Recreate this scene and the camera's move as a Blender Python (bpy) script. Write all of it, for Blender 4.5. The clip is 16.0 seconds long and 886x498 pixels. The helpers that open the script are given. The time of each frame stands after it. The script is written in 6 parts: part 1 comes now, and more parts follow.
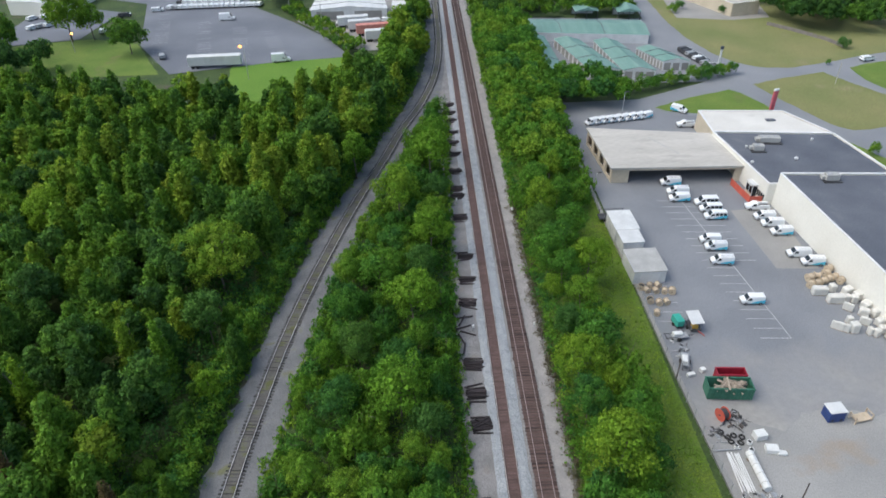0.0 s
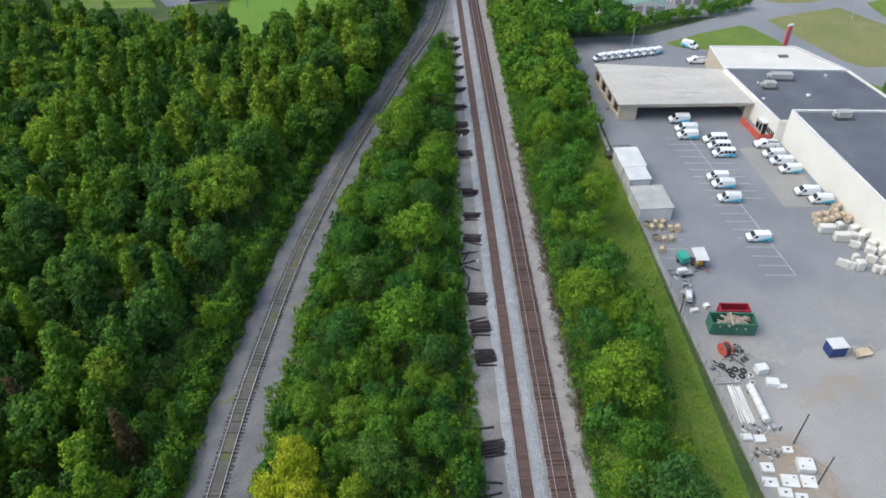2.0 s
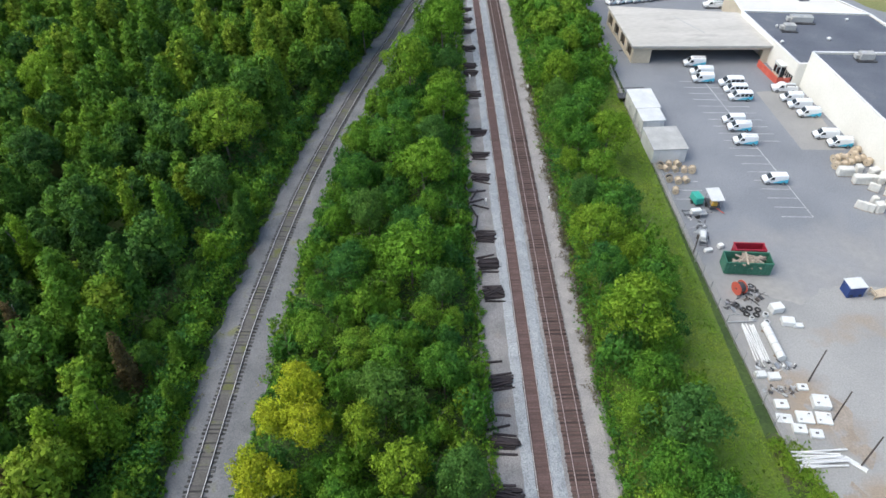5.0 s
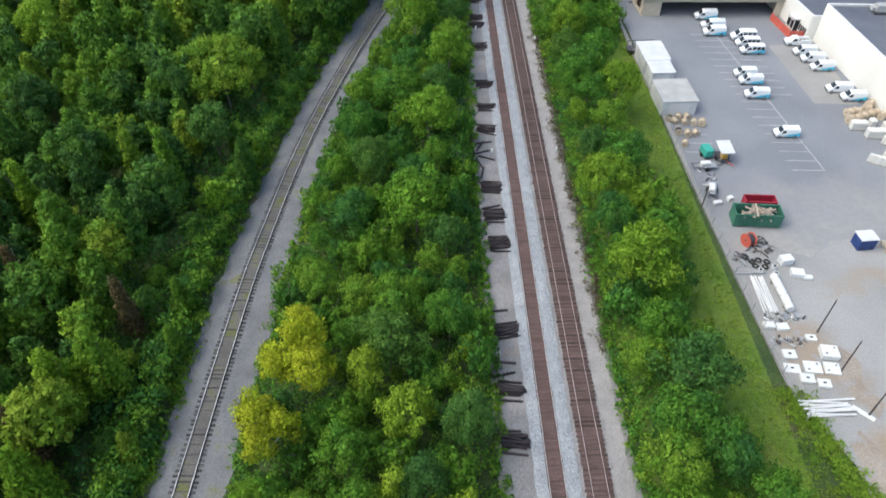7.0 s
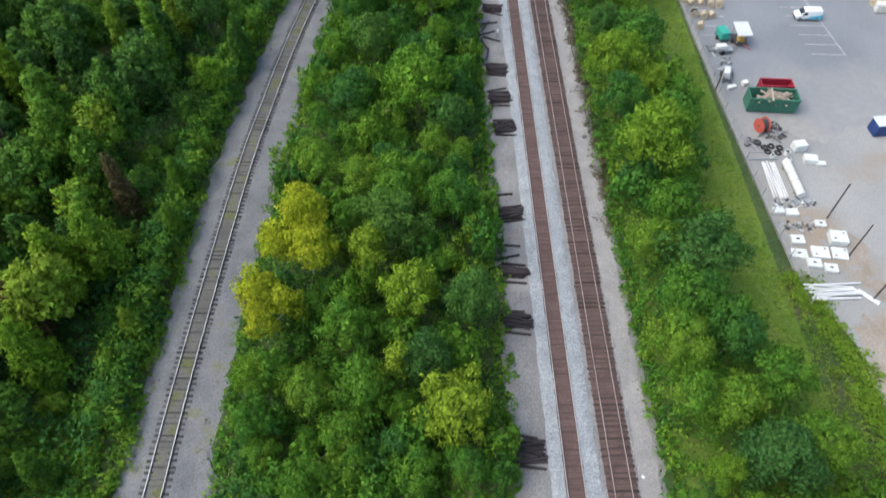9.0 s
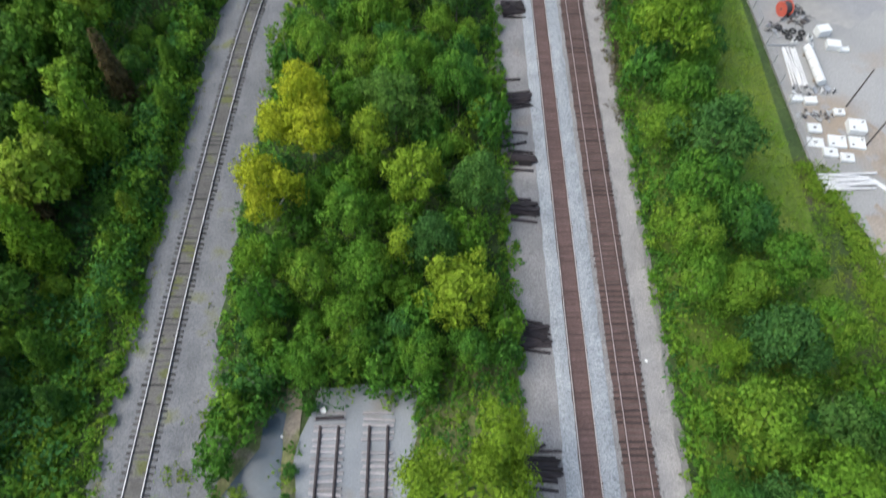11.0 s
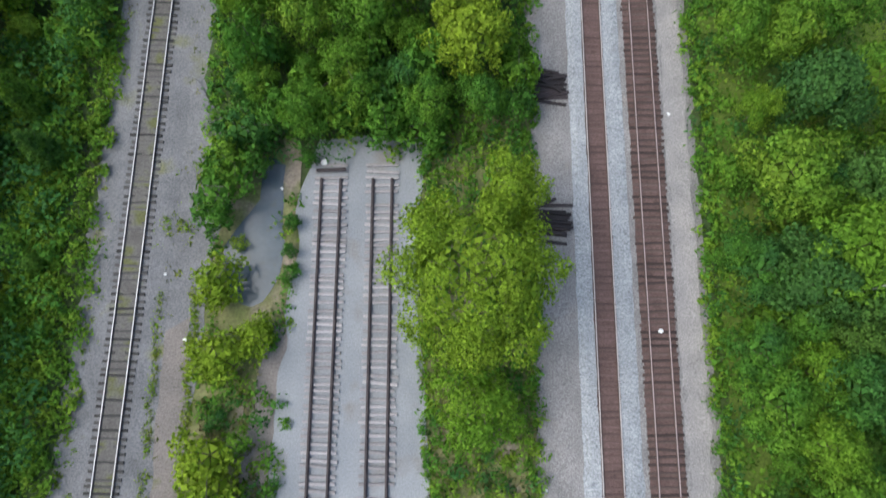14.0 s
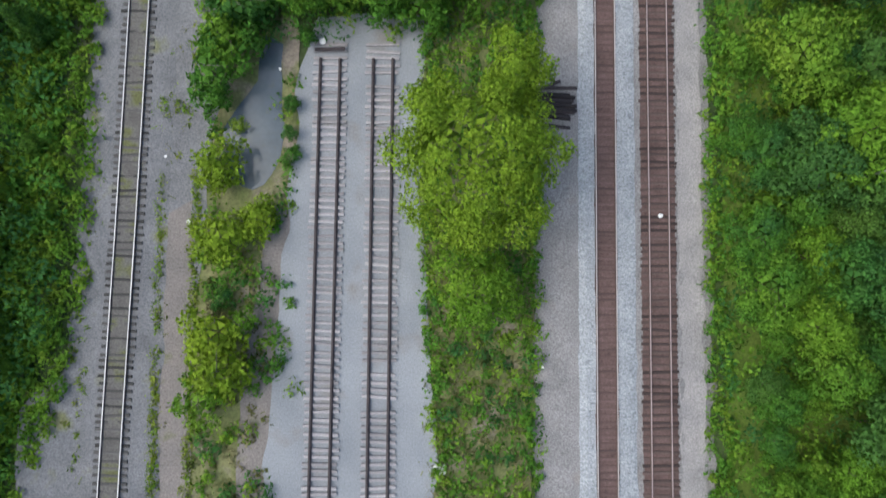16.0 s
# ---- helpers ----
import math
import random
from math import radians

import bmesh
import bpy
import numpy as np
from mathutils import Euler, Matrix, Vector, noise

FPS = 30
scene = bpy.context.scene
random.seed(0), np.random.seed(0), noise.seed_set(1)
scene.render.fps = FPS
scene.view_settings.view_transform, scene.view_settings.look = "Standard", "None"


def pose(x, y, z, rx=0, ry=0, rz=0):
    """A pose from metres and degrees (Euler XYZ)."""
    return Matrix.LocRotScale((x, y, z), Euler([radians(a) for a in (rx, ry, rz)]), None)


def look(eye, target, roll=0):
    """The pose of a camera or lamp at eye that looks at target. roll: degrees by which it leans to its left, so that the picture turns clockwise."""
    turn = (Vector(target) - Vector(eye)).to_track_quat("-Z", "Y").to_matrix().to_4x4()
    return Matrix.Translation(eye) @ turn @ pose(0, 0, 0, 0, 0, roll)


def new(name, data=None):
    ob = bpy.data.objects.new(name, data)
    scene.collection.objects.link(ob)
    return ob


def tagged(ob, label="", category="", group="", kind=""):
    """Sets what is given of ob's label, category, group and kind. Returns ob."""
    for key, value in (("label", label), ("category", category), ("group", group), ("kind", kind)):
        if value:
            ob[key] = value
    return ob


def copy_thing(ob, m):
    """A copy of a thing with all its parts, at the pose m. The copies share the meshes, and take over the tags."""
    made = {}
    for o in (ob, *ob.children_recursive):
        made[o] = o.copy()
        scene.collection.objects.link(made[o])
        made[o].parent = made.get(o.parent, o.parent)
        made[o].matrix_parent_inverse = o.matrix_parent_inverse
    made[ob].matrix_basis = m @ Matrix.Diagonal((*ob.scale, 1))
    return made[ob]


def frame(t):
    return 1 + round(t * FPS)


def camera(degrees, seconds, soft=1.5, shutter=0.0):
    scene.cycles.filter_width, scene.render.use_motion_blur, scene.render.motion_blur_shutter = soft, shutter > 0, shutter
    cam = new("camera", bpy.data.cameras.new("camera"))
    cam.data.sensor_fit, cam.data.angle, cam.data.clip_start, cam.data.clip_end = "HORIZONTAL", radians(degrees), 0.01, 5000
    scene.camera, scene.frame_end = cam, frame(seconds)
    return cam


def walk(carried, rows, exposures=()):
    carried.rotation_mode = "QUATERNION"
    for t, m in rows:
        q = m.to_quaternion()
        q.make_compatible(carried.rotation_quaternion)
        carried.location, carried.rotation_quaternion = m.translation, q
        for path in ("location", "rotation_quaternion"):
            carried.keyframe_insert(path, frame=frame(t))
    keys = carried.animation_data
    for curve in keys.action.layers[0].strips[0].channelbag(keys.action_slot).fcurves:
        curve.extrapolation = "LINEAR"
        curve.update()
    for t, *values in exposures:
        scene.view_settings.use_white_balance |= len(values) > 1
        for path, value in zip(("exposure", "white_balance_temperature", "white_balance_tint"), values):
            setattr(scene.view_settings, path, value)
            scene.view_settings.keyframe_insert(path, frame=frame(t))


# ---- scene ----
cam = camera(65.2, 16.0, 1.6, 0.8)
PATH = [
    (0, (-9.81, 0.05, 72.02), (-7.26, 81.75, 14.41), -0.81),
    (0.5, (-9.89, -0.03, 71.77), (-7.56, 80.46, 12.48), -0.85),
    (1, (-9.97, -0.12, 71.25), (-7.74, 79.24, 10.45), -0.84),
    (1.5, (-10.05, -0.23, 70.90), (-8.02, 77.89, 8.51), -0.76),
    (2, (-10.15, -0.35, 70.47), (-8.22, 76.52, 6.53), -0.70),
    (2.5, (-10.25, -0.49, 69.88), (-8.41, 75.18, 4.53), -0.60),
    (3, (-10.35, -0.63, 68.73), (-8.78, 73.19, 1.29), -0.63),
    (3.5, (-10.46, -0.79, 67.77), (-9.02, 73.00, 0.29), -0.57),
    (4, (-10.58, -0.95, 66.86), (-9.12, 73.01, -0.42), -0.46),
    (6.5, (-11.17, -1.91, 63.28), (-10.03, 70.31, -5.88), -0.25),
    (7, (-11.29, -2.12, 62.51), (-10.24, 68.68, -8.10), -0.16),
    (7.5, (-11.41, -2.33, 61.53), (-10.39, 66.71, -10.81), -0.03),
    (8, (-11.52, -2.56, 60.86), (-10.59, 64.03, -13.74), -0.01),
    (8.5, (-11.63, -2.78, 59.99), (-10.70, 61.04, -16.99), 0.16),
    (9, (-11.74, -3.01, 59.20), (-10.75, 57.83, -20.16), 0.21),
    (11.5, (-12.18, -4.16, 55.43), (-11.51, 40.01, -34.28), 0.54),
    (12, (-12.24, -4.39, 53.94), (-11.73, 32.73, -38.91), 0.51),
    (12.5, (-12.29, -4.62, 53.31), (-11.86, 28.63, -41.00), 0.60),
    (13, (-12.34, -4.85, 52.73), (-11.95, 24.51, -42.87), 0.72),
    (13.5, (-12.37, -5.07, 52.09), (-12.09, 20.49, -44.58), 0.70),
    (14, (-12.39, -5.29, 52.09), (-12.18, 16.35, -45.54), 0.68),
    (14.5, (-12.40, -5.50, 52.09), (-12.25, 12.40, -46.29), 0.66),
    (15, (-12.39, -5.71, 52.09), (-12.27, 8.43, -46.90), 0.76),
    (15.5, (-12.37, -5.91, 52.09), (-12.28, 4.38, -47.37), 0.89),
    (16, (-12.34, -6.11, 52.09), (-12.32, 0.49, -47.69), 0.63),
]
walk(cam, [(t, look(eye, target, roll)) for t, eye, target, roll in PATH], [(0.0, 0.42, 6400, 5), (3.5, 0.64, 6400, 5), (7.0, 0.76, 6400, 5), (12.5, 0.74, 6400, 5), (16.0, 0.56, 6400, 5)])

# ---- light ----
SUN_ELEV, SUN_AZ = radians(56), radians(262)
world = bpy.data.worlds.new("sky")
scene.world = world
world.use_nodes = True
wn = world.node_tree.nodes
sky = wn.new("ShaderNodeTexSky")
sky.sky_type, sky.sun_disc = "NISHITA", False
sky.sun_elevation, sky.sun_rotation = SUN_ELEV, SUN_AZ
sky.air_density, sky.dust_density, sky.ozone_density = 1.0, 3.0, 1.0
wn["Background"].inputs["Strength"].default_value = 0.15
world.node_tree.links.new(sky.outputs[0], wn["Background"].inputs[0])
sun = new("sun", bpy.data.lights.new("sun", "SUN"))
sun.data.energy, sun.data.angle, sun.data.color = 1.3, radians(52), (1.0, 0.95, 0.88)
sun.matrix_world = look((0, 0, 0), (-math.sin(SUN_AZ) * math.cos(SUN_ELEV), -math.cos(SUN_AZ) * math.cos(SUN_ELEV), -math.sin(SUN_ELEV)))


# ---- materials ----
def nodes_of(name):
    m = bpy.data.materials.new(name)
    m.use_nodes = True
    return m, m.node_tree.nodes, m.node_tree.links, m.node_tree.nodes["Principled BSDF"]


def surface(name, low, high, scale=0.3, fine=6.0, rough=0.9, bump=0.3, metal=0.0, vary=0.0, grain=0.35, stretch=(1, 1, 1), depth=0.05, spots=None, spot_scale=0.2, spot_cut=0.6):
    """Two-scale mottled material: broad patches from low to high, a fine grain, optional blotches of a third colour."""
    m, n, l, bsdf = nodes_of(name)
    co = n.new("ShaderNodeTexCoord")
    mp = n.new("ShaderNodeMapping")
    mp.inputs["Scale"].default_value = stretch
    l.new(co.outputs["Object"], mp.inputs[0])
    broad, small = n.new("ShaderNodeTexNoise"), n.new("ShaderNodeTexNoise")
    for tex, s, d in ((broad, scale, 4), (small, fine, 6)):
        l.new(mp.outputs[0], tex.inputs["Vector"])
        tex.inputs["Scale"].default_value, tex.inputs["Detail"].default_value = s, d
    ramp = n.new("ShaderNodeMapRange")
    ramp.inputs["From Min"].default_value, ramp.inputs["From Max"].default_value = 0.32, 0.68
    l.new(broad.outputs["Fac"], ramp.inputs["Value"])
    mix = n.new("ShaderNodeMix")
    mix.data_type = "RGBA"
    mix.inputs["A"].default_value, mix.inputs["B"].default_value = (*low, 1), (*high, 1)
    l.new(ramp.outputs[0], mix.inputs["Factor"])
    colour = mix.outputs["Result"]
    if spots:
        blot = n.new("ShaderNodeTexNoise")
        blot.inputs["Scale"].default_value, blot.inputs["Detail"].default_value = spot_scale, 5
        l.new(mp.outputs[0], blot.inputs["Vector"])
        cut = n.new("ShaderNodeMapRange")
        cut.inputs["From Min"].default_value, cut.inputs["From Max"].default_value = spot_cut, spot_cut + 0.12
        l.new(blot.outputs["Fac"], cut.inputs["Value"])
        over = n.new("ShaderNodeMix")
        over.data_type = "RGBA"
        over.inputs["B"].default_value = (*spots, 1)
        l.new(colour, over.inputs["A"])
        l.new(cut.outputs[0], over.inputs["Factor"])
        colour = over.outputs["Result"]
    value = n.new("ShaderNodeMapRange")
    value.inputs["From Min"].default_value, value.inputs["From Max"].default_value = 0.25, 0.75
    value.inputs["To Min"].default_value, value.inputs["To Max"].default_value = 1 - grain, 1 + grain
    l.new(small.outputs["Fac"], value.inputs["Value"])
    hsv = n.new("ShaderNodeHueSaturation")
    l.new(colour, hsv.inputs["Color"])
    if vary:
        info, both, shift = n.new("ShaderNodeObjectInfo"), n.new("ShaderNodeMath"), n.new("ShaderNodeMapRange")
        shift.inputs["To Min"].default_value, shift.inputs["To Max"].default_value = 1 - vary, 1 + vary
        both.operation = "MULTIPLY"
        l.new(info.outputs["Random"], shift.inputs["Value"])
        l.new(value.outputs[0], both.inputs[0])
        l.new(shift.outputs[0], both.inputs[1])
        l.new(both.outputs[0], hsv.inputs["Value"])
    else:
        l.new(value.outputs[0], hsv.inputs["Value"])
    l.new(hsv.outputs[0], bsdf.inputs["Base Color"])
    bsdf.inputs["Roughness"].default_value, bsdf.inputs["Metallic"].default_value = rough, metal
    if bump:
        b = n.new("ShaderNodeBump")
        b.inputs["Strength"].default_value, b.inputs["Distance"].default_value = bump, depth
        l.new(small.outputs["Fac"], b.inputs["Height"])
        l.new(b.outputs[0], bsdf.inputs["Normal"])
    return m


def leafage(name, stops, source="object", glow=0.34):
    """Leaves: a colour ramp walked tree by tree, with each leaf a little lighter or darker, and some light let through."""
    m, n, l, bsdf = nodes_of(name)
    ramp = n.new("ShaderNodeValToRGB")
    while len(ramp.color_ramp.elements) < len(stops):
        ramp.color_ramp.elements.new(0.5)
    for e, (p, c) in zip(ramp.color_ramp.elements, stops):
        e.position, e.color = p, (*c, 1)
    if source == "object":
        clump, both = n.new("ShaderNodeAttribute"), n.new("ShaderNodeMath")
        clump.attribute_name, both.operation = "tint", "MULTIPLY_ADD"
        both.inputs[1].default_value = 0.75
        l.new(n.new("ShaderNodeObjectInfo").outputs["Random"], both.inputs[0])
        l.new(clump.outputs["Fac"], both.inputs[2])
        seed = both.outputs[0]
    else:
        a = n.new("ShaderNodeAttribute")
        a.attribute_name = source
        seed = a.outputs["Fac"]
    co, patch = n.new("ShaderNodeTexCoord"), n.new("ShaderNodeTexNoise")
    patch.inputs["Scale"].default_value, patch.inputs["Detail"].default_value = 0.7, 3
    l.new(co.outputs["Object"], patch.inputs["Vector"])
    add = n.new("ShaderNodeMath")
    add.operation = "MULTIPLY_ADD"
    add.inputs[1].default_value, add.inputs[2].default_value = 0.5, -0.25
    l.new(patch.outputs["Fac"], add.inputs[0])
    total = n.new("ShaderNodeMath")
    total.operation = "ADD"
    l.new(add.outputs[0], total.inputs[0])
    l.new(seed, total.inputs[1])
    l.new(total.outputs[0], ramp.inputs[0])
    geo, hsv, v = n.new("ShaderNodeNewGeometry"), n.new("ShaderNodeHueSaturation"), n.new("ShaderNodeMapRange")
    v.inputs["To Min"].default_value, v.inputs["To Max"].default_value = 0.58, 1.46
    l.new(geo.outputs["Random Per Island"], v.inputs["Value"])
    l.new(v.outputs[0], hsv.inputs["Value"])
    l.new(ramp.outputs[0], hsv.inputs["Color"])
    l.new(hsv.outputs[0], bsdf.inputs["Base Color"])
    bsdf.inputs["Roughness"].default_value = 0.75
    bsdf.inputs["Specular IOR Level"].default_value = 0.2
    tr, mx, out = n.new("ShaderNodeBsdfTranslucent"), n.new("ShaderNodeMixShader"), n["Material Output"]
    l.new(hsv.outputs[0], tr.inputs["Color"])
    mx.inputs[0].default_value = glow
    l.new(bsdf.outputs[0], mx.inputs[1])
    l.new(tr.outputs[0], mx.inputs[2])
    l.new(mx.outputs[0], out.inputs["Surface"])
    return m


def plain(name, colour, rough=0.5, metal=0.0, emit=0.0):
    m, n, l, bsdf = nodes_of(name)
    bsdf.inputs["Base Color"].default_value = (*colour, 1)
    bsdf.inputs["Roughness"].default_value, bsdf.inputs["Metallic"].default_value = rough, metal
    if emit:
        bsdf.inputs["Emission Color"].default_value, bsdf.inputs["Emission Strength"].default_value = (*colour, 1), emit
    return m


GREENS = [(0.0, (0.038, 0.10, 0.026)), (0.3, (0.076, 0.175, 0.028)), (0.55, (0.12, 0.245, 0.026)), (0.8, (0.165, 0.29, 0.026)), (1.0, (0.22, 0.31, 0.03))]
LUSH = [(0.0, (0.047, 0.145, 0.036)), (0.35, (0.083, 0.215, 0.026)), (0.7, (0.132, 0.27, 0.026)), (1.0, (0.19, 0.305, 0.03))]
M = {
    "leaf": leafage("leaf_green", LUSH),
    "leaf_dark": leafage("leaf_blue_green", [(0.0, (0.054, 0.145, 0.034)), (0.5, (0.08, 0.185, 0.036)), (1.0, (0.11, 0.215, 0.034))]),
    "leaf_light": leafage("leaf_light_green", [(0.0, (0.10, 0.235, 0.022)), (0.5, (0.145, 0.285, 0.024)), (1.0, (0.205, 0.32, 0.028))]),
    "leaf_wood": leafage("leaf_woodland", GREENS),
    "leaf_mass": leafage("leaf_woodland_mass", GREENS, "tint"),
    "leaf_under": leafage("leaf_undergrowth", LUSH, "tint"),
    "leaf_yellow": leafage("leaf_yellow", [(0.0, (0.26, 0.36, 0.02)), (0.5, (0.35, 0.42, 0.022)), (1.0, (0.42, 0.42, 0.03))]),
    "leaf_olive": leafage("leaf_olive", [(0.0, (0.19, 0.305, 0.024)), (1.0, (0.25, 0.355, 0.028))]),
    "leaf_wood_olive": leafage("leaf_woodland_olive", [(0.0, (0.14, 0.275, 0.02)), (1.0, (0.22, 0.34, 0.024))]),
    "leaf_brown": leafage("leaf_brown", [(0.0, (0.10, 0.085, 0.035)), (1.0, (0.14, 0.095, 0.04))]),
    "grass": leafage("grass_blades", [(0.0, (0.11, 0.22, 0.02)), (0.5, (0.16, 0.265, 0.024)), (1.0, (0.225, 0.28, 0.045))], "tint"),
    "weed": leafage("dry_weed", [(0.0, (0.10, 0.13, 0.03)), (0.5, (0.15, 0.16, 0.05)), (1.0, (0.24, 0.22, 0.12))], "tint"),
    "dry_brush": leafage("dead_brush", [(0.0, (0.10, 0.085, 0.06)), (0.5, (0.15, 0.125, 0.085)), (1.0, (0.13, 0.14, 0.05))], "tint"),
    "bark": surface("bark", (0.10, 0.085, 0.07), (0.20, 0.18, 0.15), 1.0, 12, 0.95, 0.6),
    "bark_pale": surface("pale_bark", (0.38, 0.36, 0.32), (0.52, 0.50, 0.46), 1.0, 12, 0.9, 0.4),
    "earth": surface("earth", (0.035, 0.065, 0.018), (0.06, 0.095, 0.025), 0.15, 3.0, 0.95, 0.5, spots=(0.10, 0.085, 0.06), spot_scale=0.12),
    "grass_ground": surface("grass_ground", (0.095, 0.165, 0.022), (0.14, 0.20, 0.035), 0.15, 5.0, 0.95, 0.5, spots=(0.14, 0.15, 0.05), spot_scale=0.1),
    "lawn": surface("mown_lawn", (0.10, 0.205, 0.02), (0.13, 0.235, 0.028), 0.08, 4.0, 0.95, 0.3),
    "dry_lawn": surface("dry_lawn", (0.155, 0.18, 0.06), (0.215, 0.21, 0.085), 0.06, 3.0, 0.95, 0.3, spots=(0.26, 0.225, 0.13), spot_scale=0.05, spot_cut=0.58),
    "ballast": surface("old_ballast", (0.19, 0.185, 0.185), (0.265, 0.255, 0.255), 0.35, 9.0, 0.95, 0.9, grain=0.5, spots=(0.24, 0.215, 0.2), spot_scale=0.3),
    "ballast_fresh": surface("fresh_ballast", (0.27, 0.288, 0.308), (0.345, 0.362, 0.383), 0.6, 7.0, 0.95, 0.9, grain=0.5, spots=(0.21, 0.23, 0.25), spot_scale=3.6, spot_cut=0.56),
    "ballast_pink": surface("sandy_ballast", (0.255, 0.245, 0.245), (0.335, 0.315, 0.31), 0.5, 9.0, 0.95, 0.8, grain=0.4),
    "brown_bed": surface("rusty_track_bed", (0.088, 0.055, 0.05), (0.14, 0.09, 0.082), 0.7, 7.0, 0.95, 0.6),
    "siding_bed": surface("siding_gravel", (0.14, 0.143, 0.15), (0.21, 0.212, 0.22), 0.35, 8.0, 0.95, 0.8, grain=0.4, spots=(0.17, 0.175, 0.09), spot_scale=0.35, spot_cut=0.6),
    "moss_bed": surface("mossy_track_bed", (0.10, 0.095, 0.088), (0.165, 0.157, 0.146), 0.5, 6.0, 0.95, 0.6, spots=(0.115, 0.122, 0.048), spot_scale=0.5, spot_cut=0.5),
    "gravel": surface("pale_gravel", (0.21, 0.225, 0.245), (0.285, 0.30, 0.32), 0.2, 9.0, 0.95, 0.5, grain=0.25, spots=(0.22, 0.21, 0.205), spot_scale=0.25, spot_cut=0.58),
    "dirt": surface("bare_dirt", (0.17, 0.155, 0.145), (0.23, 0.205, 0.19), 0.4, 7.0, 0.95, 0.5, spots=(0.12, 0.13, 0.05), spot_scale=0.4),
    "asphalt": surface("yard_asphalt", (0.18, 0.19, 0.21), (0.235, 0.245, 0.265), 0.07, 5.0, 0.85, 0.2, grain=0.2, spots=(0.18, 0.19, 0.21), spot_scale=0.09, spot_cut=0.58),
    "concrete_lot": surface("dusty_gravel_lot", (0.255, 0.255, 0.25), (0.33, 0.325, 0.315), 0.09, 5.0, 0.9, 0.2, grain=0.15, spots=(0.30, 0.245, 0.19), spot_scale=0.10, spot_cut=0.56),
    "asphalt_dark": surface("lot_asphalt", (0.125, 0.137, 0.165), (0.18, 0.193, 0.22), 0.05, 3.0, 0.85, 0.15, grain=0.15),
    "road": surface("road_asphalt", (0.19, 0.20, 0.22), (0.25, 0.26, 0.28), 0.05, 3.0, 0.85, 0.15, grain=0.1),
    "sandy": surface("sandy_dirt", (0.27, 0.225, 0.18), (0.34, 0.295, 0.25), 0.3, 4.0, 0.95, 0.3, grain=0.2, spots=(0.29, 0.285, 0.28), spot_scale=0.45, spot_cut=0.5),
    "patch": surface("pale_concrete", (0.26, 0.255, 0.245), (0.32, 0.31, 0.295), 0.15, 4.0, 0.9, 0.15, grain=0.12),
    "paint": surface("road_paint", (0.36, 0.37, 0.385), (0.50, 0.51, 0.52), 0.8, 6.0, 0.8, 0.0, grain=0.25),
    "rail_side": surface("rusty_rail", (0.055, 0.035, 0.03), (0.10, 0.065, 0.055), 1.5, 20, 0.7, 0.2, 0.3),
    "rail_dark": surface("dull_rail", (0.045, 0.035, 0.04), (0.08, 0.065, 0.065), 1.5, 20, 0.75, 0.2, 0.2),
    "rail_top": surface("worn_rail_head", (0.50, 0.45, 0.43), (0.62, 0.57, 0.55), 0.6, 12, 0.42, 0.0, 0.2, grain=0.12),
    "rail_worn": surface("brown_rail_head", (0.40, 0.32, 0.31), (0.50, 0.41, 0.40), 0.6, 12, 0.5, 0.0, 0.2, grain=0.15),
    "rail_bright": surface("polished_rail_head", (0.52, 0.52, 0.54), (0.66, 0.66, 0.68), 0.6, 12, 0.4, 0.0, 0.1, grain=0.06),
    "tie_brown": surface("creosoted_tie", (0.045, 0.032, 0.030), (0.10, 0.07, 0.062), 1.2, 14, 0.9, 0.4, vary=0.5, stretch=(0.25, 2, 1)),
    "tie_rust": surface("rust_stained_tie", (0.075, 0.048, 0.044), (0.13, 0.083, 0.076), 1.2, 14, 0.9, 0.4, vary=0.3, stretch=(0.25, 2, 1)),
    "tie_dark": surface("dark_old_tie", (0.045, 0.045, 0.045), (0.10, 0.095, 0.09), 1.2, 14, 0.9, 0.4, vary=0.5, stretch=(0.25, 2, 1)),
    "tie_grey": surface("weathered_grey_tie", (0.23, 0.215, 0.222), (0.37, 0.35, 0.36), 1.2, 10, 0.9, 0.5, vary=0.25, stretch=(0.2, 3, 1)),
    "tie_black": surface("stacked_tie", (0.022, 0.018, 0.020), (0.055, 0.042, 0.045), 1.0, 14, 0.85, 0.4, vary=0.5, stretch=(0.25, 2, 1)),
    "weedy": surface("weedy_ground", (0.10, 0.13, 0.04), (0.19, 0.19, 0.085), 0.5, 5.0, 0.95, 0.6, spots=(0.24, 0.205, 0.165), spot_scale=0.35, spot_cut=0.55),
    "pale_roof": surface("pale_flat_roof", (0.60, 0.58, 0.54), (0.68, 0.66, 0.62), 0.15, 3.0, 0.85, 0.05, grain=0.08, spots=(0.52, 0.50, 0.46), spot_scale=0.2, spot_cut=0.62),
    "water": surface("pond_water", (0.05, 0.075, 0.10), (0.085, 0.11, 0.135), 0.45, 3.0, 0.14, 0.01, grain=0.1, spots=(0.07, 0.085, 0.08), spot_scale=0.6, spot_cut=0.56),
    "white_wall": surface("cream_painted_wall", (0.72, 0.70, 0.64), (0.78, 0.765, 0.71), 0.12, 3, 0.7, 0.05, grain=0.05),
    "beige_wall": surface("beige_block_wall", (0.48, 0.42, 0.32), (0.57, 0.50, 0.39), 0.3, 4, 0.85, 0.15, grain=0.12),
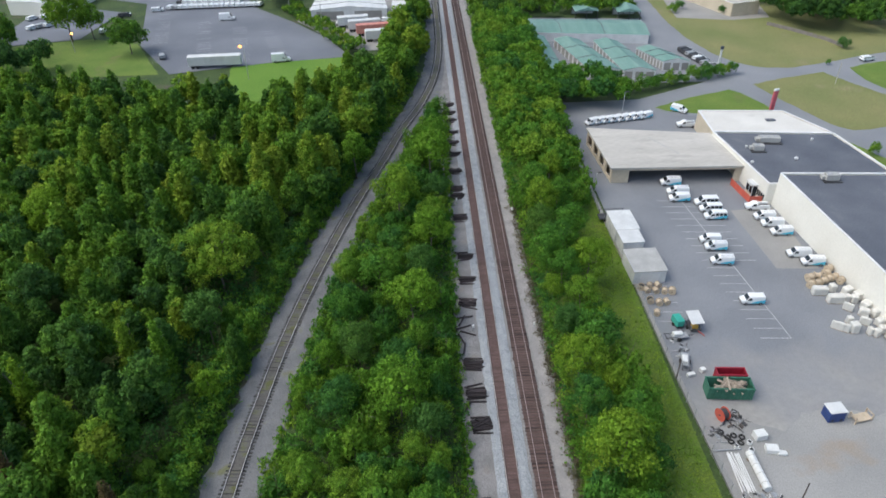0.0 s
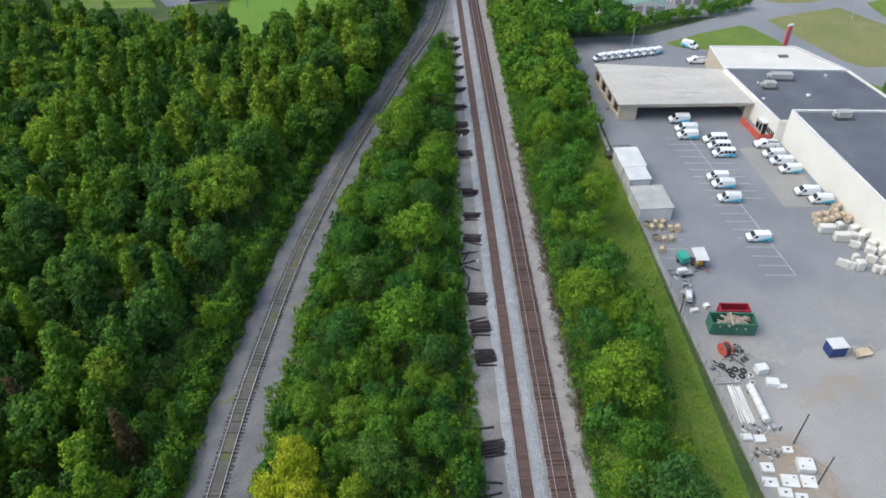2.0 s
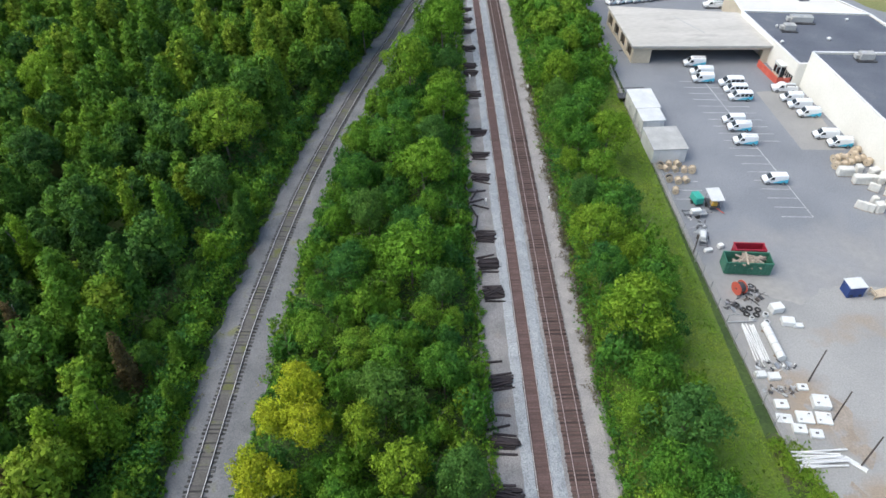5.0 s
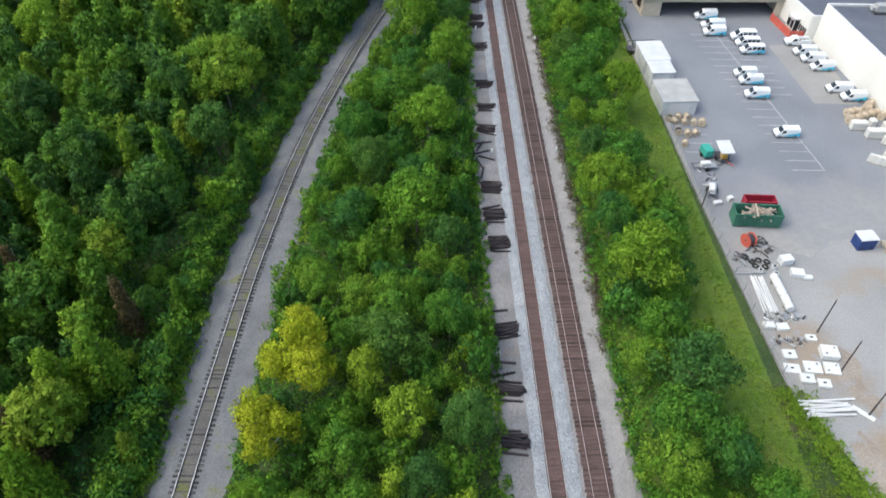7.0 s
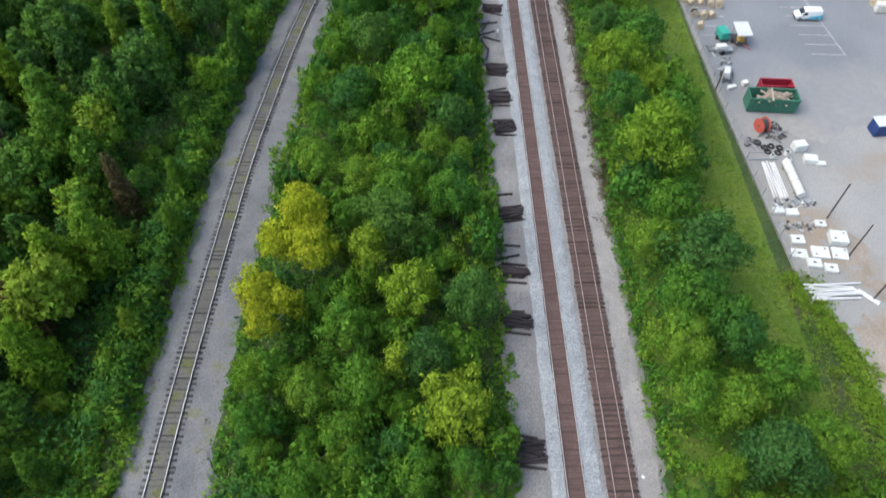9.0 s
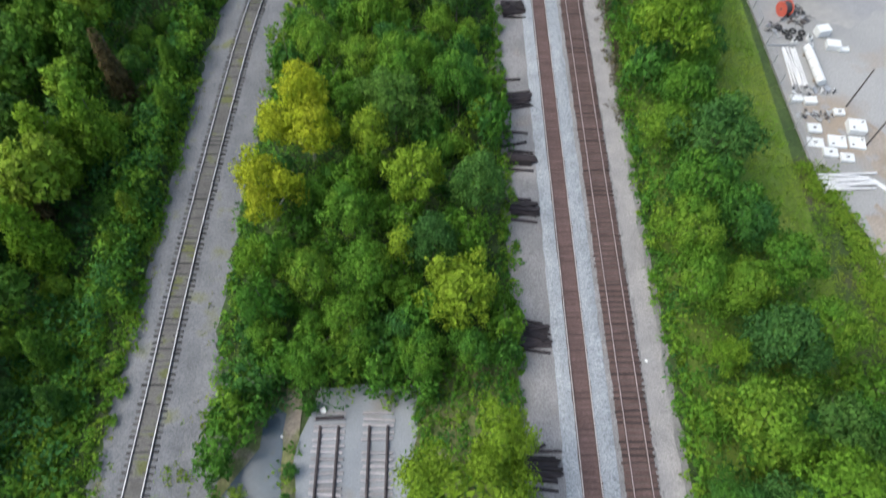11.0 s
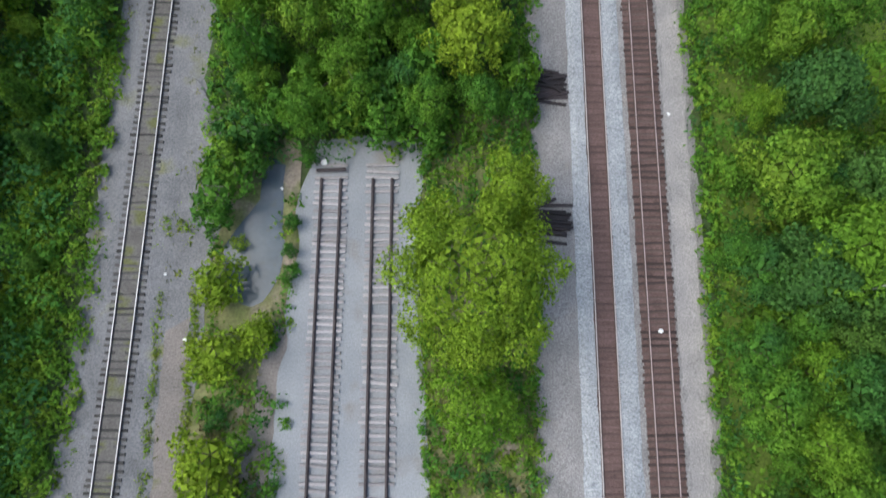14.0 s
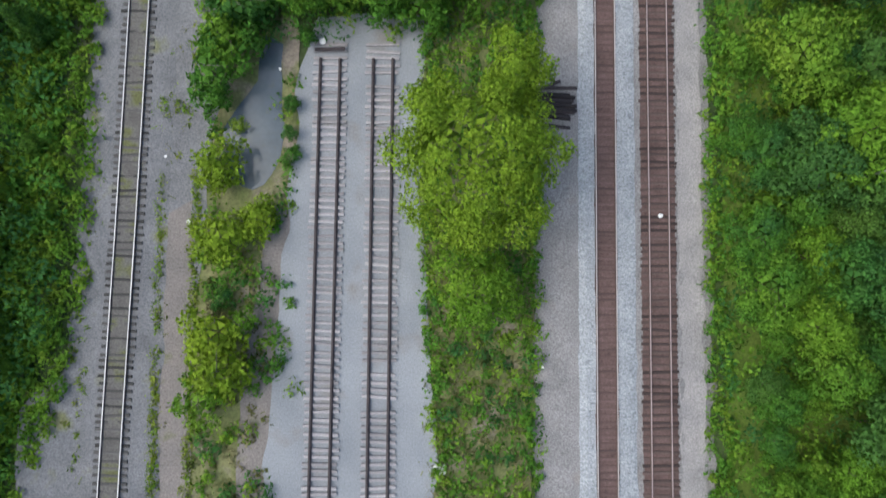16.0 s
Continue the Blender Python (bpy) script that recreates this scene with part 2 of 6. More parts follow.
    "concrete_roof": surface("stained_concrete_roof", (0.43, 0.41, 0.375), (0.54, 0.515, 0.475), 0.12, 2.0, 0.9, 0.1, grain=0.12, stretch=(0.35, 1.6, 1), spots=(0.38, 0.36, 0.33), spot_scale=0.2, spot_cut=0.6),
    "roof_dark": surface("dark_membrane_roof", (0.085, 0.095, 0.12), (0.13, 0.14, 0.165), 0.12, 3.0, 0.8, 0.08, grain=0.12, spots=(0.17, 0.175, 0.19), spot_scale=0.12, spot_cut=0.62),
    "coping": surface("white_coping", (0.66, 0.66, 0.66), (0.76, 0.76, 0.76), 0.5, 5, 0.6, 0.05, grain=0.08),
    "green_roof": surface("green_metal_roof", (0.13, 0.25, 0.215), (0.19, 0.31, 0.27), 0.2, 3, 0.6, 0.1, grain=0.12, stretch=(2, 0.3, 1)),
    "white_metal": surface("white_sheet_metal", (0.56, 0.57, 0.57), (0.68, 0.69, 0.69), 0.5, 5, 0.55, 0.05, grain=0.08),
    "grey_roof": surface("grey_shed_roof", (0.36, 0.36, 0.35), (0.45, 0.45, 0.44), 0.5, 6, 0.85, 0.15, grain=0.12),
    "van_white": surface("white_van_paint", (0.76, 0.78, 0.79), (0.82, 0.83, 0.84), 0.4, 3, 0.35, 0.0, grain=0.04),
    "van_cyan": plain("cyan_livery", (0.09, 0.50, 0.68), 0.4),
    "glass": plain("dark_car_glass", (0.025, 0.03, 0.035), 0.12),
    "tyre": surface("rubber", (0.018, 0.018, 0.019), (0.035, 0.035, 0.035), 2, 20, 0.9, 0.2),
    "steel": surface("galvanised_steel", (0.38, 0.39, 0.40), (0.50, 0.51, 0.52), 1, 10, 0.5, 0.1, 0.5),
    "dark_steel": surface("dark_steel", (0.05, 0.05, 0.055), (0.10, 0.10, 0.105), 1, 10, 0.6, 0.1, 0.3),
    # also painted over hollows as their dark inside: annex wall, pipe rings
    "black": plain("black_trim_and_hollows", (0.03, 0.03, 0.032), 0.6),
    "green_bin": surface("green_skip_paint", (0.035, 0.14, 0.09), (0.055, 0.19, 0.13), 0.8, 8, 0.6, 0.2, grain=0.2, spots=(0.10, 0.09, 0.06), spot_scale=0.8, spot_cut=0.66),
    "red_bin": surface("red_skip_paint", (0.27, 0.012, 0.03), (0.36, 0.02, 0.045), 0.8, 8, 0.6, 0.2, grain=0.15),
    "red": surface("faded_red_paint", (0.50, 0.09, 0.06), (0.60, 0.13, 0.09), 0.8, 6, 0.7, 0.1, grain=0.12),
    "red_sign": surface("red_sign_face", (0.55, 0.09, 0.13), (0.62, 0.13, 0.17), 0.8, 6, 0.5, 0.0, grain=0.06),
    "teal": surface("teal_enamel", (0.04, 0.33, 0.26), (0.06, 0.40, 0.32), 0.8, 6, 0.5, 0.1, grain=0.12),
    "blue": surface("blue_paint", (0.015, 0.04, 0.16), (0.025, 0.06, 0.22), 0.8, 6, 0.5, 0.1, grain=0.15),
    "orange": plain("yellow_machine_paint", (0.55, 0.33, 0.05), 0.5),
    "wood": surface("raw_timber", (0.44, 0.36, 0.26), (0.58, 0.48, 0.36), 1, 9, 0.85, 0.3, grain=0.2),
    "wood_old": surface("scrap_timber", (0.26, 0.21, 0.16), (0.42, 0.35, 0.28), 1, 9, 0.9, 0.4, grain=0.3, vary=0.3),
    "wrap": surface("white_plastic_wrap", (0.56, 0.55, 0.51), (0.68, 0.67, 0.63), 1.2, 6, 0.5, 0.4, grain=0.12),
    "slab": surface("pale_fibre_slab", (0.62, 0.63, 0.62), (0.72, 0.73, 0.72), 1.0, 6, 0.8, 0.1, grain=0.1),
    "pole": surface("weathered_pole", (0.07, 0.06, 0.055), (0.13, 0.11, 0.10), 1, 10, 0.9, 0.3),
    "lamp": plain("sodium_lamp", (1.0, 0.40, 0.08), 0.4, 0.0, 5.0),
    "cable": surface("black_cable", (0.02, 0.02, 0.022), (0.05, 0.05, 0.05), 1, 10, 0.6, 0.1),
    "trailer_red": surface("faded_red_trailer", (0.46, 0.14, 0.11), (0.60, 0.30, 0.25), 0.6, 5, 0.7, 0.1, grain=0.15),
    "litter": plain("white_litter", (0.8, 0.8, 0.8), 0.6),
}


def dusted(m, dust, start, end):
    """Lets a pale dusty surface take over from m along y, with a ragged change."""
    n, l = m.node_tree.nodes, m.node_tree.links
    out, bsdf = n["Principled BSDF"].inputs["Base Color"], None
    old = out.links[0].from_socket
    co, sep, tex, fine = n.new("ShaderNodeTexCoord"), n.new("ShaderNodeSeparateXYZ"), n.new("ShaderNodeTexNoise"), n.new("ShaderNodeTexNoise")
    l.new(co.outputs["Object"], sep.inputs[0])
    for t, s in ((tex, 0.09), (fine, 1.2)):
        t.inputs["Scale"].default_value, t.inputs["Detail"].default_value = s, 6
        l.new(co.outputs["Object"], t.inputs["Vector"])
    wob = n.new("ShaderNodeMath")
    wob.operation = "MULTIPLY_ADD"
    wob.inputs[1].default_value = 42.0
    l.new(tex.outputs["Fac"], wob.inputs[0])
    l.new(sep.outputs["Y"], wob.inputs[2])
    rng_node = n.new("ShaderNodeMapRange")
    rng_node.inputs["From Min"].default_value, rng_node.inputs["From Max"].default_value = start + 21, end + 21
    l.new(wob.outputs[0], rng_node.inputs["Value"])
    tone = n.new("ShaderNodeMix")
    tone.data_type = "RGBA"
    tone.inputs["A"].default_value, tone.inputs["B"].default_value = (*dust[0], 1), (*dust[1], 1)
    l.new(fine.outputs["Fac"], tone.inputs["Factor"])
    mix = n.new("ShaderNodeMix")
    mix.data_type = "RGBA"
    l.new(rng_node.outputs[0], mix.inputs["Factor"])
    l.new(old, mix.inputs["A"])
    l.new(tone.outputs["Result"], mix.inputs["B"])
    l.new(mix.outputs["Result"], out)


dusted(M["asphalt"], ((0.225, 0.22, 0.212), (0.385, 0.37, 0.35)), 76, 56)


# ---- builders ----
def put_mesh(name, bm, material, parent=None):
    me = bpy.data.meshes.new(name)
    bm.to_mesh(me)
    bm.free()
    me.materials.append(material)
    ob = new(name, me)
    ob.parent = parent
    return ob


def part(name, bm, material, parent, label=""):
    return tagged(put_mesh(name, bm, material, parent), label)


def thing(name, label, category, group="", at=None, kind=""):
    ob = new(name)
    if at is not None:
        ob.matrix_basis = at
    return tagged(ob, label, category, group, kind)


def add_box(bm, c, s, rz=0.0, bevel=0.0, rx=0.0, ry=0.0):
    r = bmesh.ops.create_cube(bm, size=1.0, matrix=pose(*c, rx, ry, rz) @ Matrix.Diagonal((*s, 1)))
    if bevel:
        es = list({e for v in r["verts"] for e in v.link_edges})
        bmesh.ops.bevel(bm, geom=es, offset=bevel, segments=1, affect="EDGES")
    return bm


def box(c, s, rz=0.0, bevel=0.0, rx=0.0, ry=0.0):
    return add_box(bmesh.new(), c, s, rz, bevel, rx, ry)


def add_rod(bm, a, b, r1, r2=None, n=8, caps=True):
    a, b = Vector(a), Vector(b)
    m = Matrix.Translation((a + b) / 2) @ (b - a).to_track_quat("Z", "Y").to_matrix().to_4x4()
    bmesh.ops.create_cone(bm, cap_ends=caps, segments=n, radius1=r1, radius2=r1 if r2 is None else r2, depth=(b - a).length, matrix=m)
    return bm


def rod(a, b, r1, r2=None, n=8):
    return add_rod(bmesh.new(), a, b, r1, r2, n)


def prism(corners, z0, z1, bevel=0.0):
    """A solid over a plan outline, from z0 to z1."""
    bm = bmesh.new()
    lo, hi = [bm.verts.new((x, y, z0)) for x, y in corners], [bm.verts.new((x, y, z1)) for x, y in corners]
    k = len(corners)
    bm.faces.new(lo[::-1])
    bm.faces.new(hi)
    for i in range(k):
        bm.faces.new((lo[i], lo[(i + 1) % k], hi[(i + 1) % k], hi[i]))
    bmesh.ops.recalc_face_normals(bm, faces=bm.faces)
    if bevel:
        bmesh.ops.bevel(bm, geom=bm.edges[:], offset=bevel, segments=1, affect="EDGES")
    return bm


def smooth_line(points, step):
    """Even points along a smooth curve through the given ones."""
    p = np.array(points, float)
    q = np.vstack([2 * p[0] - p[1], p, 2 * p[-1] - p[-2]])
    fine = []
    for i in range(1, len(q) - 2):
        for s in np.linspace(0, 1, 24, endpoint=False):
            a, b, c, d = q[i - 1:i + 3]
            fine.append(0.5 * (2 * b + (c - a) * s + (2 * a - 5 * b + 4 * c - d) * s * s + (3 * b - a - 3 * c + d) * s ** 3))
    fine = np.array(fine + [p[-1]])
    along = np.r_[0, np.cumsum(np.linalg.norm(np.diff(fine, axis=0), axis=1))]
    want = np.arange(0, along[-1], step)
    return np.c_[np.interp(want, along, fine[:, 0]), np.interp(want, along, fine[:, 1])]


def sides(line):
    d = np.gradient(line, axis=0)
    d /= np.linalg.norm(d, axis=1)[:, None]
    return np.c_[d[:, 1], -d[:, 0]]


def ribbon(name, line, profile, material, ragged=0.0, parent=None, seed=0.0, wave=0.5, closed=False):
    """A band along a line: profile is (offset to the right, height) from side to side; ragged wobbles its outer edges."""
    right, n, k = sides(line), len(line), len(profile)
    v = np.zeros((n, k, 3))
    for j, (o, z) in enumerate(profile):
        off = np.full(n, float(o))
        if ragged and j in (0, k - 1):
            off += [ragged * (noise.noise((x * wave + 7 * j + seed, y * wave, seed)) + 0.5 * noise.noise((x * wave * 3, y * wave * 3 + 9 * j, seed))) for x, y in line]
        v[:, j, :2], v[:, j, 2] = line + right * off[:, None], z
    last = k if closed else k - 1
    f = [(i * k + j, i * k + (j + 1) % k, (i + 1) * k + (j + 1) % k, (i + 1) * k + j) for i in range(n - 1) for j in range(last)]
    if closed:
        f += [tuple(range(k)), tuple(range((n - 1) * k, n * k))[::-1]]
    me = bpy.data.meshes.new(name)
    me.from_pydata(v.reshape(-1, 3).tolist(), [], f)
    me.materials.append(material)
    ob = new(name, me)
    ob.parent = parent
    return ob


def sheet(name, corners, z, material, label, category, ragged=0.0, step=2.0, seed=0.0):
    """A flat piece of ground with an outline that may wobble."""
    pts = []
    for (x0, y0), (x1, y1) in zip(corners, corners[1:] + corners[:1]):
        k = max(1, int(math.hypot(x1 - x0, y1 - y0) / step)) if ragged else 1
        for i in range(k):
            x, y = x0 + (x1 - x0) * i / k, y0 + (y1 - y0) * i / k
            if ragged:
                x, y = x + ragged * noise.noise((x * 0.4, y * 0.4, seed)), y + ragged * noise.noise((x * 0.4, y * 0.4, seed + 5))
            pts.append((x, y))
    bm = bmesh.new()
    face = bm.faces.new([bm.verts.new((x, y, z)) for x, y in pts])
    if face.normal.z < 0:
        face.normal_flip()
    bmesh.ops.triangulate(bm, faces=[face])
    return tagged(put_mesh(name, bm, material), label, category, kind="structure")


# ---- ground ----
YARD, BED = -2.0, -0.45


def ground_height(x, y):
    """The railway runs on a low bank; the woods and the yard lie lower."""
    right = min(1, max(0, (x - 9) / 14))
    left = min(1, max(0, (-42 - x) / 10))
    if y > 120:
        left = max(left, min(1, max(0, (-4 - 0.62 * (190 - y) - 8 - x) / 10)) if y < 190 else min(1, max(0, (-10 - x) / 8)))
    return BED - 0.1 - (1.55 + 0.05) * right - 1.55 * left


def make_ground():
    xs = np.r_[-3000, -1200, -500, -250, -160, np.arange(-120, 121, 3.0), 160, 250, 500, 1200, 3000]
    ys = np.r_[-3000, -1200, -500, -200, -100, np.arange(-60, 301, 3.0), 360, 500, 1200, 3000]
    v = [(x, y, ground_height(x, y) - 0.02) for y in ys for x in xs]
    w = len(xs)
    f = [(j * w + i, j * w + i + 1, (j + 1) * w + i + 1, (j + 1) * w + i) for j in range(len(ys) - 1) for i in range(w - 1)]
    me = bpy.data.meshes.new("ground")
    me.from_pydata(v, [], f)
    me.materials.append(M["earth"])
    for p in me.polygons:
        p.use_smooth = True
    tagged(new("ground", me), "dark earth and weeds under the trees", "ground", kind="structure")


make_ground()

# ---- railway ----
MAIN_1, MAIN_2 = [(0, -60), (0, 320)], [(4.0, -60), (4.0, 320)]
SIDING = [(-37.6, -60), (-36.9, -21.2), (-36.35, -1.1), (-36.0, 14), (-35.75, 26), (-35.2, 39.4), (-34.75, 48.5), (-34.2, 57), (-33.3, 65.6), (-31.95, 77.2), (-29.8, 90.5), (-26.55, 106), (-24.4, 115.3), (-21.6, 126), (-18.2, 138), (-14.6, 152.2), (-9.4, 169), (-5.8, 186.6), (-3.9, 208), (-3.4, 240), (-3.4, 320)]
YARD_A, YARD_B = [(-21.6, -60), (-21.35, -21), (-21.1, 13.6)], [(-17.05, -60), (-17.05, 13.3)]


def make_track(name, label, points, tie, rail_side, rail_head, head_z, tie_len, tie_top, spacing, near, seed, skip=0.0, wobble=0.04, parts=300, foot=0.075):
    rng = random.Random(seed)
    root = thing(name, label, "railway track", "railway tracks")
    line = smooth_line(points, 2.0)
    for side in (-0.7525, 0.7525):
        web = [(side - foot, head_z - 0.17), (side - foot, head_z - 0.14), (side - 0.012, head_z - 0.12), (side - 0.012, head_z - 0.05), (side - 0.037, head_z - 0.035), (side - 0.037, head_z - 0.004),
               (side + 0.037, head_z - 0.004), (side + 0.037, head_z - 0.035), (side + 0.012, head_z - 0.05), (side + 0.012, head_z - 0.12), (side + foot, head_z - 0.14), (side + foot, head_z - 0.17)]
        rail = ribbon("rail", line, web, rail_side, parent=root, closed=True)
        ribbon("rail_head", line, [(side - 0.034, head_z), (side + 0.034, head_z)], rail_head, parent=rail)
    fine = smooth_line(points, spacing)
    right = sides(fine)
    proto = []
    for k in range(4):
        bm = box((0, 0, -0.09), (tie_len, 0.225, 0.18), 0, 0.012)
        for v in bm.verts:
            v.co.x += rng.uniform(-0.015, 0.015)
            v.co.y += rng.uniform(-0.012, 0.012)
            v.co.z += rng.uniform(-0.006, 0.006)
        me = bpy.data.meshes.new("tie")
        bm.to_mesh(me)
        bm.free()
        me.materials.append(tie)
        proto.append(me)
    order = sorted(range(len(fine)), key=lambda i: abs(fine[i][1] - near))
    single = set(order[:parts])
    far_v, far_f = [], []
    for i, (x, y) in enumerate(fine):
        if rng.random() < skip:
            continue
        turn = math.degrees(math.atan2(right[i][1], right[i][0])) + rng.gauss(0, 40 * wobble)
        m = pose(x + rng.gauss(0, wobble), y + rng.gauss(0, wobble), tie_top + rng.uniform(-0.012, 0.012), 0, 0, turn)
        if i in single:
            ob = new("tie", proto[rng.randrange(4)])
            ob.parent = root
            ob.matrix_basis = m
        else:
            b = len(far_v)
            far_v += [tuple(m @ Vector((sx * tie_len / 2, sy * 0.112, z))) for z in (-0.15, 0) for sx, sy in ((-1, -1), (1, -1), (1, 1), (-1, 1))]
            far_f += [tuple(b + q for q in s) for s in ((4, 5, 6, 7), (0, 1, 5, 4), (1, 2, 6, 5), (2, 3, 7, 6), (3, 0, 4, 7))]
    if far_v:
        me = bpy.data.meshes.new("tie_rest")
        me.from_pydata(far_v, [], far_f)
        me.materials.append(tie)
        ob = new("tie_rest", me)
        ob.parent = root
        tagged(ob, kind="stuff")
    return root


make_track("main_track", "main line with rusty rails and half-buried brown ties", MAIN_1, M["tie_rust"], M["rail_side"], M["rail_top"], 0.0, 2.6, -0.175, 0.53, 20, 1)
make_track("main_track", "main line with rusty rails on dark brown ties", MAIN_2, M["tie_brown"], M["rail_side"], M["rail_worn"], 0.0, 2.7, -0.14, 0.53, 20, 2)
make_track("siding_track", "curving side track with bright rails and dark old ties", SIDING, M["tie_dark"], M["rail_dark"], M["rail_bright"], 0.0, 2.55, -0.15, 0.56, 20, 3)
make_track("storage_track", "disused storage track with weathered grey ties", YARD_A, M["tie_grey"], M["rail_dark"], M["rail_dark"], 0.0, 2.6, -0.15, 0.55, 0, 4, 0.02, 0.05, foot=0.13)
make_track("storage_track", "disused storage track with weathered grey ties", YARD_B, M["tie_grey"], M["rail_dark"], M["rail_dark"], 0.0, 2.6, -0.15, 0.55, 0, 5, 0.02, 0.05, foot=0.13)
bed_line = smooth_line([(2, -60), (2, 320)], 0.8)


def bed(name, line, profile, material, label, ragged=0.0, seed=0.0, wave=0.5):
    return tagged(ribbon(name, line, profile, material, ragged, None, seed, wave), label, "track bed", kind="structure")


bed("ballast", bed_line, [(-7.6, BED - 0.14), (-6.6, BED), (-3.6, -0.30), (3.6, -0.30), (5.2, BED), (6.2, BED - 0.14)], M["ballast"], "grey and rust-tinged crushed stone ballast", 0.6, 1)
bed("fresh_ballast", bed_line, [(-4.05, -0.32), (-3.5, -0.155), (-2.95, -0.135), (-2.84, -0.135)], M["ballast_fresh"], "pale blue-grey fresh ballast shoulder", 0.16, 2)
bed("fresh_ballast", bed_line, [(-1.16, -0.135), (-0.6, -0.145), (-0.1, -0.2), (0.25, -0.27)], M["ballast_fresh"], "pale fresh ballast between the main tracks", 0.14, 3)
bed("sandy_ballast", bed_line, [(3.5, -0.29), (4.4, -0.36), (5.4, BED + 0.02)], M["ballast_pink"], "sandy pinkish ballast shoulder", 0.35, 4)
bed("brown_bed", bed_line, [(-2.84, -0.20), (-1.17, -0.20)], M["brown_bed"], "rusty brown bed between the rails", 0.03, 5)
bed("brown_bed", bed_line, [(0.7, -0.25), (1.2, -0.20), (2.8, -0.20), (3.3, -0.25)], M["brown_bed"], "rusty brown bed under the ties", 0.12, 6)
siding_line = smooth_line(SIDING, 0.8)
bed("siding_ballast", siding_line, [(-4.0, BED - 0.15), (-2.6, BED + 0.04), (-1.5, -0.27), (1.5, -0.27), (2.8, BED + 0.04), (4.2, BED - 0.12)], M["siding_bed"], "grey siding ballast with thin weeds", 0.9, 8)
bed("mossy_bed", siding_line, [(-0.71, -0.162), (-0.3, -0.152), (0.3, -0.152), (0.71, -0.162)], M["moss_bed"], "mossy bed between the siding's rails", 0.02, 9)
sheet("gravel_lot", [(-22.2, 15.5), (-13.6, 15.5), (-13.9, 11.5), (-14.3, 1), (-13.7, -4), (-13.3, -9), (-12.7, -18), (-11.8, -60), (-26.5, -60), (-25.4, -18), (-24.8, -9), (-24.5, -4), (-24.1, 1), (-23.5, 6), (-23.5, 11)], BED + 0.12, M["gravel"], "pale blue-grey gravel round the storage tracks", "gravel", 0.5, 0.8, 3)
sheet("gravel_lot", [(-34.6, 24), (-30.0, 17), (-29.6, 8), (-30.5, 2), (-31.0, -8), (-34.6, -8)], BED + 0.02, M["siding_bed"], "grey gravel beside the siding", "gravel", 0.7, 0.8, 4)
sheet("gravel_lot", [(-39.0, -10), (-44.0, -15), (-44.5, -60), (-39.0, -60)], BED + 0.01, M["siding_bed"], "grey gravel widening beside the siding", "gravel", 0.5, 0.8, 5)
sheet("dirt_path", [(-33.2, 0), (-31.6, 1), (-31.2, -10), (-31.0, -22), (-31, -60), (-33.4, -60), (-33.3, -12)], BED + 0.035, M["dirt"], "bare earth path between weeds", "path", 0.35, 0.8, 6)
sheet("dirt_path", [(-25.6, 1), (-23.6, 0), (-24.4, -8), (-25.2, -18), (-25.8, -40), (-28.2, -40), (-27.5, -16), (-26.5, -6)], BED + 0.03, M["dirt"], "brown bare earth edge of the gravel", "path", 0.5, 0.8, 7)
sheet("pond", [(-29.3, 6.4), (-28.0, 8.6), (-26.6, 10.5), (-26.4, 13.8), (-24.9, 13.2), (-24.7, 6.4), (-24.8, 4.6), (-25.9, 2.1), (-26.8, 1.7), (-27.8, 2.0), (-28.9, 2.8), (-28.8, 4.2)], BED + 0.02, M["water"], "still shallow grey puddle", "pond", 0.35, 0.7, 8)

sheet("weedy_ground", [(-31.2, 16), (-24, 17), (-23, 8), (-23.4, 0), (-24.2, -8), (-25, -18), (-25.5, -60), (-31.2, -60)], BED - 0.01, M["weedy"], "weedy ground with straw and bare patches", "weeds", 0.5, 0.8, 12)
sheet("weedy_ground", [(-14.6, 18), (-5.2, 18), (-5.4, -4), (-5.6, -60), (-12.5, -60), (-12.9, -18), (-14.6, -3)], BED + 0.03, M["weedy"], "weedy ground with straw and bare patches", "weeds", 0.5, 0.8, 13)

# ---- yards and roads ----
sheet("yard", [(26.2, 150), (25.0, 170), (48, 171), (60, 166), (110, 150), (110, 12), (31, 12), (30.6, 25.5), (30.6, 31), (28.8, 35.5), (27.2, 38), (26.6, 60)], YARD + 0.02, M["asphalt"], "grey asphalt delivery yard turning to dusty gravel", "yard")
sheet("yard", [(51.2, 115.1), (52.1, 95.7), (59.5, 95.3), (60.0, 116.0)], YARD + 0.05, M["patch"], "pale concrete apron beside the white wall", "yard")
sheet("parking_lot", [(-83, 198), (-56, 205.2), (-31, 209.4), (-40, 228), (-53, 245), (-73, 268), (-78, 300), (-140, 300), (-140, 285), (-112, 272), (-99.5, 224)], YARD + 0.03, M["asphalt_dark"], "dark asphalt parking lot with faded lines", "parking lot")
sheet("parking_lot", [(-150, 225), (-122, 232), (-118, 262), (-150, 275)], YARD + 0.03, M["asphalt_dark"], "dark asphalt parking lot", "parking lot")
sheet("lawn", [(-66, 203.5), (-56, 205.1), (-31, 209.3), (-24, 205), (-28, 180), (-45, 165), (-62, 170)], YARD + 0.015, M["lawn"], "bright mown green lawn", "lawn", 0.5, 2, 4)
sheet("lawn", [(-150, 195), (-86, 198), (-101, 226), (-118, 232), (-150, 224)], YARD + 0.015, M["grass_ground"], "green lawn beside the parking lot", "lawn", 0.5, 2, 5)
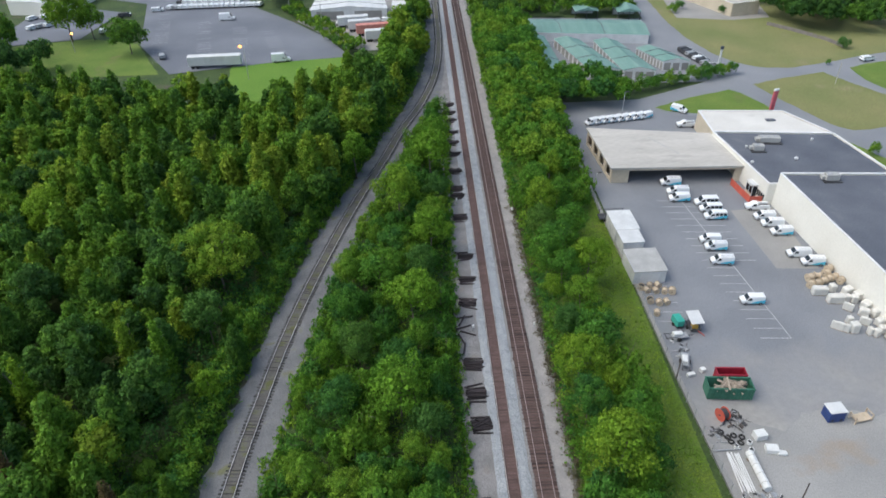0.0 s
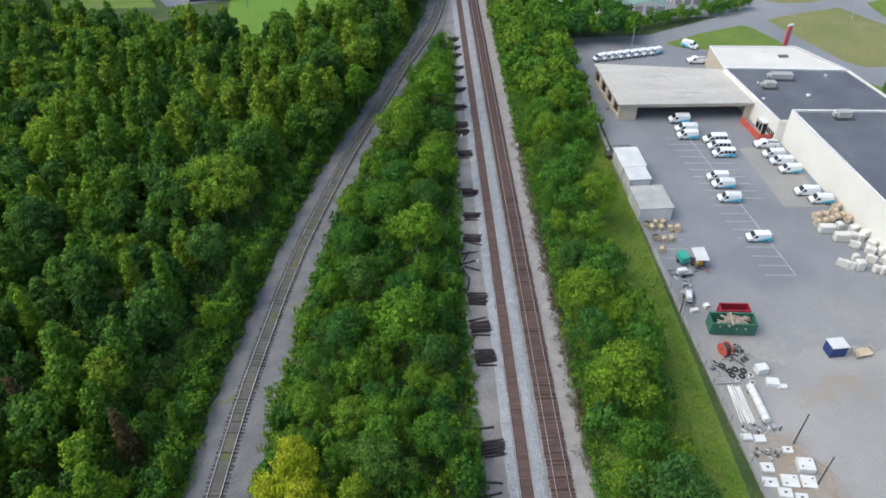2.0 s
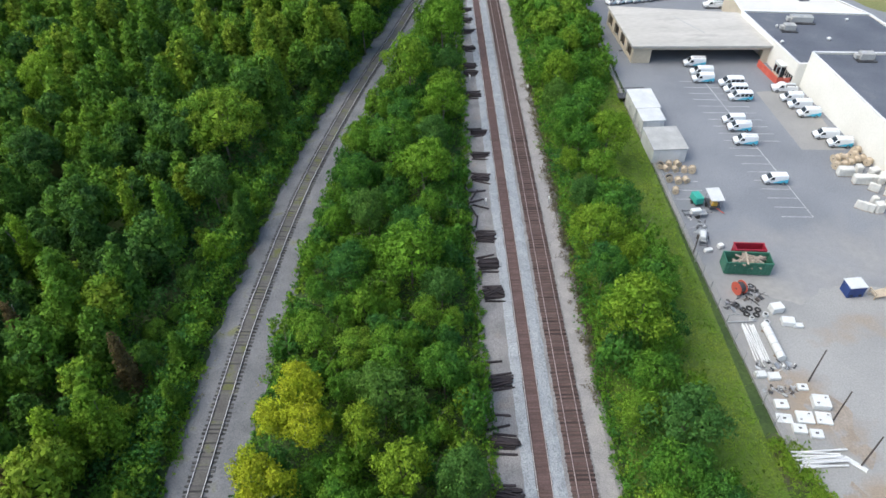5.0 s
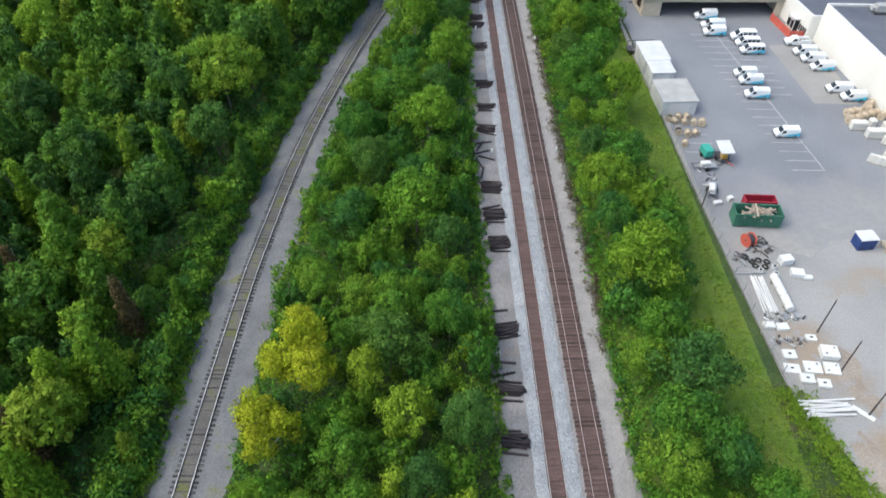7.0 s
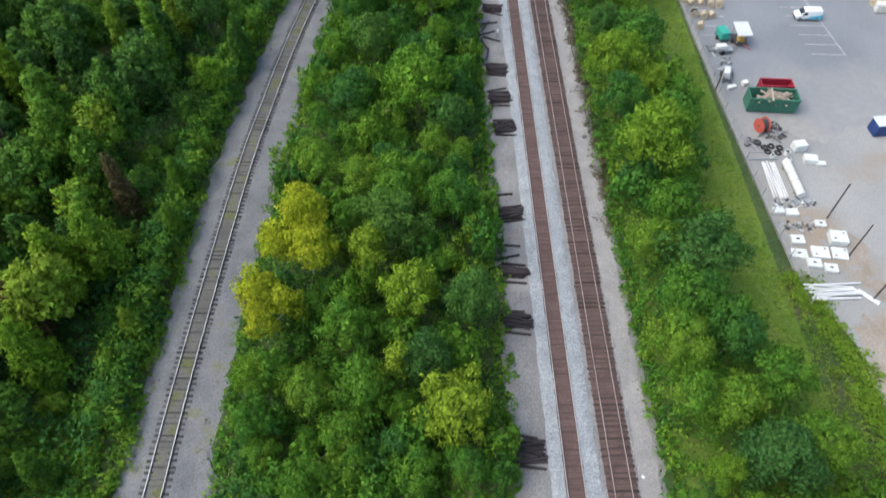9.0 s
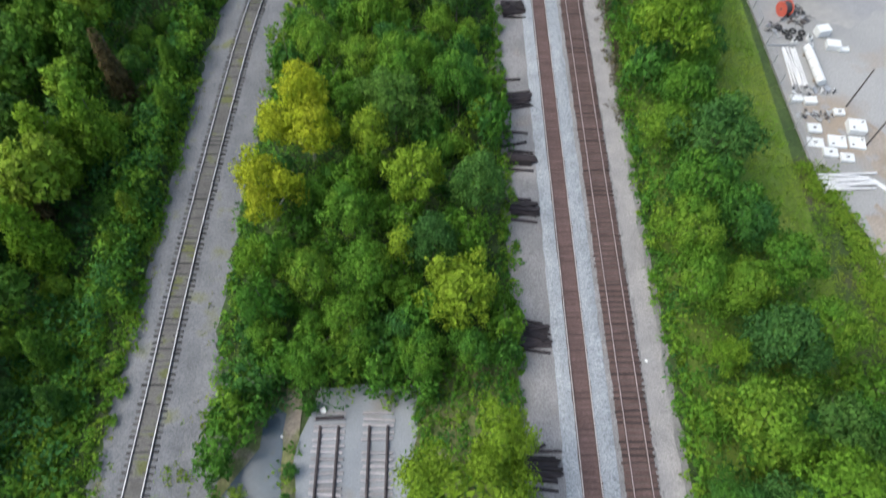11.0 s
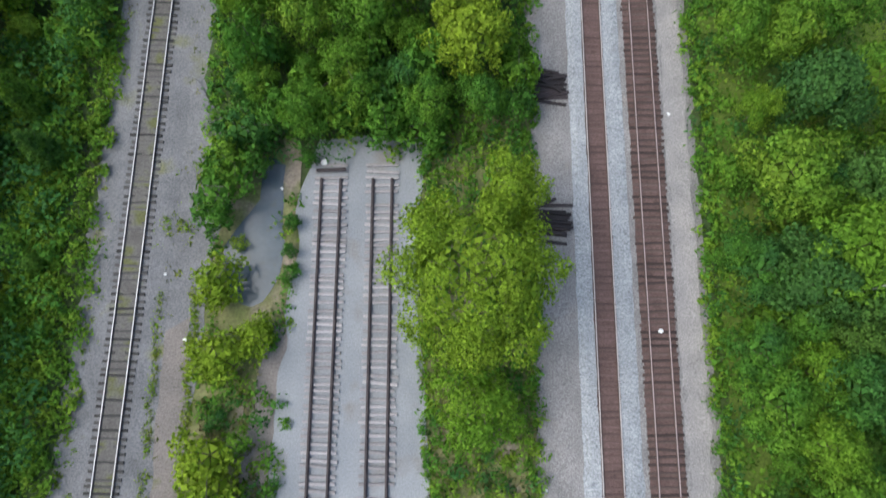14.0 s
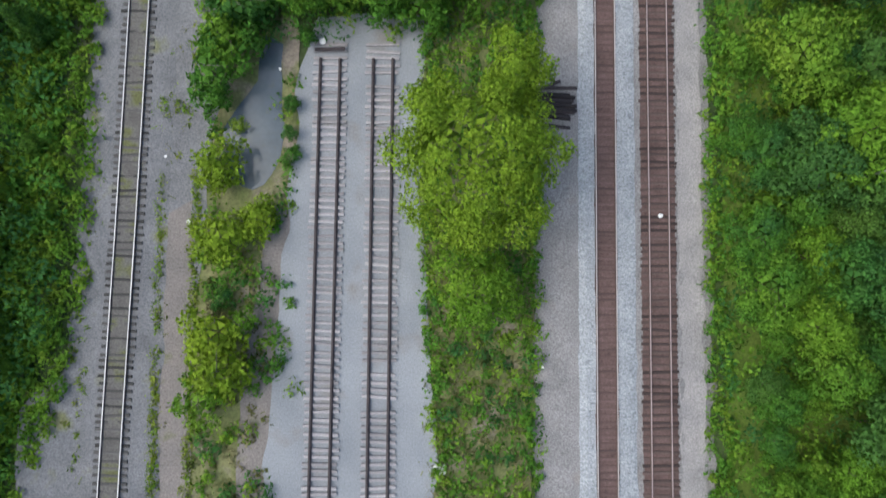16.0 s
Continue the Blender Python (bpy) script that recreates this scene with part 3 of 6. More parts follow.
sheet("lot", [(-52, 246), (-40, 229), (-28, 214), (-14, 216), (-10, 235), (-11, 262), (-22, 275), (-50, 262)], YARD + 0.02, M["patch"], "pale gravel lot round the white workshop", "lot", 0.8, 2, 6)
sheet("lot", [(20, 182), (70, 182), (74, 200), (69, 240), (20, 245)], YARD + 0.02, M["road"], "grey asphalt between the storage units", "lot")
sheet("road", [(38, 160), (46, 170), (60, 177), (70, 182), (70, 205), (67.6, 232), (69, 256), (72, 300), (165, 300), (165, 100), (92, 100), (86, 118), (86, 146), (60, 160)], YARD + 0.03, M["road"], "grey asphalt road and junction", "road")
sheet("lawn", [(76, 262), (75.3, 235), (76.5, 218.5), (79.6, 204), (83.6, 196.4), (89, 191.5), (97.8, 190.6), (109.5, 193.8), (121.9, 198.5), (160, 209), (160, 300), (80, 300)], YARD + 0.05, M["dry_lawn"], "dry olive-brown lawn", "lawn", 0.4, 2, 7)
sheet("lawn", [(81.9, 179), (91, 182.6), (105.4, 186.8), (108.8, 179.2), (114, 169.7), (120, 158), (112, 152), (98.8, 149.5), (94.1, 149), (90.6, 152.9), (87.4, 161.5), (84.2, 170.9)], YARD + 0.05, M["dry_lawn"], "dry olive-brown lawn between the roads", "lawn", 0.4, 2, 8)
sheet("lawn", [(114.6, 189.4), (120.8, 192.4), (128, 194), (160, 200), (160, 150), (128, 156), (117, 171), (114, 180)], YARD + 0.05, M["grass_ground"], "green lawn beside the road", "lawn", 0.4, 2, 9)
sheet("lawn", [(50.6, 165.3), (61.8, 171.3), (74.2, 175.8), (76.4, 173.4), (79.3, 165.7), (81.5, 158), (70, 157), (61.9, 160.5), (53.3, 163)], YARD + 0.05, M["grass_ground"], "green grass verge beside the depot", "lawn", 0.3, 2, 10)
sheet("lawn", [(88.6, 146), (92, 139), (96, 130), (98, 118), (88, 118), (87.4, 138)], YARD + 0.05, M["grass_ground"], "green grass verge beside the warehouse", "lawn", 0.3, 2, 11)
sheet("forecourt", [(82, 262), (80, 240), (98, 236), (112, 238), (116, 262)], YARD + 0.065, M["patch"], "pale concrete forecourt", "yard")
bank = smooth_line([(9, -60), (9, 165)], 2.0)
tagged(ribbon("grass_bank", bank, [(o, ground_height(9 + o, 0) + 0.015) for o in (0, 3, 6, 9, 12, 15, 16.6)], M["grass_ground"]), "bright green grassy bank falling to the yard", "grass bank", kind="structure")

# ---- vegetation ----
def ico(n):
    bm = bmesh.new()
    bmesh.ops.create_icosphere(bm, subdivisions=n, radius=1.0)
    v, f = np.array([x.co[:] for x in bm.verts]), np.array([[q.index for q in x.verts] for x in bm.faces])
    bm.free()
    return v, f


ICO = {1: ico(1), 2: ico(2), 3: ico(3), 4: ico(4)}


class Foliage:
    """Gathers leaves and inner masses, then makes one mesh of them."""

    def __init__(self, seed):
        self.rng, self.v, self.n, self.t, self.tint, self.count = np.random.default_rng(seed), [], [], [], [], 0

    def add(self, v, n, f, tint):
        self.t.append(f + self.count)
        self.v.append(v), self.n.append(n), self.tint.append(np.broadcast_to(tint, len(v)))
        self.count += len(v)

    def leaves(self, at, out, length, width, tint=0.5, lean=1.0, soft=0.46):
        """Three-cornered leaves, folded a little, facing roughly along out."""
        k = len(at)
        face = out + self.rng.normal(0, lean, (k, 3))
        face /= np.linalg.norm(face, axis=1)[:, None]
        t = np.cross(face, self.rng.normal(0, 1, (k, 3)))
        t /= np.linalg.norm(t, axis=1)[:, None]
        b = np.cross(face, t)
        L, W = (length * self.rng.uniform(0.6, 1.4, (k, 1)) / 2), (width * self.rng.uniform(0.6, 1.4, (k, 1)) / 2)
        turned = (face * out).sum(1) < 0
        face[turned], b[turned] = -face[turned], -b[turned]
        v = np.stack([at + b * W - t * L * 0.6, at - b * W - t * L, at + t * L - face * L * 0.25], 1).reshape(-1, 3)
        n = out * soft + face * (1 - soft)
        n /= np.linalg.norm(n, axis=1)[:, None]
        self.add(v, np.repeat(n, 3, 0), np.arange(3 * k).reshape(-1, 3), np.repeat(np.broadcast_to(tint, k), 3))

    def cloud(self, c, r, out, k, length, width, tint, lift=0.55, thick=0.5):
        """Clumps of leaves: centres c, half sizes r, each turned outwards; k leaves to a clump."""
        c, r, out, tint = np.asarray(c, float), np.asarray(r, float), np.asarray(out, float), np.asarray(tint, float)
        i = np.repeat(np.arange(len(c)), k)
        d = self.rng.normal(0, 1, (len(i), 3)) + out[i] * lift
        d /= np.linalg.norm(d, axis=1)[:, None]
        rag = 1 + 0.22 * np.sin(d @ np.array((5.1, -3.7, 4.3)) * 1.6 + i * 2.1) + 0.1 * np.sin(d @ np.array((-7.3, 8.1, 3.9)) * 1.4 + i)
        at = c[i] + d * r[i] * (rag * (1.04 - thick * self.rng.uniform(0, 1, len(i)) ** 1.7))[:, None]
        turn = d * 0.75 + out[i] * 0.25
        self.leaves(at, turn / np.linalg.norm(turn, axis=1)[:, None], length, width, tint[i])

    def inner(self, v, n, f, tint, size=0.8):
        """The inside of a crown: loose overlapping pieces, each a little in or out."""
        f = f[n[f].mean(1)[:, 2] > -0.45]
        mid, centre = v[f].mean(1, keepdims=True), v.mean(0)
        p = mid + (v[f] - mid) * size
        p = centre + (p - centre) * self.rng.uniform(0.84, 1.1, (len(f), 1, 1))
        nn = n[f] + self.rng.normal(0, 0.45, (len(f), 1, 3))
        nn /= np.linalg.norm(nn, axis=2)[:, :, None]
        self.add(p.reshape(-1, 3), nn.reshape(-1, 3), np.arange(3 * len(f)).reshape(-1, 3), tint)

    def broad(self, at, h, r, dens, leaf, tint, core=3, low=0.3, clump=0.0, wide=0.7):
        """A broad crown of bulging clumps set over an egg-shaped body."""
        at, g = np.array(at, float), self.rng
        rc = clump or min(1.1, 0.22 * r + 0.22)
        a, b = max(0.5 * r, r - 0.8 * rc), max(0.5 * rc, h * (1 - low) / 2 - 0.6 * rc)
        n = max(6, int(0.9 * (a * a + 2 * a * b) / rc ** 2 * 1.25))
        u = 1 - (np.arange(n) + g.uniform(0.2, 0.8, n)) / n * 1.5
        u = np.clip(u, -0.5, 0.99)
        ang = np.arange(n) * 2.39996 + g.uniform(-0.5, 0.5, n) + g.uniform(0, 6.28)
        d = np.stack([np.cos(ang) * np.sqrt(1 - u * u), np.sin(ang) * np.sqrt(1 - u * u), u], 1)
        mid = at + (0, 0, h * (1 + low) / 2)
        w = g.normal(0, 1, (4, 3)) * 2.2
        uneven = 1 + 0.13 * np.sin(d @ w.T + g.uniform(0, 6.28, 4)).sum(1) * 0.7
        c = mid + d * (a, a, b) * (uneven * g.uniform(0.8, 1.04, n))[:, None]
        size = rc * g.uniform(0.62, 1.25, n)
        k = np.maximum(12, (dens * 5.5 * size * size)).astype(int)
        self.cloud(c, np.stack([size, size, size * 0.82], 1), d * 0.8 + (0, 0, 0.35), k, leaf, leaf * wide, np.clip(tint + g.normal(0, 0.10, n), -0.3, 1.3))
        v, f = ICO[core]
        self.inner(mid + v * (a, a, b) * 0.84, v, f, tint)

    def spire(self, at, h, r, dens, leaf, tint, low=0.2, wide=0.65):
        """A pointed crown: rings of drooping clumps that narrow to a tip."""
        at, g = np.array(at, float), self.rng
        c, size, out = [], [], []
        z, turn = h * low + 0.3 * r, g.uniform(0, 6.28)
        while z < h * 0.93:
            s = (z - h * low) / (h * (1 - low))
            ring = r * min(1, (s + 0.12) / 0.3) ** 0.5 * (1 - s) ** 0.58
            m = max(1, int(round(5.2 * ring / (0.4 * ring + 0.45))))
            for j in range(m):
                a = turn + 6.2832 * j / m + g.uniform(-0.35, 0.35)
                q = (0.3 * ring + 0.24) * g.uniform(0.75, 1.25)
                e = max(0.08, ring - q * 0.75) * g.uniform(0.75, 1.15)
                c.append((e * math.cos(a), e * math.sin(a), z + g.uniform(-0.35, 0.35)))
                out.append((0.75 * math.cos(a), 0.75 * math.sin(a), 0.6))
                size.append(q)
            z, turn = z + 0.52 * ring + 0.42, turn + 1.1
        c.append((0, 0, h * 0.94)), size.append(0.16 * r + 0.1), out.append((0, 0, 1))
        c, size, out = np.array(c), np.array(size), np.array(out)
        k = np.maximum(10, dens * 5.5 * size * size).astype(int)
        self.cloud(at + c, np.stack([size, size, size * 1.05], 1), out, k, leaf, leaf * wide, np.clip(tint + g.normal(0, 0.08, len(c)), -0.3, 1.3))
        rows, cols = 7, 8
        sv, av = np.repeat(np.linspace(0, 0.88, rows), cols), np.tile(np.arange(cols) * 6.2832 / cols, rows)
        rv = r * 0.5 * np.minimum(1, (sv + 0.12) / 0.3) ** 0.5 * (1 - sv) ** 0.58
        v = at + np.stack([rv * np.cos(av), rv * np.sin(av), h * (low + (1 - low) * sv)], 1)
        nrm = np.stack([np.cos(av), np.sin(av), np.full(len(av), 0.5)], 1) / 1.118
        f = [(i * cols + j, i * cols + (j + 1) % cols, (i + 1) * cols + (j + 1) % cols) for i in range(rows - 1) for j in range(cols)]
        f += [(i * cols + j, (i + 1) * cols + (j + 1) % cols, (i + 1) * cols + j) for i in range(rows - 1) for j in range(cols)]
        self.inner(v, nrm, np.array(f), tint, 0.85)

    def make(self, name, material, parent=None):
        v, n = np.concatenate(self.v), np.concatenate(self.n)
        t = np.concatenate(self.t)
        me = bpy.data.meshes.new(name)
        me.vertices.add(len(v))
        me.vertices.foreach_set("co", v.ravel())
        me.loops.add(t.size)
        me.loops.foreach_set("vertex_index", t.ravel().astype(np.int32))
        me.polygons.add(len(t))
        me.polygons.foreach_set("loop_start", (np.arange(len(t)) * 3).astype(np.int32))
        me.update(calc_edges=True)
        me.polygons.foreach_set("use_smooth", np.ones(len(t), bool))
        me.normals_split_custom_set_from_vertices(n.tolist())
        tint = me.attributes.new("tint", "FLOAT", "POINT")
        tint.data.foreach_set("value", np.concatenate(self.tint).astype(np.float32))
        me.materials.append(material)
        ob = new(name, me)
        ob.parent = parent
        return ob


def trunk_mesh(rng, h, r, limbs, spread):
    bm = bmesh.new()
    p, lean = Vector((0, 0, -0.3)), Vector((rng.uniform(-0.04, 0.04), rng.uniform(-0.04, 0.04), 1))
    for i in range(4):
        q = p + lean * (h * 0.22)
        add_rod(bm, p, q, r * (1 - 0.2 * i), r * (0.8 - 0.2 * i), 7)
        p = q
        lean = (lean + Vector((rng.uniform(-0.08, 0.08), rng.uniform(-0.08, 0.08), 0))).normalized()
    for i in range(limbs):
        a, z = rng.uniform(0, 6.28), h * rng.uniform(0.3, 0.7)
        add_rod(bm, (0, 0, z), (spread * 0.6 * math.cos(a), spread * 0.6 * math.sin(a), z + h * 0.16), r * 0.35, r * 0.12, 5)
    return bm


def make_tree(name, label, shape, dens, leaf, material, bark, h, r, seed, group, core=3, limbs=4, low=0.3, clump=0.0):
    q = random.Random(seed)
    root = thing(name, label, "tree" if name == "tree" else "bush", group)
    part("trunk", trunk_mesh(q, h, max(0.06, 0.016 * h), limbs, r), bark, root)
    fo = Foliage(seed)
    if shape == "spire":
        fo.spire((0, 0, 0), h, r, dens, leaf, 0.25, 0.12)
    else:
        fo.broad((0, 0, 0 if shape == "round" else -0.2 * h), h, r, dens, leaf, 0.12, core, low, clump)
    fo.make("crown", material, root)
    return root


class Nursery:
    """A few grown shapes of a kind; the first use of each stands itself, later uses are copies."""

    def __init__(self, roots):
        self.roots, self.used = roots, set()

    def plant(self, i, x, y, z, turn, s, sz=1.0):
        m = pose(x, y, z, 0, 0, turn) @ Matrix.Diagonal((s, s, s * sz, 1))
        if len(self.used) < len(self.roots):
            i = len(self.used)
        root = self.roots[i % len(self.roots)]
        if i % len(self.roots) not in self.used:
            self.used.add(i % len(self.roots))
            root.matrix_basis = m
            return root
        return copy_thing(root, m)


def grow(kind, n, h, r, material, label, group, dens, leaf, seed, core=3):
    roots = []
    for k in range(n):
        q = random.Random(seed + k)
        roots.append(make_tree("tree" if kind != "bush" else "bush", label, kind, dens, leaf, material, M["bark"], h * q.uniform(0.9, 1.1), r * q.uniform(0.9, 1.1), seed + k, group, core, 4 if kind == "round" else 2, q.uniform(0.2, 0.32)))
    return Nursery(roots)


SPIRE = grow("spire", 6, 12.0, 2.8, M["leaf_wood"], "tall pointed green woodland tree", "woodland edge trees", 30, 0.36, 100)
WOODROUND = grow("round", 3, 12.0, 3.6, M["leaf_wood"], "broad dark green woodland tree", "woodland edge trees", 26, 0.38, 260)
ROUND = grow("round", 5, 8.0, 3.2, M["leaf"], "broad leafy green tree on the railway bank", "bank trees", 44, 0.27, 200)
DARK = grow("round", 3, 8.0, 3.2, M["leaf_dark"], "leafy blue-green tree on the railway bank", "bank trees", 44, 0.27, 220)
LIGHT = grow("round", 4, 8.0, 3.2, M["leaf_light"], "light green leafy tree on the railway bank", "bank trees", 44, 0.27, 240)
BUSH = grow("bush", 5, 3.0, 1.7, M["leaf"], "low leafy green bush", "bank bushes", 40, 0.27, 300, 2)
KINDS = {"m": ROUND, "d": DARK, "l": LIGHT}


def siding_x(y):
    return float(np.interp(y, [p[1] for p in SIDING], [p[0] for p in SIDING]))


rng = random.Random(11)


def wood_edge(y):
    return siding_x(y) - float(np.interp(y, [-60, -22, -10, 0, 30, 60, 100, 150, 200], [7.6, 7.2, 3.8, 3.4, 3.9, 4.2, 4.6, 4.2, 6]))


def wood_west(y):
    return float(np.interp(y, [-60, 0, 40, 180], [-58, -62, -76, -138]))


def wood_north(x):
    return float(np.interp(x, [-140, -90, -70, -52, -40, -25, -10], [176, 172, 166, 160, 160, 182, 240]))


# woodland: trees that stand out of it, its first rows, and the depth of it as one mass
def far_enough(x, y, spots, gap):
    return all(math.hypot(x - sx, y - sy) > sr + gap for sx, sy, sr in spots)


STANDING = [(-48.4, 37.3, 2.7, 12.5, "olive", "spire"), (-45.2, 39.6, 3.0, 12.0, "leaf_light", "spire"), (-47.9, 27.6, 2.6, 11.5, "olive", "spire"), (-43.4, 92.0, 6.4, 13.5, "leaf_wood", "round"),
            (-42.4, 79.2, 3.0, 10.5, "leaf_dark", "round"), (-39.3, 66.6, 1.9, 7.5, "olive", "round"), (-77.0, 106.8, 4.2, 14.0, "olive", "round"), (-37.9, 110.4, 2.4, 13.0, "leaf_light", "spire"),
            (-23.9, 130.0, 2.8, 11.0, "leaf_light", "round"), (-51.4, 72.2, 2.0, 14.0, "leaf_light", "spire"), (-46.6, 71.2, 1.9, 13.5, "leaf_light", "spire"), (-62.0, 64.6, 1.9, 14.5, "olive", "spire")]
TAKEN = [(x, y, r * 0.75) for x, y, r, *rest in STANDING]
mass = Foliage(5)
y = -34.0
count = 0
while y < 245:
    edge = wood_edge(y)
    x = edge - rng.uniform(1.0, 2.2) - (3.2 if y < 22 else 0)
    row = 0
    while x > wood_west(y):
        px, py = x + rng.uniform(-1.3, 1.3), y + rng.uniform(-1.5, 1.5)
        if py < wood_north(px) and far_enough(px, py, TAKEN, 0.2):
            g = ground_height(px, py)
            s = rng.uniform(0.72, 1.2)
            if row < 2 and py < 112:
                if row == 0:
                    s *= 0.6
                if rng.random() < 0.5:
                    SPIRE.plant(count, px, py, g, rng.uniform(0, 360), s, rng.uniform(0.9, 1.15))
                else:
                    WOODROUND.plant(count, px, py, g, rng.uniform(0, 360), s * 0.85, rng.uniform(0.9, 1.1))
                count += 1
            else:
                kind, dens, leaf = rng.random(), *((15, 0.52) if py < 95 else (9, 0.66))
                if kind < 0.36:
                    mass.spire((px, py, g), 13.5 * s, 2.7 * rng.uniform(0.8, 1.25), dens, leaf, (rng.choice((0.42, 0.6, 0.8, 1.05)) + (0.25 if row < 4 and py > 112 else 0)) * rng.uniform(0.85, 1.0), 0.28)
                elif kind < 0.58:
                    mass.spire((px, py, g), 11.0 * s, 2.8 * rng.uniform(0.8, 1.25), dens, leaf, rng.uniform(0.05, 0.6), 0.28)
                else:
                    mass.broad((px, py, g), 11.5 * s, 3.1 * s, dens, leaf, rng.uniform(0.15, 0.95), 2, 0.35)
        x -= rng.uniform(3.6, 5.2)
        row += 1
    y += 4.4
tagged(mass.make("woodland", M["leaf_mass"]), "dense mixed green woodland", "woods", kind="stuff")


def under(name, label, spots, material, size=(0.36, 0.24), lift=(0.2, 1.2), radius=(0.7, 1.4), per=26, tint=(0, 1), seed=3, tall=0.65):
    """Low growth: many small tufts over the ground."""
    fo, r = Foliage(seed), random.Random(seed)
    q = np.array([r.uniform(*radius) for p in spots])
    c = [(x, y, ground_height(x, y) + r.uniform(*lift)) for x, y in spots]
    fo.cloud(c, np.stack([q, q, q * tall], 1), np.tile((0, 0, 1.0), (len(q), 1)), per, *size, np.array([r.uniform(*tint) for p in spots]), 0.8, 0.6)
    return tagged(fo.make(name, material), label, "undergrowth", kind="stuff")


def strip_spots(x0, x1, y0, y1, gap, seed):
    r = random.Random(seed)
    out, yy = [], y0
    while yy < y1:
        a, b = x0(yy), x1(yy)
        xx = a + r.uniform(0, gap)
        while xx < b:
            out.append((xx + r.uniform(-0.4, 0.4) * gap, yy + r.uniform(-0.4, 0.4) * gap))
            xx += gap
        yy += gap
    return out


def mid_west(y):
    return siding_x(y) + float(np.interp(y, [14, 30, 60, 100, 150, 172], [5.6, 5.2, 4.6, 4.2, 4.0, 3.0]))


def mid_east(y):
    return float(np.interp(y, [-60, 14, 50, 78, 120, 172], [-5.8, -5.2, -5.2, -5.6, -4.6, -3.2]))


# middle strip: the trees that can be told apart (x, y, crown radius, shade of green), scrub and bushes between them
STRIP = [(-11.9, 81.5, 4.4, "l"), (-13.7, 63.2, 4.2, "l"), (-21.8, 62.8, 3.6, "m"), (-9.8, 58.6, 2.7, "d"), (-13.7, 70.6, 3.0, "m"), (-15.9, 47.4, 3.1, "m"), (-24.9, 51.7, 2.8, "m"), (-19.9, 49.6, 2.8, "m"),
         (-16.4, 41.9, 3.8, "d"), (-9.9, 45.4, 2.7, "m"), (-8.4, 33.0, 2.9, "d"), (-20.0, 30.1, 3.1, "m"), (-18.2, 24.6, 2.4, "m"), (-12.6, 27.0, 2.7, "d"), (-23.4, 24.1, 2.9, "m"), (-28.2, 25.8, 2.0, "l")]
STRIP_FAR = [(-17.3, 89.8, 3.6, "m"), (-21.8, 81.6, 3.2, "m"), (-19.7, 72.8, 3.4, "d"), (-24.1, 71.3, 2.2, "l"), (-10.6, 91.6, 3.1, "d"), (-15.4, 99.8, 3.7, "m"), (-8.9, 100.6, 2.9, "l"), (-14.4, 112.0, 3.3, "l"),
             (-8.3, 108.6, 3.0, "m"), (-13.3, 120.2, 3.6, "m"), (-7.6, 117.5, 2.2, "d"), (-8.2, 127.6, 3.2, "l"), (-12.2, 131.4, 2.7, "m"), (-7.2, 137.5, 2.5, "l"), (-22.6, 91.5, 2.7, "m"), (-6.6, 146.0, 1.9, "m"), (-10.2, 142.0, 1.9, "m")]
EXTRA = [(-24.5, 39.9, 3.3), (-27.9, 32.6, 2.7), (-18.6, 38.4, 2.0), (-14.2, 33.6, 2.8), (-10.4, 21.9, 3.2)]


def plant_plan(plan, seed, full=1.0):
    r = random.Random(seed)
    for x, y, crown, shade in plan:
        s = full * crown / 3.35
        KINDS[shade].plant(r.randrange(99), x, y, ground_height(x, y), r.uniform(0, 360), s, min(1.35, max(0.8, r.uniform(0.95, 1.12) * (0.55 + 0.45 / s))))


plant_plan(STRIP + STRIP_FAR, 71, 1.06)
filled = [p[:3] for p in STRIP + STRIP_FAR] + EXTRA
under("undergrowth", "dense green scrub between the tracks", strip_spots(lambda y: mid_west(y) - 0.2, lambda y: mid_east(y) - 0.3, 14.4, 170, 1.4, 21), M["leaf_under"], radius=(0.8, 1.5), lift=(0.2, 0.9), per=52, seed=21)
for x, y in strip_spots(lambda y: mid_west(y) + 1.3, lambda y: mid_east(y) - 1.5, 17.0, 166, 2.7, 22):
    if far_enough(x, y, filled, -0.4):
        side = min(x - mid_west(y), mid_east(y) - x)
        if side > 3.6 and far_enough(x, y, filled, 0.9):
            ROUND.plant(rng.randrange(99), x, y, ground_height(x, y), rng.uniform(0, 360), rng.uniform(0.5, 0.75), rng.uniform(0.95, 1.2))
            filled.append((x, y, 1.8))
        else:
            BUSH.plant(rng.randrange(99), x, y, ground_height(x, y), rng.uniform(0, 360), rng.uniform(0.8, 1.35), rng.uniform(0.9, 1.5))

# right bank
BANK = [(12.9, 91.1, 3.0, "m"), (15.0, 64.7, 2.9, "l"), (10.9, 61.6, 2.6, "m"), (12.2, 52.0, 2.9, "l"), (15.8, 50.1, 2.4, "m"), (10.6, 55.0, 2.2, "m"), (14.6, 38.4, 3.1, "d"), (10.8, 40.3, 2.7, "m"), (12.6, 33.1, 3.0, "m"),
        (10.6, 28.4, 2.6, "m"), (15.6, 29.4, 2.6, "m"), (18.9, 25.5, 3.0, "m"), (10.4, 23.2, 2.6, "m"), (14.4, 22.8, 2.9, "m"), (15.9, 17.6, 3.6, "d"), (20.6, 19.0, 2.4, "m"), (11.6, 16.6, 2.2, "l"), (13.2, 44.6, 2.6, "m"), (17.4, 42.6, 2.2, "l"), (16.6, 57.4, 2.4, "m")]
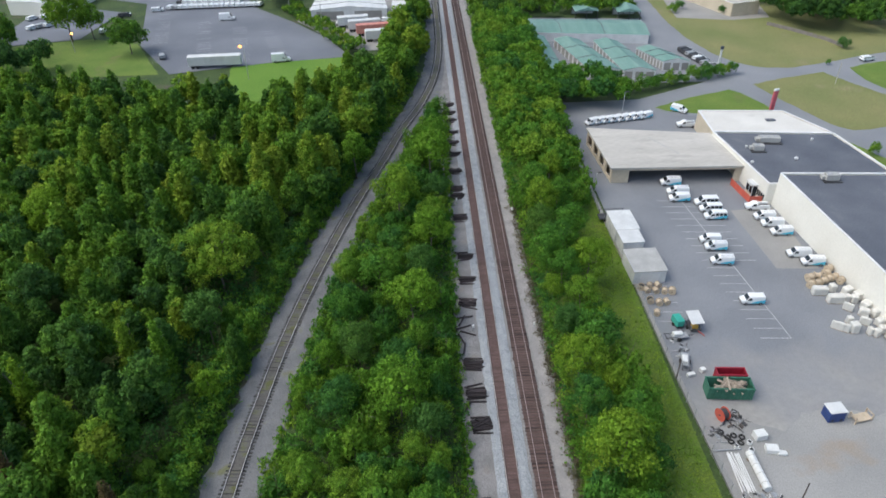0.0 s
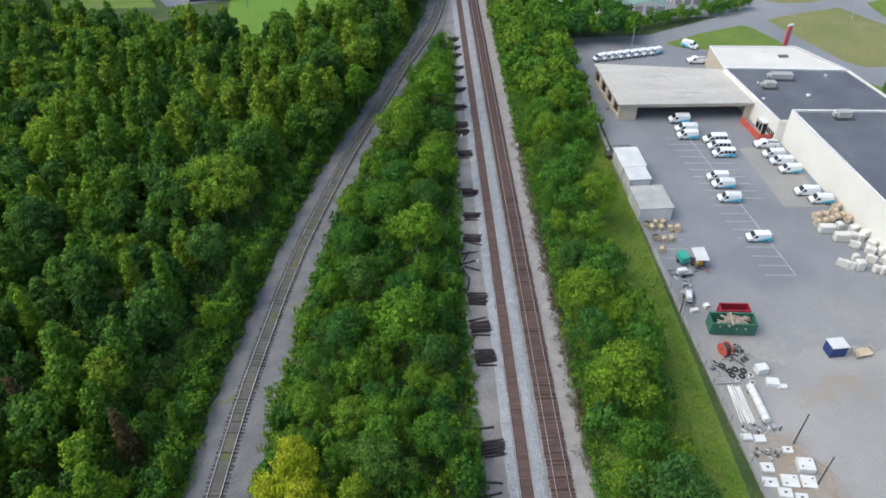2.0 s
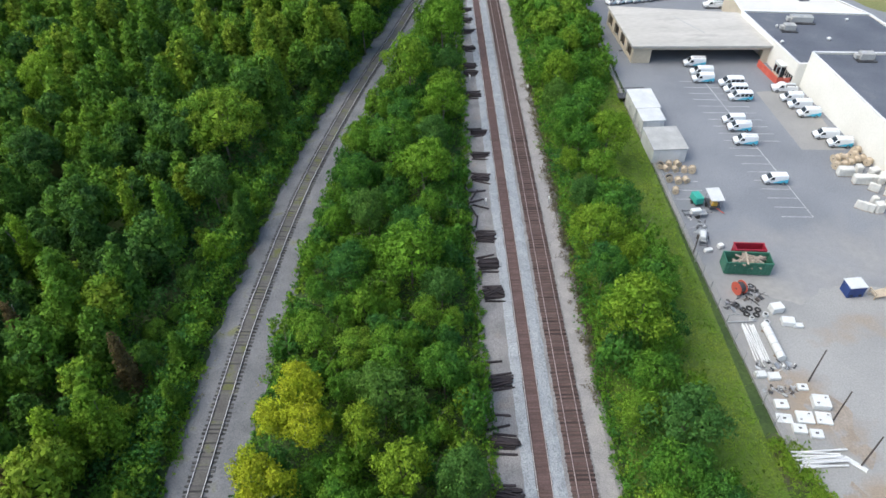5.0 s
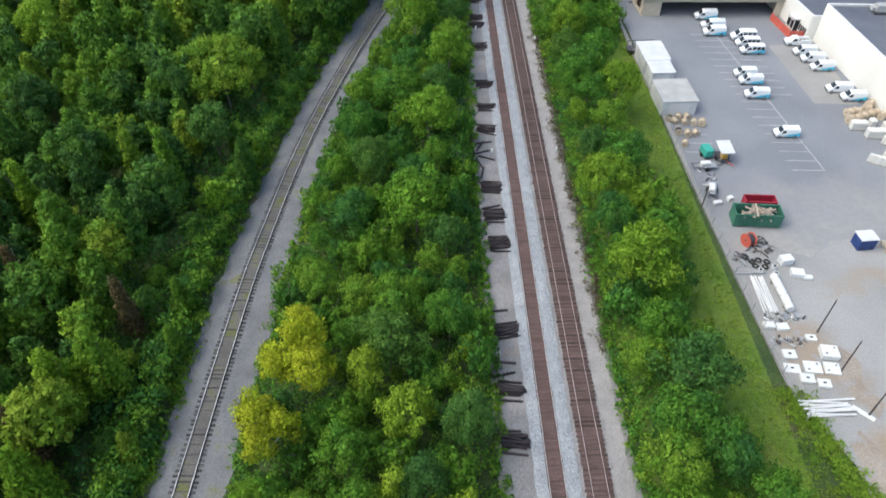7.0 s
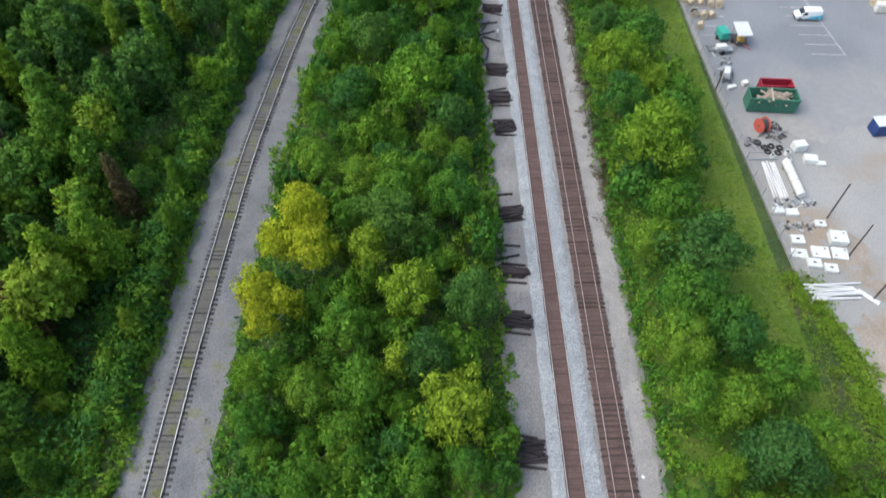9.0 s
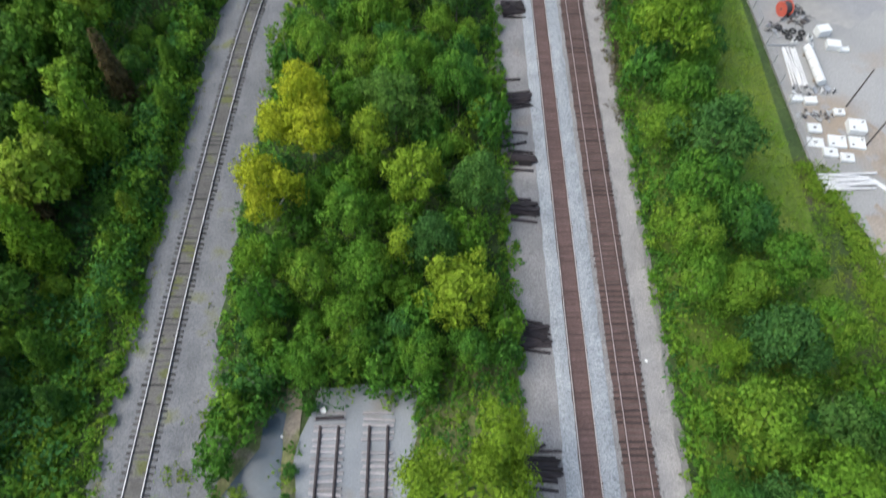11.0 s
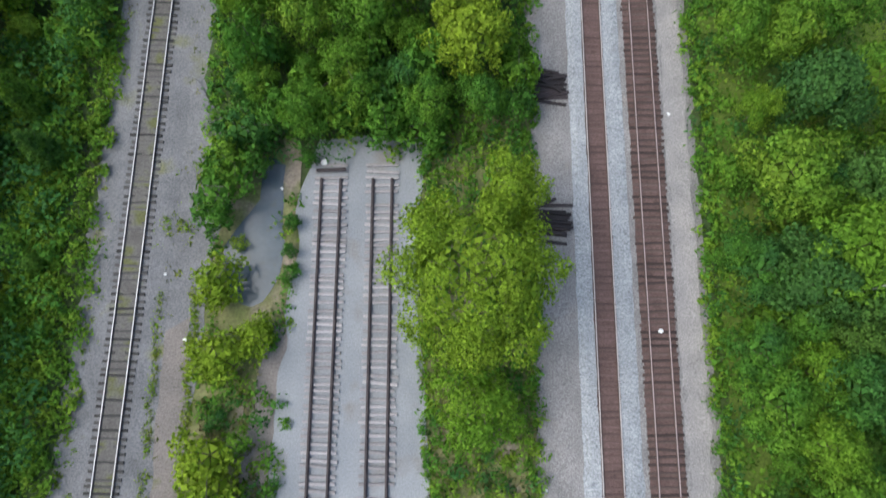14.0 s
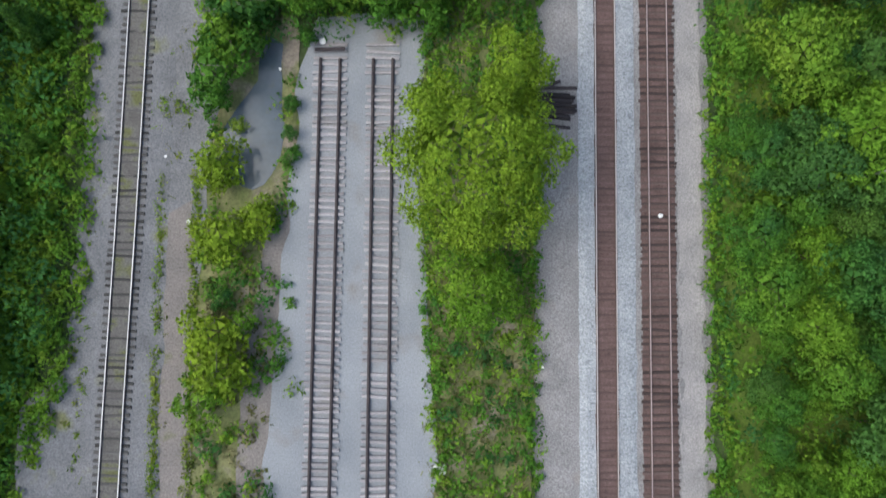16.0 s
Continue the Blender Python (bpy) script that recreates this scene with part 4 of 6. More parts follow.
BANK_FAR = [(16.2, 124.4, 3.2, "l"), (12.3, 119.6, 3.4, "m"), (12.3, 111.2, 4.0, "l"), (12.4, 96.4, 3.9, "m"), (14.6, 84.4, 3.0, "m"), (10.4, 86.2, 2.4, "l"), (14.6, 73.4, 3.8, "m"), (10.9, 77.0, 2.4, "d"), (10.9, 68.2, 2.3, "l"),
            (16.2, 104.0, 3.2, "m"), (10.9, 103.8, 2.4, "d"), (16.4, 115.8, 2.6, "m"), (17.0, 78.6, 2.2, "l"), (17.4, 92.4, 2.2, "l"), (10.8, 94.0, 2.0, "m")]
plant_plan(BANK + BANK_FAR, 72, 1.22)
filled = [p[:3] for p in BANK + BANK_FAR]
under("undergrowth", "green scrub and vines on the bank", strip_spots(lambda y: 8.2, lambda y: 17.8 if y > 30 else (21.5 if y > 16 else 46), -26, 165, 1.4, 31), M["leaf_under"], radius=(0.8, 1.6), lift=(0.4, 2.2), per=56, seed=31)
bank_far = Foliage(35)
for x, y in strip_spots(lambda y: 10.2, lambda y: (18.6 if y < 115 else 22.5) if y > 29 else (21.5 if y > 16 else 44), -26, 225, 2.9, 32):
    g = ground_height(x, y)
    if not far_enough(x, y, filled, 0.5) or (34 < y < 115 and x > 17.6 and rng.random() < 0.6):
        continue
    if y > 127:
        bank_far.broad((x, y, g), 8.5 * rng.uniform(0.7, 1.2), 3.2 * rng.uniform(0.75, 1.3), 11, 0.6, rng.uniform(0.1, 1.0), 2)
    elif y > 24 and (x < 11.4 or x > 17.4 or rng.random() < 0.3) or rng.random() < 0.25:
        BUSH.plant(rng.randrange(99), x, y, g, rng.uniform(0, 360), rng.uniform(0.8, 1.6), rng.uniform(0.9, 1.3))
    else:
        KINDS[rng.choice("mmmdl" if y > 14 or x < 17 else "mmdd")].plant(rng.randrange(99), x, y, g, rng.uniform(0, 360), rng.choice((0.55, 0.65, 0.8, 0.95, 1.1)), rng.uniform(0.75, 1.0))
for x, y in strip_spots(lambda y: 22, lambda y: 44.5, 166, 180, 4.2, 33):
    bank_far.broad((x, y, YARD), 7.6 * rng.uniform(0.7, 1.15), 3.2 * rng.uniform(0.8, 1.2), 11, 0.6, rng.uniform(0.0, 0.8), 2)
tagged(bank_far.make("bank_woodland", M["leaf_under"]), "leafy green trees along the far bank", "woods", kind="stuff")
fo = Foliage(41)
for x, y in strip_spots(lambda y: 16.5, lambda y: 25.3 if y > 40 else 27.5, 16, 160, 0.62, 41):
    g, k = ground_height(x, y), 9
    base = np.array([x, y, g]) + fo.rng.normal(0, 0.3, (k, 3)) * (1, 1, 0) + (0, 0, 0.15)
    fo.leaves(base, np.tile((0, 0, 1.0), (k, 1)), 0.6, 0.10, min(1, max(0, 0.5 + 0.9 * noise.noise((x * 0.25, y * 0.25, 2)))), 0.7, 0.92)
for k in range(420):
    y = 14 + 26 * fo.rng.uniform() ** 1.2
    x = float(np.interp(y, [14, 25.5, 31, 35.5, 40], [30.0, 29.6, 29.4, 28.0, 26.6])) + fo.rng.normal(0, 0.8)
    k = 14
    base = np.array([x, y, YARD]) + fo.rng.normal(0, 0.35, (k, 3)) * (1, 1, 0) + (0, 0, 0.2)
    fo.leaves(base, np.tile((0, 0, 1.0), (k, 1)), 0.55, 0.2, fo.rng.uniform(0, 0.7), 0.8, 0.8)
tagged(fo.make("tall_grass", M["grass"]), "long bright green grass on the bank", "grass", kind="stuff")

# the single trees that stand out
def big_tree():
    """The large tree beside the storage tracks: a broad crown with a second, smaller head behind it."""
    root = thing("tree", "large round olive-green tree beside the main line", "tree", at=pose(-9.8, 2.9, BED))
    part("trunk", trunk_mesh(random.Random(501), 10.5, 0.2, 6, 6.0), M["bark"], root)
    fo = Foliage(501)
    fo.broad((0, 0, 0), 10.8, 6.2, 56, 0.24, 0.12, 4, 0.28, 1.15)
    fo.broad((2.4, 6.4, 0), 8.6, 2.7, 56, 0.24, 0.12, 3, 0.3, 0.85)
    fo.make("crown", M["leaf_olive"], root)


big_tree()
low = make_tree("tree", "leafy tree below the large olive one", "round", 56, 0.24, M["leaf_light"], M["bark"], 6.0, 3.2, 502, "", 3, 4, 0.2)
low.matrix_basis = pose(-9.8, -5.6, BED)
def yellow_tree(x, y, heads, seed):
    """A pale-trunked tree of a few separate heads, each (dx, dy, height, radius)."""
    root = thing("tree", "bright yellow-leaved tree with a pale trunk", "tree", "yellow trees", pose(x, y, BED))
    bm = trunk_mesh(random.Random(seed), 10.0, 0.17, 3, 2.0)
    for dx, dy, h, r in heads[1:]:
        add_rod(bm, (0, 0, 1.6), (dx, dy, h * 0.6), 0.13, 0.06, 6)
    part("trunk", bm, M["bark_pale"], root)
    fo = Foliage(seed)
    for dx, dy, h, r in heads:
        fo.broad((dx, dy, 0), h, r, 40, 0.28, 0.12, 3, 0.34, 0.8)
    fo.make("crown", M["leaf_yellow"], root)


yellow_tree(-24.6, 39.6, ((0.2, 1.4, 12.4, 2.4), (-2.7, -0.8, 9.2, 1.9), (0.7, -1.6, 10.0, 2.7)), 510)
yellow_tree(-27.6, 32.4, ((-0.4, 0.3, 9.8, 2.3), (1.9, -0.2, 8.2, 1.5), (-0.2, -2.0, 7.6, 2.0)), 511)
for x, y, h, r, sd in ((-18.6, 38.4, 8.6, 2.0, 520), (-14.2, 33.6, 8.6, 2.8, 521), (-10.4, 21.9, 8.6, 3.3, 522), (-15.3, 26.4, 8.0, 1.2, 523), (-7.8, 42.5, 5.2, 1.3, 524)):
    t = make_tree("tree", "light olive-green tree standing out of the green", "round", 36, 0.30, M["leaf_olive"], M["bark"], h, r, sd, "olive trees", 3, 4, 0.25, 0.8)
    t.matrix_basis = pose(x, y, ground_height(x, y))
for i, (x, y, r, h, leaf, shape) in enumerate(STANDING):
    words = {"olive": "light olive-green woodland tree above its neighbours", "leaf_light": "fresh green woodland tree above its neighbours", "leaf_wood": "very broad round dark green woodland tree", "leaf_dark": "rounded blue-green tree at the woodland edge"}[leaf]
    t = make_tree("tree", words, shape, 22, 0.40, M["leaf_wood_olive" if leaf == "olive" else leaf], M["bark"], h, r, 530 + i, "standing woodland trees", 3, 4, 0.25)
    t.matrix_basis = pose(x, y, ground_height(x, y))
for x, y, h in ((-45.0, 47.2, 11.5), (-50.0, 32.0, 12.0), (-57.5, 51.0, 13.5)):
    t = make_tree("tree", "dying brown-leaved woodland tree", "spire", 18, 0.36, M["leaf_brown"], M["bark"], h, 1.5, int(x * -10), "brown trees", 2, 4)
    t.matrix_basis = pose(x, y, ground_height(x, y))

# weeds round the storage tracks
under("undergrowth", "weeds along the edge of the gravel", strip_spots(lambda y: -13.6 + 0.0 * y + float(np.interp(y, [-22, -3, 2], [1.6, 0, 0])), lambda y: -5.6, -30, 17, 1.05, 51), M["leaf_under"], size=(0.4, 0.22), radius=(0.5, 1.0), lift=(0.0, 0.5), per=43, seed=51)
under("weeds", "thin dry weeds and straw", strip_spots(lambda y: -30.6, lambda y: -25.6, -34, -2, 1.5, 52), M["weed"], radius=(0.5, 1.0), lift=(-0.2, 0.1), per=46, seed=52)
under("undergrowth", "green scrub round the puddle", [s for s in strip_spots(lambda y: -30.2, lambda y: -23.6, -34, 16, 1.1, 53) if noise.noise((s[0] * 0.3, s[1] * 0.3, 4)) > -0.05 and not (-29.2 < s[0] < -24.6 and 0.6 < s[1] < 13.4)], M["leaf_under"], radius=(0.5, 1.1), lift=(0.0, 0.5), per=46, seed=53)
OLIVE = grow("bush", 3, 3.0, 1.7, M["leaf_olive"], "light olive-green bush beside the puddle", "puddle bushes", 44, 0.24, 340, 2)
for x, y, s in ((-28.6, 3.6, 1.45), (-28.4, -2.1, 1.4), (-25.6, 0.0, 0.65), (-29.8, -1.8, 0.7), (-27.2, -1.6, 0.8), (-28.9, -9.4, 1.1), (-28.2, -11.6, 1.15), (-29.6, -11.4, 0.9), (-29.4, 2.6, 0.7), (-28.0, 6.6, 0.7), (-26.0, -0.6, 0.75), (-29.6, -3.4, 0.6)):
    OLIVE.plant(rng.randrange(99), x, y, BED, rng.uniform(0, 360), s)
for x, y, s in ((-29.6, 8.2, 0.9), (-29.6, 10.4, 1.2), (-28.0, 12.4, 1.2), (-22.9, 13.4, 0.5), (-24.0, 6.0, 0.4), (-23.9, 4.2, 0.45), (-23.8, 8.2, 0.4), (-29.8, -14.0, 1.0), (-27.2, -8.4, 0.7), (-28.8, -6.6, 0.5), (-28.6, 12.6, 1.2), (-28.0, 15.5, 1.3), (-24.0, 16.6, 1.3), (-20.5, 16.6, 1.3), (-16.8, 16.2, 1.3), (-13.6, 15.6, 1.2), (-26.6, 15.6, 1.2), (-22.2, 17.8, 1.4), (-18.6, 17.6, 1.4)):
    BUSH.plant(rng.randrange(99), x, y, BED, rng.uniform(0, 360), s)
fringe = [(wood_edge(y) + rng.uniform(-5.5, 0.7), y) for y in np.arange(-34, 190, 0.16)] + [(wood_edge(y) - rng.uniform(2.0, 10.0), y) for y in np.arange(-34, 26, 0.09)]
under("undergrowth", "low green fringe of the woods", fringe, M["leaf_under"], size=(0.4, 0.24), radius=(0.5, 1.1), lift=(0.0, 0.6), per=46, seed=54, tint=(0.5, 1))
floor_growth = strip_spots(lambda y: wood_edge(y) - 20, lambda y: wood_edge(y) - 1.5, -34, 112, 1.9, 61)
# low tint range puts the shade under the trees into the leaf colour
under("undergrowth", "woodland floor scrub in greens darkened for shade", floor_growth, M["leaf_under"], size=(0.45, 0.3), radius=(1.0, 1.9), lift=(0.3, 2.4), per=60, seed=61, tint=(-0.2, 0.5))
skirt = [(wood_edge(y) - rng.uniform(0.4, 3.4), y) for y in np.arange(22, 158, 0.3)]
under("undergrowth", "leafy saplings and vines along the woods", skirt, M["leaf_under"], size=(0.45, 0.26), radius=(0.8, 1.5), lift=(0.6, 3.2), per=54, seed=60, tint=(0.0, 0.9), tall=0.9)
sprigs = [(siding_x(y) + o + rng.uniform(-0.4, 0.4), y) for y in np.arange(-34, 180, 1.3) for o in (-2.7, 2.7, 3.4) if noise.noise((o, y * 0.22, 8)) > 0.12]
under("weeds", "thin yellow-green weeds on the siding ballast", sprigs, M["weed"], size=(0.4, 0.12), radius=(0.25, 0.6), lift=(-0.05, 0.05), per=21, seed=55, tall=0.3)

dry_edge = [(7.9 + rng.gauss(0, 0.55), y) for y in np.arange(44, 125, 0.28)]
under("weeds", "brown dead brush along the ballast edge", dry_edge, M["dry_brush"], size=(0.5, 0.1), radius=(0.4, 0.9), lift=(0.0, 0.4), per=26, seed=62, tall=0.5)
edge_r = [(8.1 + rng.uniform(-0.5, 1.2) + (0.7 if 50 < y < 120 else 0), y) for y in np.arange(-30, 230, 0.3)]
under("undergrowth", "low weeds along the ballast edge", edge_r, M["leaf_under"], size=(0.4, 0.2), radius=(0.3, 0.8), lift=(0.0, 0.4), per=32, seed=56, tint=(0.2, 1))
edge_m = [(o + rng.uniform(-0.9, 0.6), y) for y in np.arange(15, 168, 0.4) for o in (mid_west(y), mid_east(y))] + [(o + rng.uniform(-0.5, 0.5), y) for y in np.arange(-34, 16, 0.4) for o in (-13.6 + float(np.interp(y, [-22, -3, 2], [1.4, 0, 0])), -5.6)]
under("undergrowth", "low weeds along the scrub's edge", edge_m, M["leaf_under"], size=(0.4, 0.2), radius=(0.3, 0.8), lift=(0.0, 0.4), per=32, seed=57, tint=(0.2, 1))

straw = strip_spots(lambda y: -13.2, lambda y: -5.8, -32, 0, 1.2, 58)
under("weeds", "pale straw and dry weeds among the scrub", straw, M["weed"], size=(0.6, 0.1), radius=(0.5, 1.1), lift=(0.0, 0.35), per=25, seed=58, tall=0.5)

lines = [(o + rng.uniform(-0.25, 0.25), y) for y in np.arange(-40, 3, 0.22) for o in (-33.9, -31.2) if noise.noise((o, y * 0.15, 3)) > -0.5]
lines += [(-33.6 + rng.gauss(0, 0.7), 7.5 + rng.gauss(0, 1.6)) for k in range(26)] + [(-31.4 + rng.gauss(0, 0.6), 12.0 + rng.gauss(0, 1.5)) for k in range(16)] + [(-39.4 + rng.gauss(0, 0.6), y) for y in np.arange(-20, 40, 0.8)]
under("weeds", "yellow-green weeds along the dirt path", lines, M["grass"], size=(0.4, 0.14), radius=(0.25, 0.55), lift=(0.0, 0.1), per=25, seed=59, tall=0.4, tint=(0.3, 1))


# ---- buildings ----
def inset(corners, d):
    cx, cy = sum(p[0] for p in corners) / len(corners), sum(p[1] for p in corners) / len(corners)
    out = []
    for x, y in corners:
        k = math.hypot(x - cx, y - cy)
        out.append((x + (cx - x) * d * 1.41 / k, y + (cy - y) * d * 1.41 / k))
    return out


def wall_between(a, b, z0, z1, thick, mat, parent, name="wall", label=""):
    (x0, y0), (x1, y1) = a, b
    n = math.hypot(x1 - x0, y1 - y0)
    return part(name, box(((x0 + x1) / 2, (y0 + y1) / 2, (z0 + z1) / 2), (n, thick, z1 - z0), math.degrees(math.atan2(y1 - y0, x1 - x0)), 0.015), mat, parent, label)


def flat_roofed(name, label, corners, z0, z1, wall_mat, roof_mat, parapet=0.35):
    root = thing(name, label, "building")
    part("body", prism(inset(corners, 0.12), z0, z1 - parapet - 0.15), wall_mat, root)
    part("roof", prism(inset(corners, 0.3), z1 - parapet - 0.15, z1 - parapet), roof_mat, root)
    k = len(corners)
    for i in range(k):
        a, b = corners[i], corners[(i + 1) % k]
        wall_between(a, b, z0, z1 - 0.06, 0.3, wall_mat, root)
        wall_between(a, b, z1 - 0.06, z1 + 0.03, 0.42, M["coping"], root, "coping")
    return root


def lerp(a, b, s):
    return (a[0] + (b[0] - a[0]) * s, a[1] + (b[1] - a[1]) * s)


flat_roofed("warehouse", "tall cream-walled warehouse with a dark flat roof", [(60.3, 116.8), (62.9, 80.0), (64.6, 56.0), (118, 54), (114, 113.4)], YARD, 5.3, M["white_wall"], M["roof_dark"], 0.3)
office = flat_roofed("office_block", "low office block with a dark membrane roof", [(56.1, 140.9), (58.75, 117.1), (86.0, 116.4), (82.4, 138.4)], YARD, 2.85, M["white_wall"], M["roof_dark"], 0.25)
for k in range(7):
    x, y = lerp((58.25, 121.6), (58.7, 117.6), k / 6)
    part("window", box((x - 0.2, y, -0.6), (0.08, 0.42, 1.2), 6), M["glass"], office)
flat_roofed("rear_building", "low rear building with a pale flat roof", [(56.8, 152.6), (56.2, 141.2), (82.4, 138.8), (76.5, 151.2)], YARD, 2.75, M["beige_wall"], M["pale_roof"], 0.12)
annex = [o for o in scene.objects if o.name == "rear_building"][0]
# solid black box on the wall, painted shade of the room behind
part("opening", box((56.45, 143.6, -0.5), (0.2, 2.2, 3.0), 3), M["black"], annex)
part("roof_hatch", box((71.5, 146.2, 2.75), (2.2, 1.2, 0.25), 0, 0.05), M["roof_dark"], annex)


def make_depot():
    a, b, c, d = (30.2, 127.6), (57.6, 126.9), (56.2, 141.6), (28.9, 145.9)
    root = thing("vehicle_depot", "open-fronted beige vehicle shelter with a stained flat roof", "building")
    part("roof", prism([(29.6, 126.9), (58.1, 126.2), (56.4, 141.9), (28.5, 146.5)], 1.5, 1.92), M["concrete_roof"], root)
    for p, q in ((a, b), (b, c), (c, d), (d, a)):
        wall_between(p, q, 0.85, 1.5, 0.3, M["beige_wall"], root, "beam")
    wall_between(a, lerp(a, b, 0.13), YARD, 0.85, 0.3, M["beige_wall"], root)
    wall_between(lerp(a, b, 0.945), b, YARD, 0.85, 0.3, M["beige_wall"], root)
    wall_between(c, d, YARD, 0.85, 0.3, M["beige_wall"], root)
    wall_between(b, c, YARD, 0.85, 0.3, M["beige_wall"], root)
    for k in range(5):
        s = k / 4
        wall_between(lerp(d, a, max(0, s - 0.045)), lerp(d, a, min(1, s + 0.045)), YARD, 0.85, 0.36, M["beige_wall"], root, "pier")
    wall_between(d, a, YARD, YARD + 0.7, 0.2, M["beige_wall"], root, "low_wall")
    for s in (0.35, 0.57, 0.78):
        x, y = lerp(a, b, s)
        part("column", rod((x, y + 6, YARD), (x, y + 6, 1.5), 0.15), M["steel"], root)
    part("roof_seam", box((43.5, 136.6, 1.93), (0.25, 9.5, 0.03), 28), M["grey_roof"], root)
    for k in range(3):
        x, y = lerp(d, a, 0.2 + 0.26 * k)
        part("stored_rack", box((x + 1.2, y, -0.9), (1.2, 2.6, 1.9), 4, 0.05), M["wood_old"], root)


make_depot()


def make_hvac(x, y, z, sx, sy, sz, turn):
    root = thing("roof_unit", "white rooftop air-conditioning unit on a dark curb", "air conditioner", "roof units", pose(x, y, z, 0, 0, turn))
    part("curb", box((0, -0.15, 0.12), (sx + 0.9, sy + 0.7, 0.24)), M["dark_steel"], root)
    part("casing", box((0, 0, 0.24 + sz / 2), (sx, sy, sz), 0, 0.06), M["grey_roof"], root)
    for k in range(max(1, int(sx / 1.4))):
        part("fan", rod((-sx / 2 + 0.7 + 1.35 * k, 0, 0.24 + sz), (-sx / 2 + 0.7 + 1.35 * k, 0, 0.32 + sz), 0.42, n=14), M["steel"], root)
    part("duct", box((-sx / 2 - 0.35, 0.1, 0.24 + sz * 0.35), (0.7, sy * 0.7, sz * 0.6), 0, 0.04), M["grey_roof"], root)


make_hvac(66.4, 135.4, 2.62, 4.4, 1.7, 1.1, -6)
make_hvac(62.4, 131.6, 2.62, 2.2, 1.5, 1.1, -6)
make_hvac(68.8, 114.0, 5.02, 2.6, 1.5, 1.2, -3)
make_hvac(78.5, 106.5, 5.02, 3.2, 1.5, 0.8, -3)
for x, y, z, r in ((68.7, 127.0, 2.6, 0.5), (76.2, 135.6, 2.6, 0.35), (58.9, 126.0, 2.6, 0.4), (60.5, 133, 2.6, 0.3)):
    v = thing("roof_vent", "small white round roof vent", "vent", "roof vents", pose(x, y, z))
    part("pipe", rod((0, 0, 0), (0, 0, 0.35), r * 0.6, n=12), M["steel"], v)
    part("cap", rod((0, 0, 0.35), (0, 0, 0.6), r, r * 0.5, n=12), M["white_metal"], v)


def make_porch():
    root = thing("entrance_porch", "small glazed porch with a white flat roof", "porch", at=pose(57.9, 121.2, YARD, 0, 0, 6))
    part("roof", box((0, 0, 2.75), (1.9, 2.6, 0.18), 0, 0.03), M["white_metal"], root)
    for sx in (-0.8, 0.8):
        for sy in (-1.15, 0, 1.15):
            part("post", box((sx, sy, 1.33), (0.12, 0.12, 2.66)), M["white_metal"], root)
    part("glazing", box((-0.8, 0, 1.5), (0.04, 2.2, 1.4)), M["glass"], root)
    part("dado", box((-0.8, 0, 0.4), (0.08, 2.2, 0.8)), M["beige_wall"], root)
    part("glazing", box((0, -1.15, 1.3), (1.5, 0.04, 2.2)), M["glass"], root)


make_porch()
fence = thing("red_fence", "faded red board fence round the porch yard", "fence")
for p, q in (((55.1, 125.4), (56.0, 117.9)), ((56.0, 117.9), (59.6, 117.6))):
    n = int(math.hypot(q[0] - p[0], q[1] - p[1]) / 0.42)
    for k in range(n):
        wall_between(lerp(p, q, (k + 0.03) / n), lerp(p, q, (k + 0.97) / n), YARD, YARD + 1.5, 0.05, M["red"], fence, "board")


def gabled(name, label, back, front, z0, eave, rise, roof_mat, wall_mat, group, bays):
    """A long gabled unit: back and front are the (left, right) ends in plan."""
    (a, b), (d, c) = back, front
    root = thing(name, label, "building", group)
    part("body", prism([a, b, c, d], z0, eave), wall_mat, root)
    m0, m1 = lerp(a, b, 0.5), lerp(d, c, 0.5)
    bm = bmesh.new()
    o = 0.35
    lft, rgt = [(a[0] - o, a[1]), (d[0] - o, d[1])], [(b[0] + o, b[1]), (c[0] + o, c[1])]
    v = [bm.verts.new((*p, z)) for p, z in ((lft[0], eave), (m0, eave + rise), (rgt[0], eave), (lft[1], eave), (m1, eave + rise), (rgt[1], eave))]
    for f in ((0, 1, 4, 3), (1, 2, 5, 4), (0, 2, 1), (3, 4, 5), (0, 3, 5, 2)):
        bm.faces.new([v[i] for i in f])
    bmesh.ops.recalc_face_normals(bm, faces=bm.faces)
    part("roof", bm, roof_mat, root)
    bm = bmesh.new()
    q = [(d[0], d[1] - 0.03), (c[0], c[1] - 0.03)]
    w = [bm.verts.new((*q[0], eave)), bm.verts.new((*q[1], eave)), bm.verts.new((*lerp(*q, 0.5), eave + rise * 0.93))]
    bm.faces.new(w)
    part("gable", bm, wall_mat, root)
    for s0, s1 in ((a, d), (d, c)):
        n = bays if s0 is a else max(2, bays // 3)
        for k in range(n):
            p = lerp(s0, s1, (k + 0.5) / n)
            t = math.degrees(math.atan2(s1[1] - s0[1], s1[0] - s0[0]))
            length = math.hypot(s1[0] - s0[0], s1[1] - s0[1]) / n
            part("roller_door", box((p[0], p[1], (z0 + eave) / 2 - 0.2), (length * 0.72, 0.08, (eave - z0) * 0.8), t), M["patch"], root)
    for k in (0.33, 0.66):
        p, q = lerp(lft[0], lft[1], k), lerp(m0, m1, k)
        part("roof_step", rod((*p, eave + 0.03), (*q, eave + rise + 0.03), 0.1, n=5), M["roof_dark"], root)
        p = lerp(rgt[0], rgt[1], k)
        part("roof_step", rod((*p, eave + 0.03), (*q, eave + rise + 0.03), 0.1, n=5), M["roof_dark"], root)
    return root


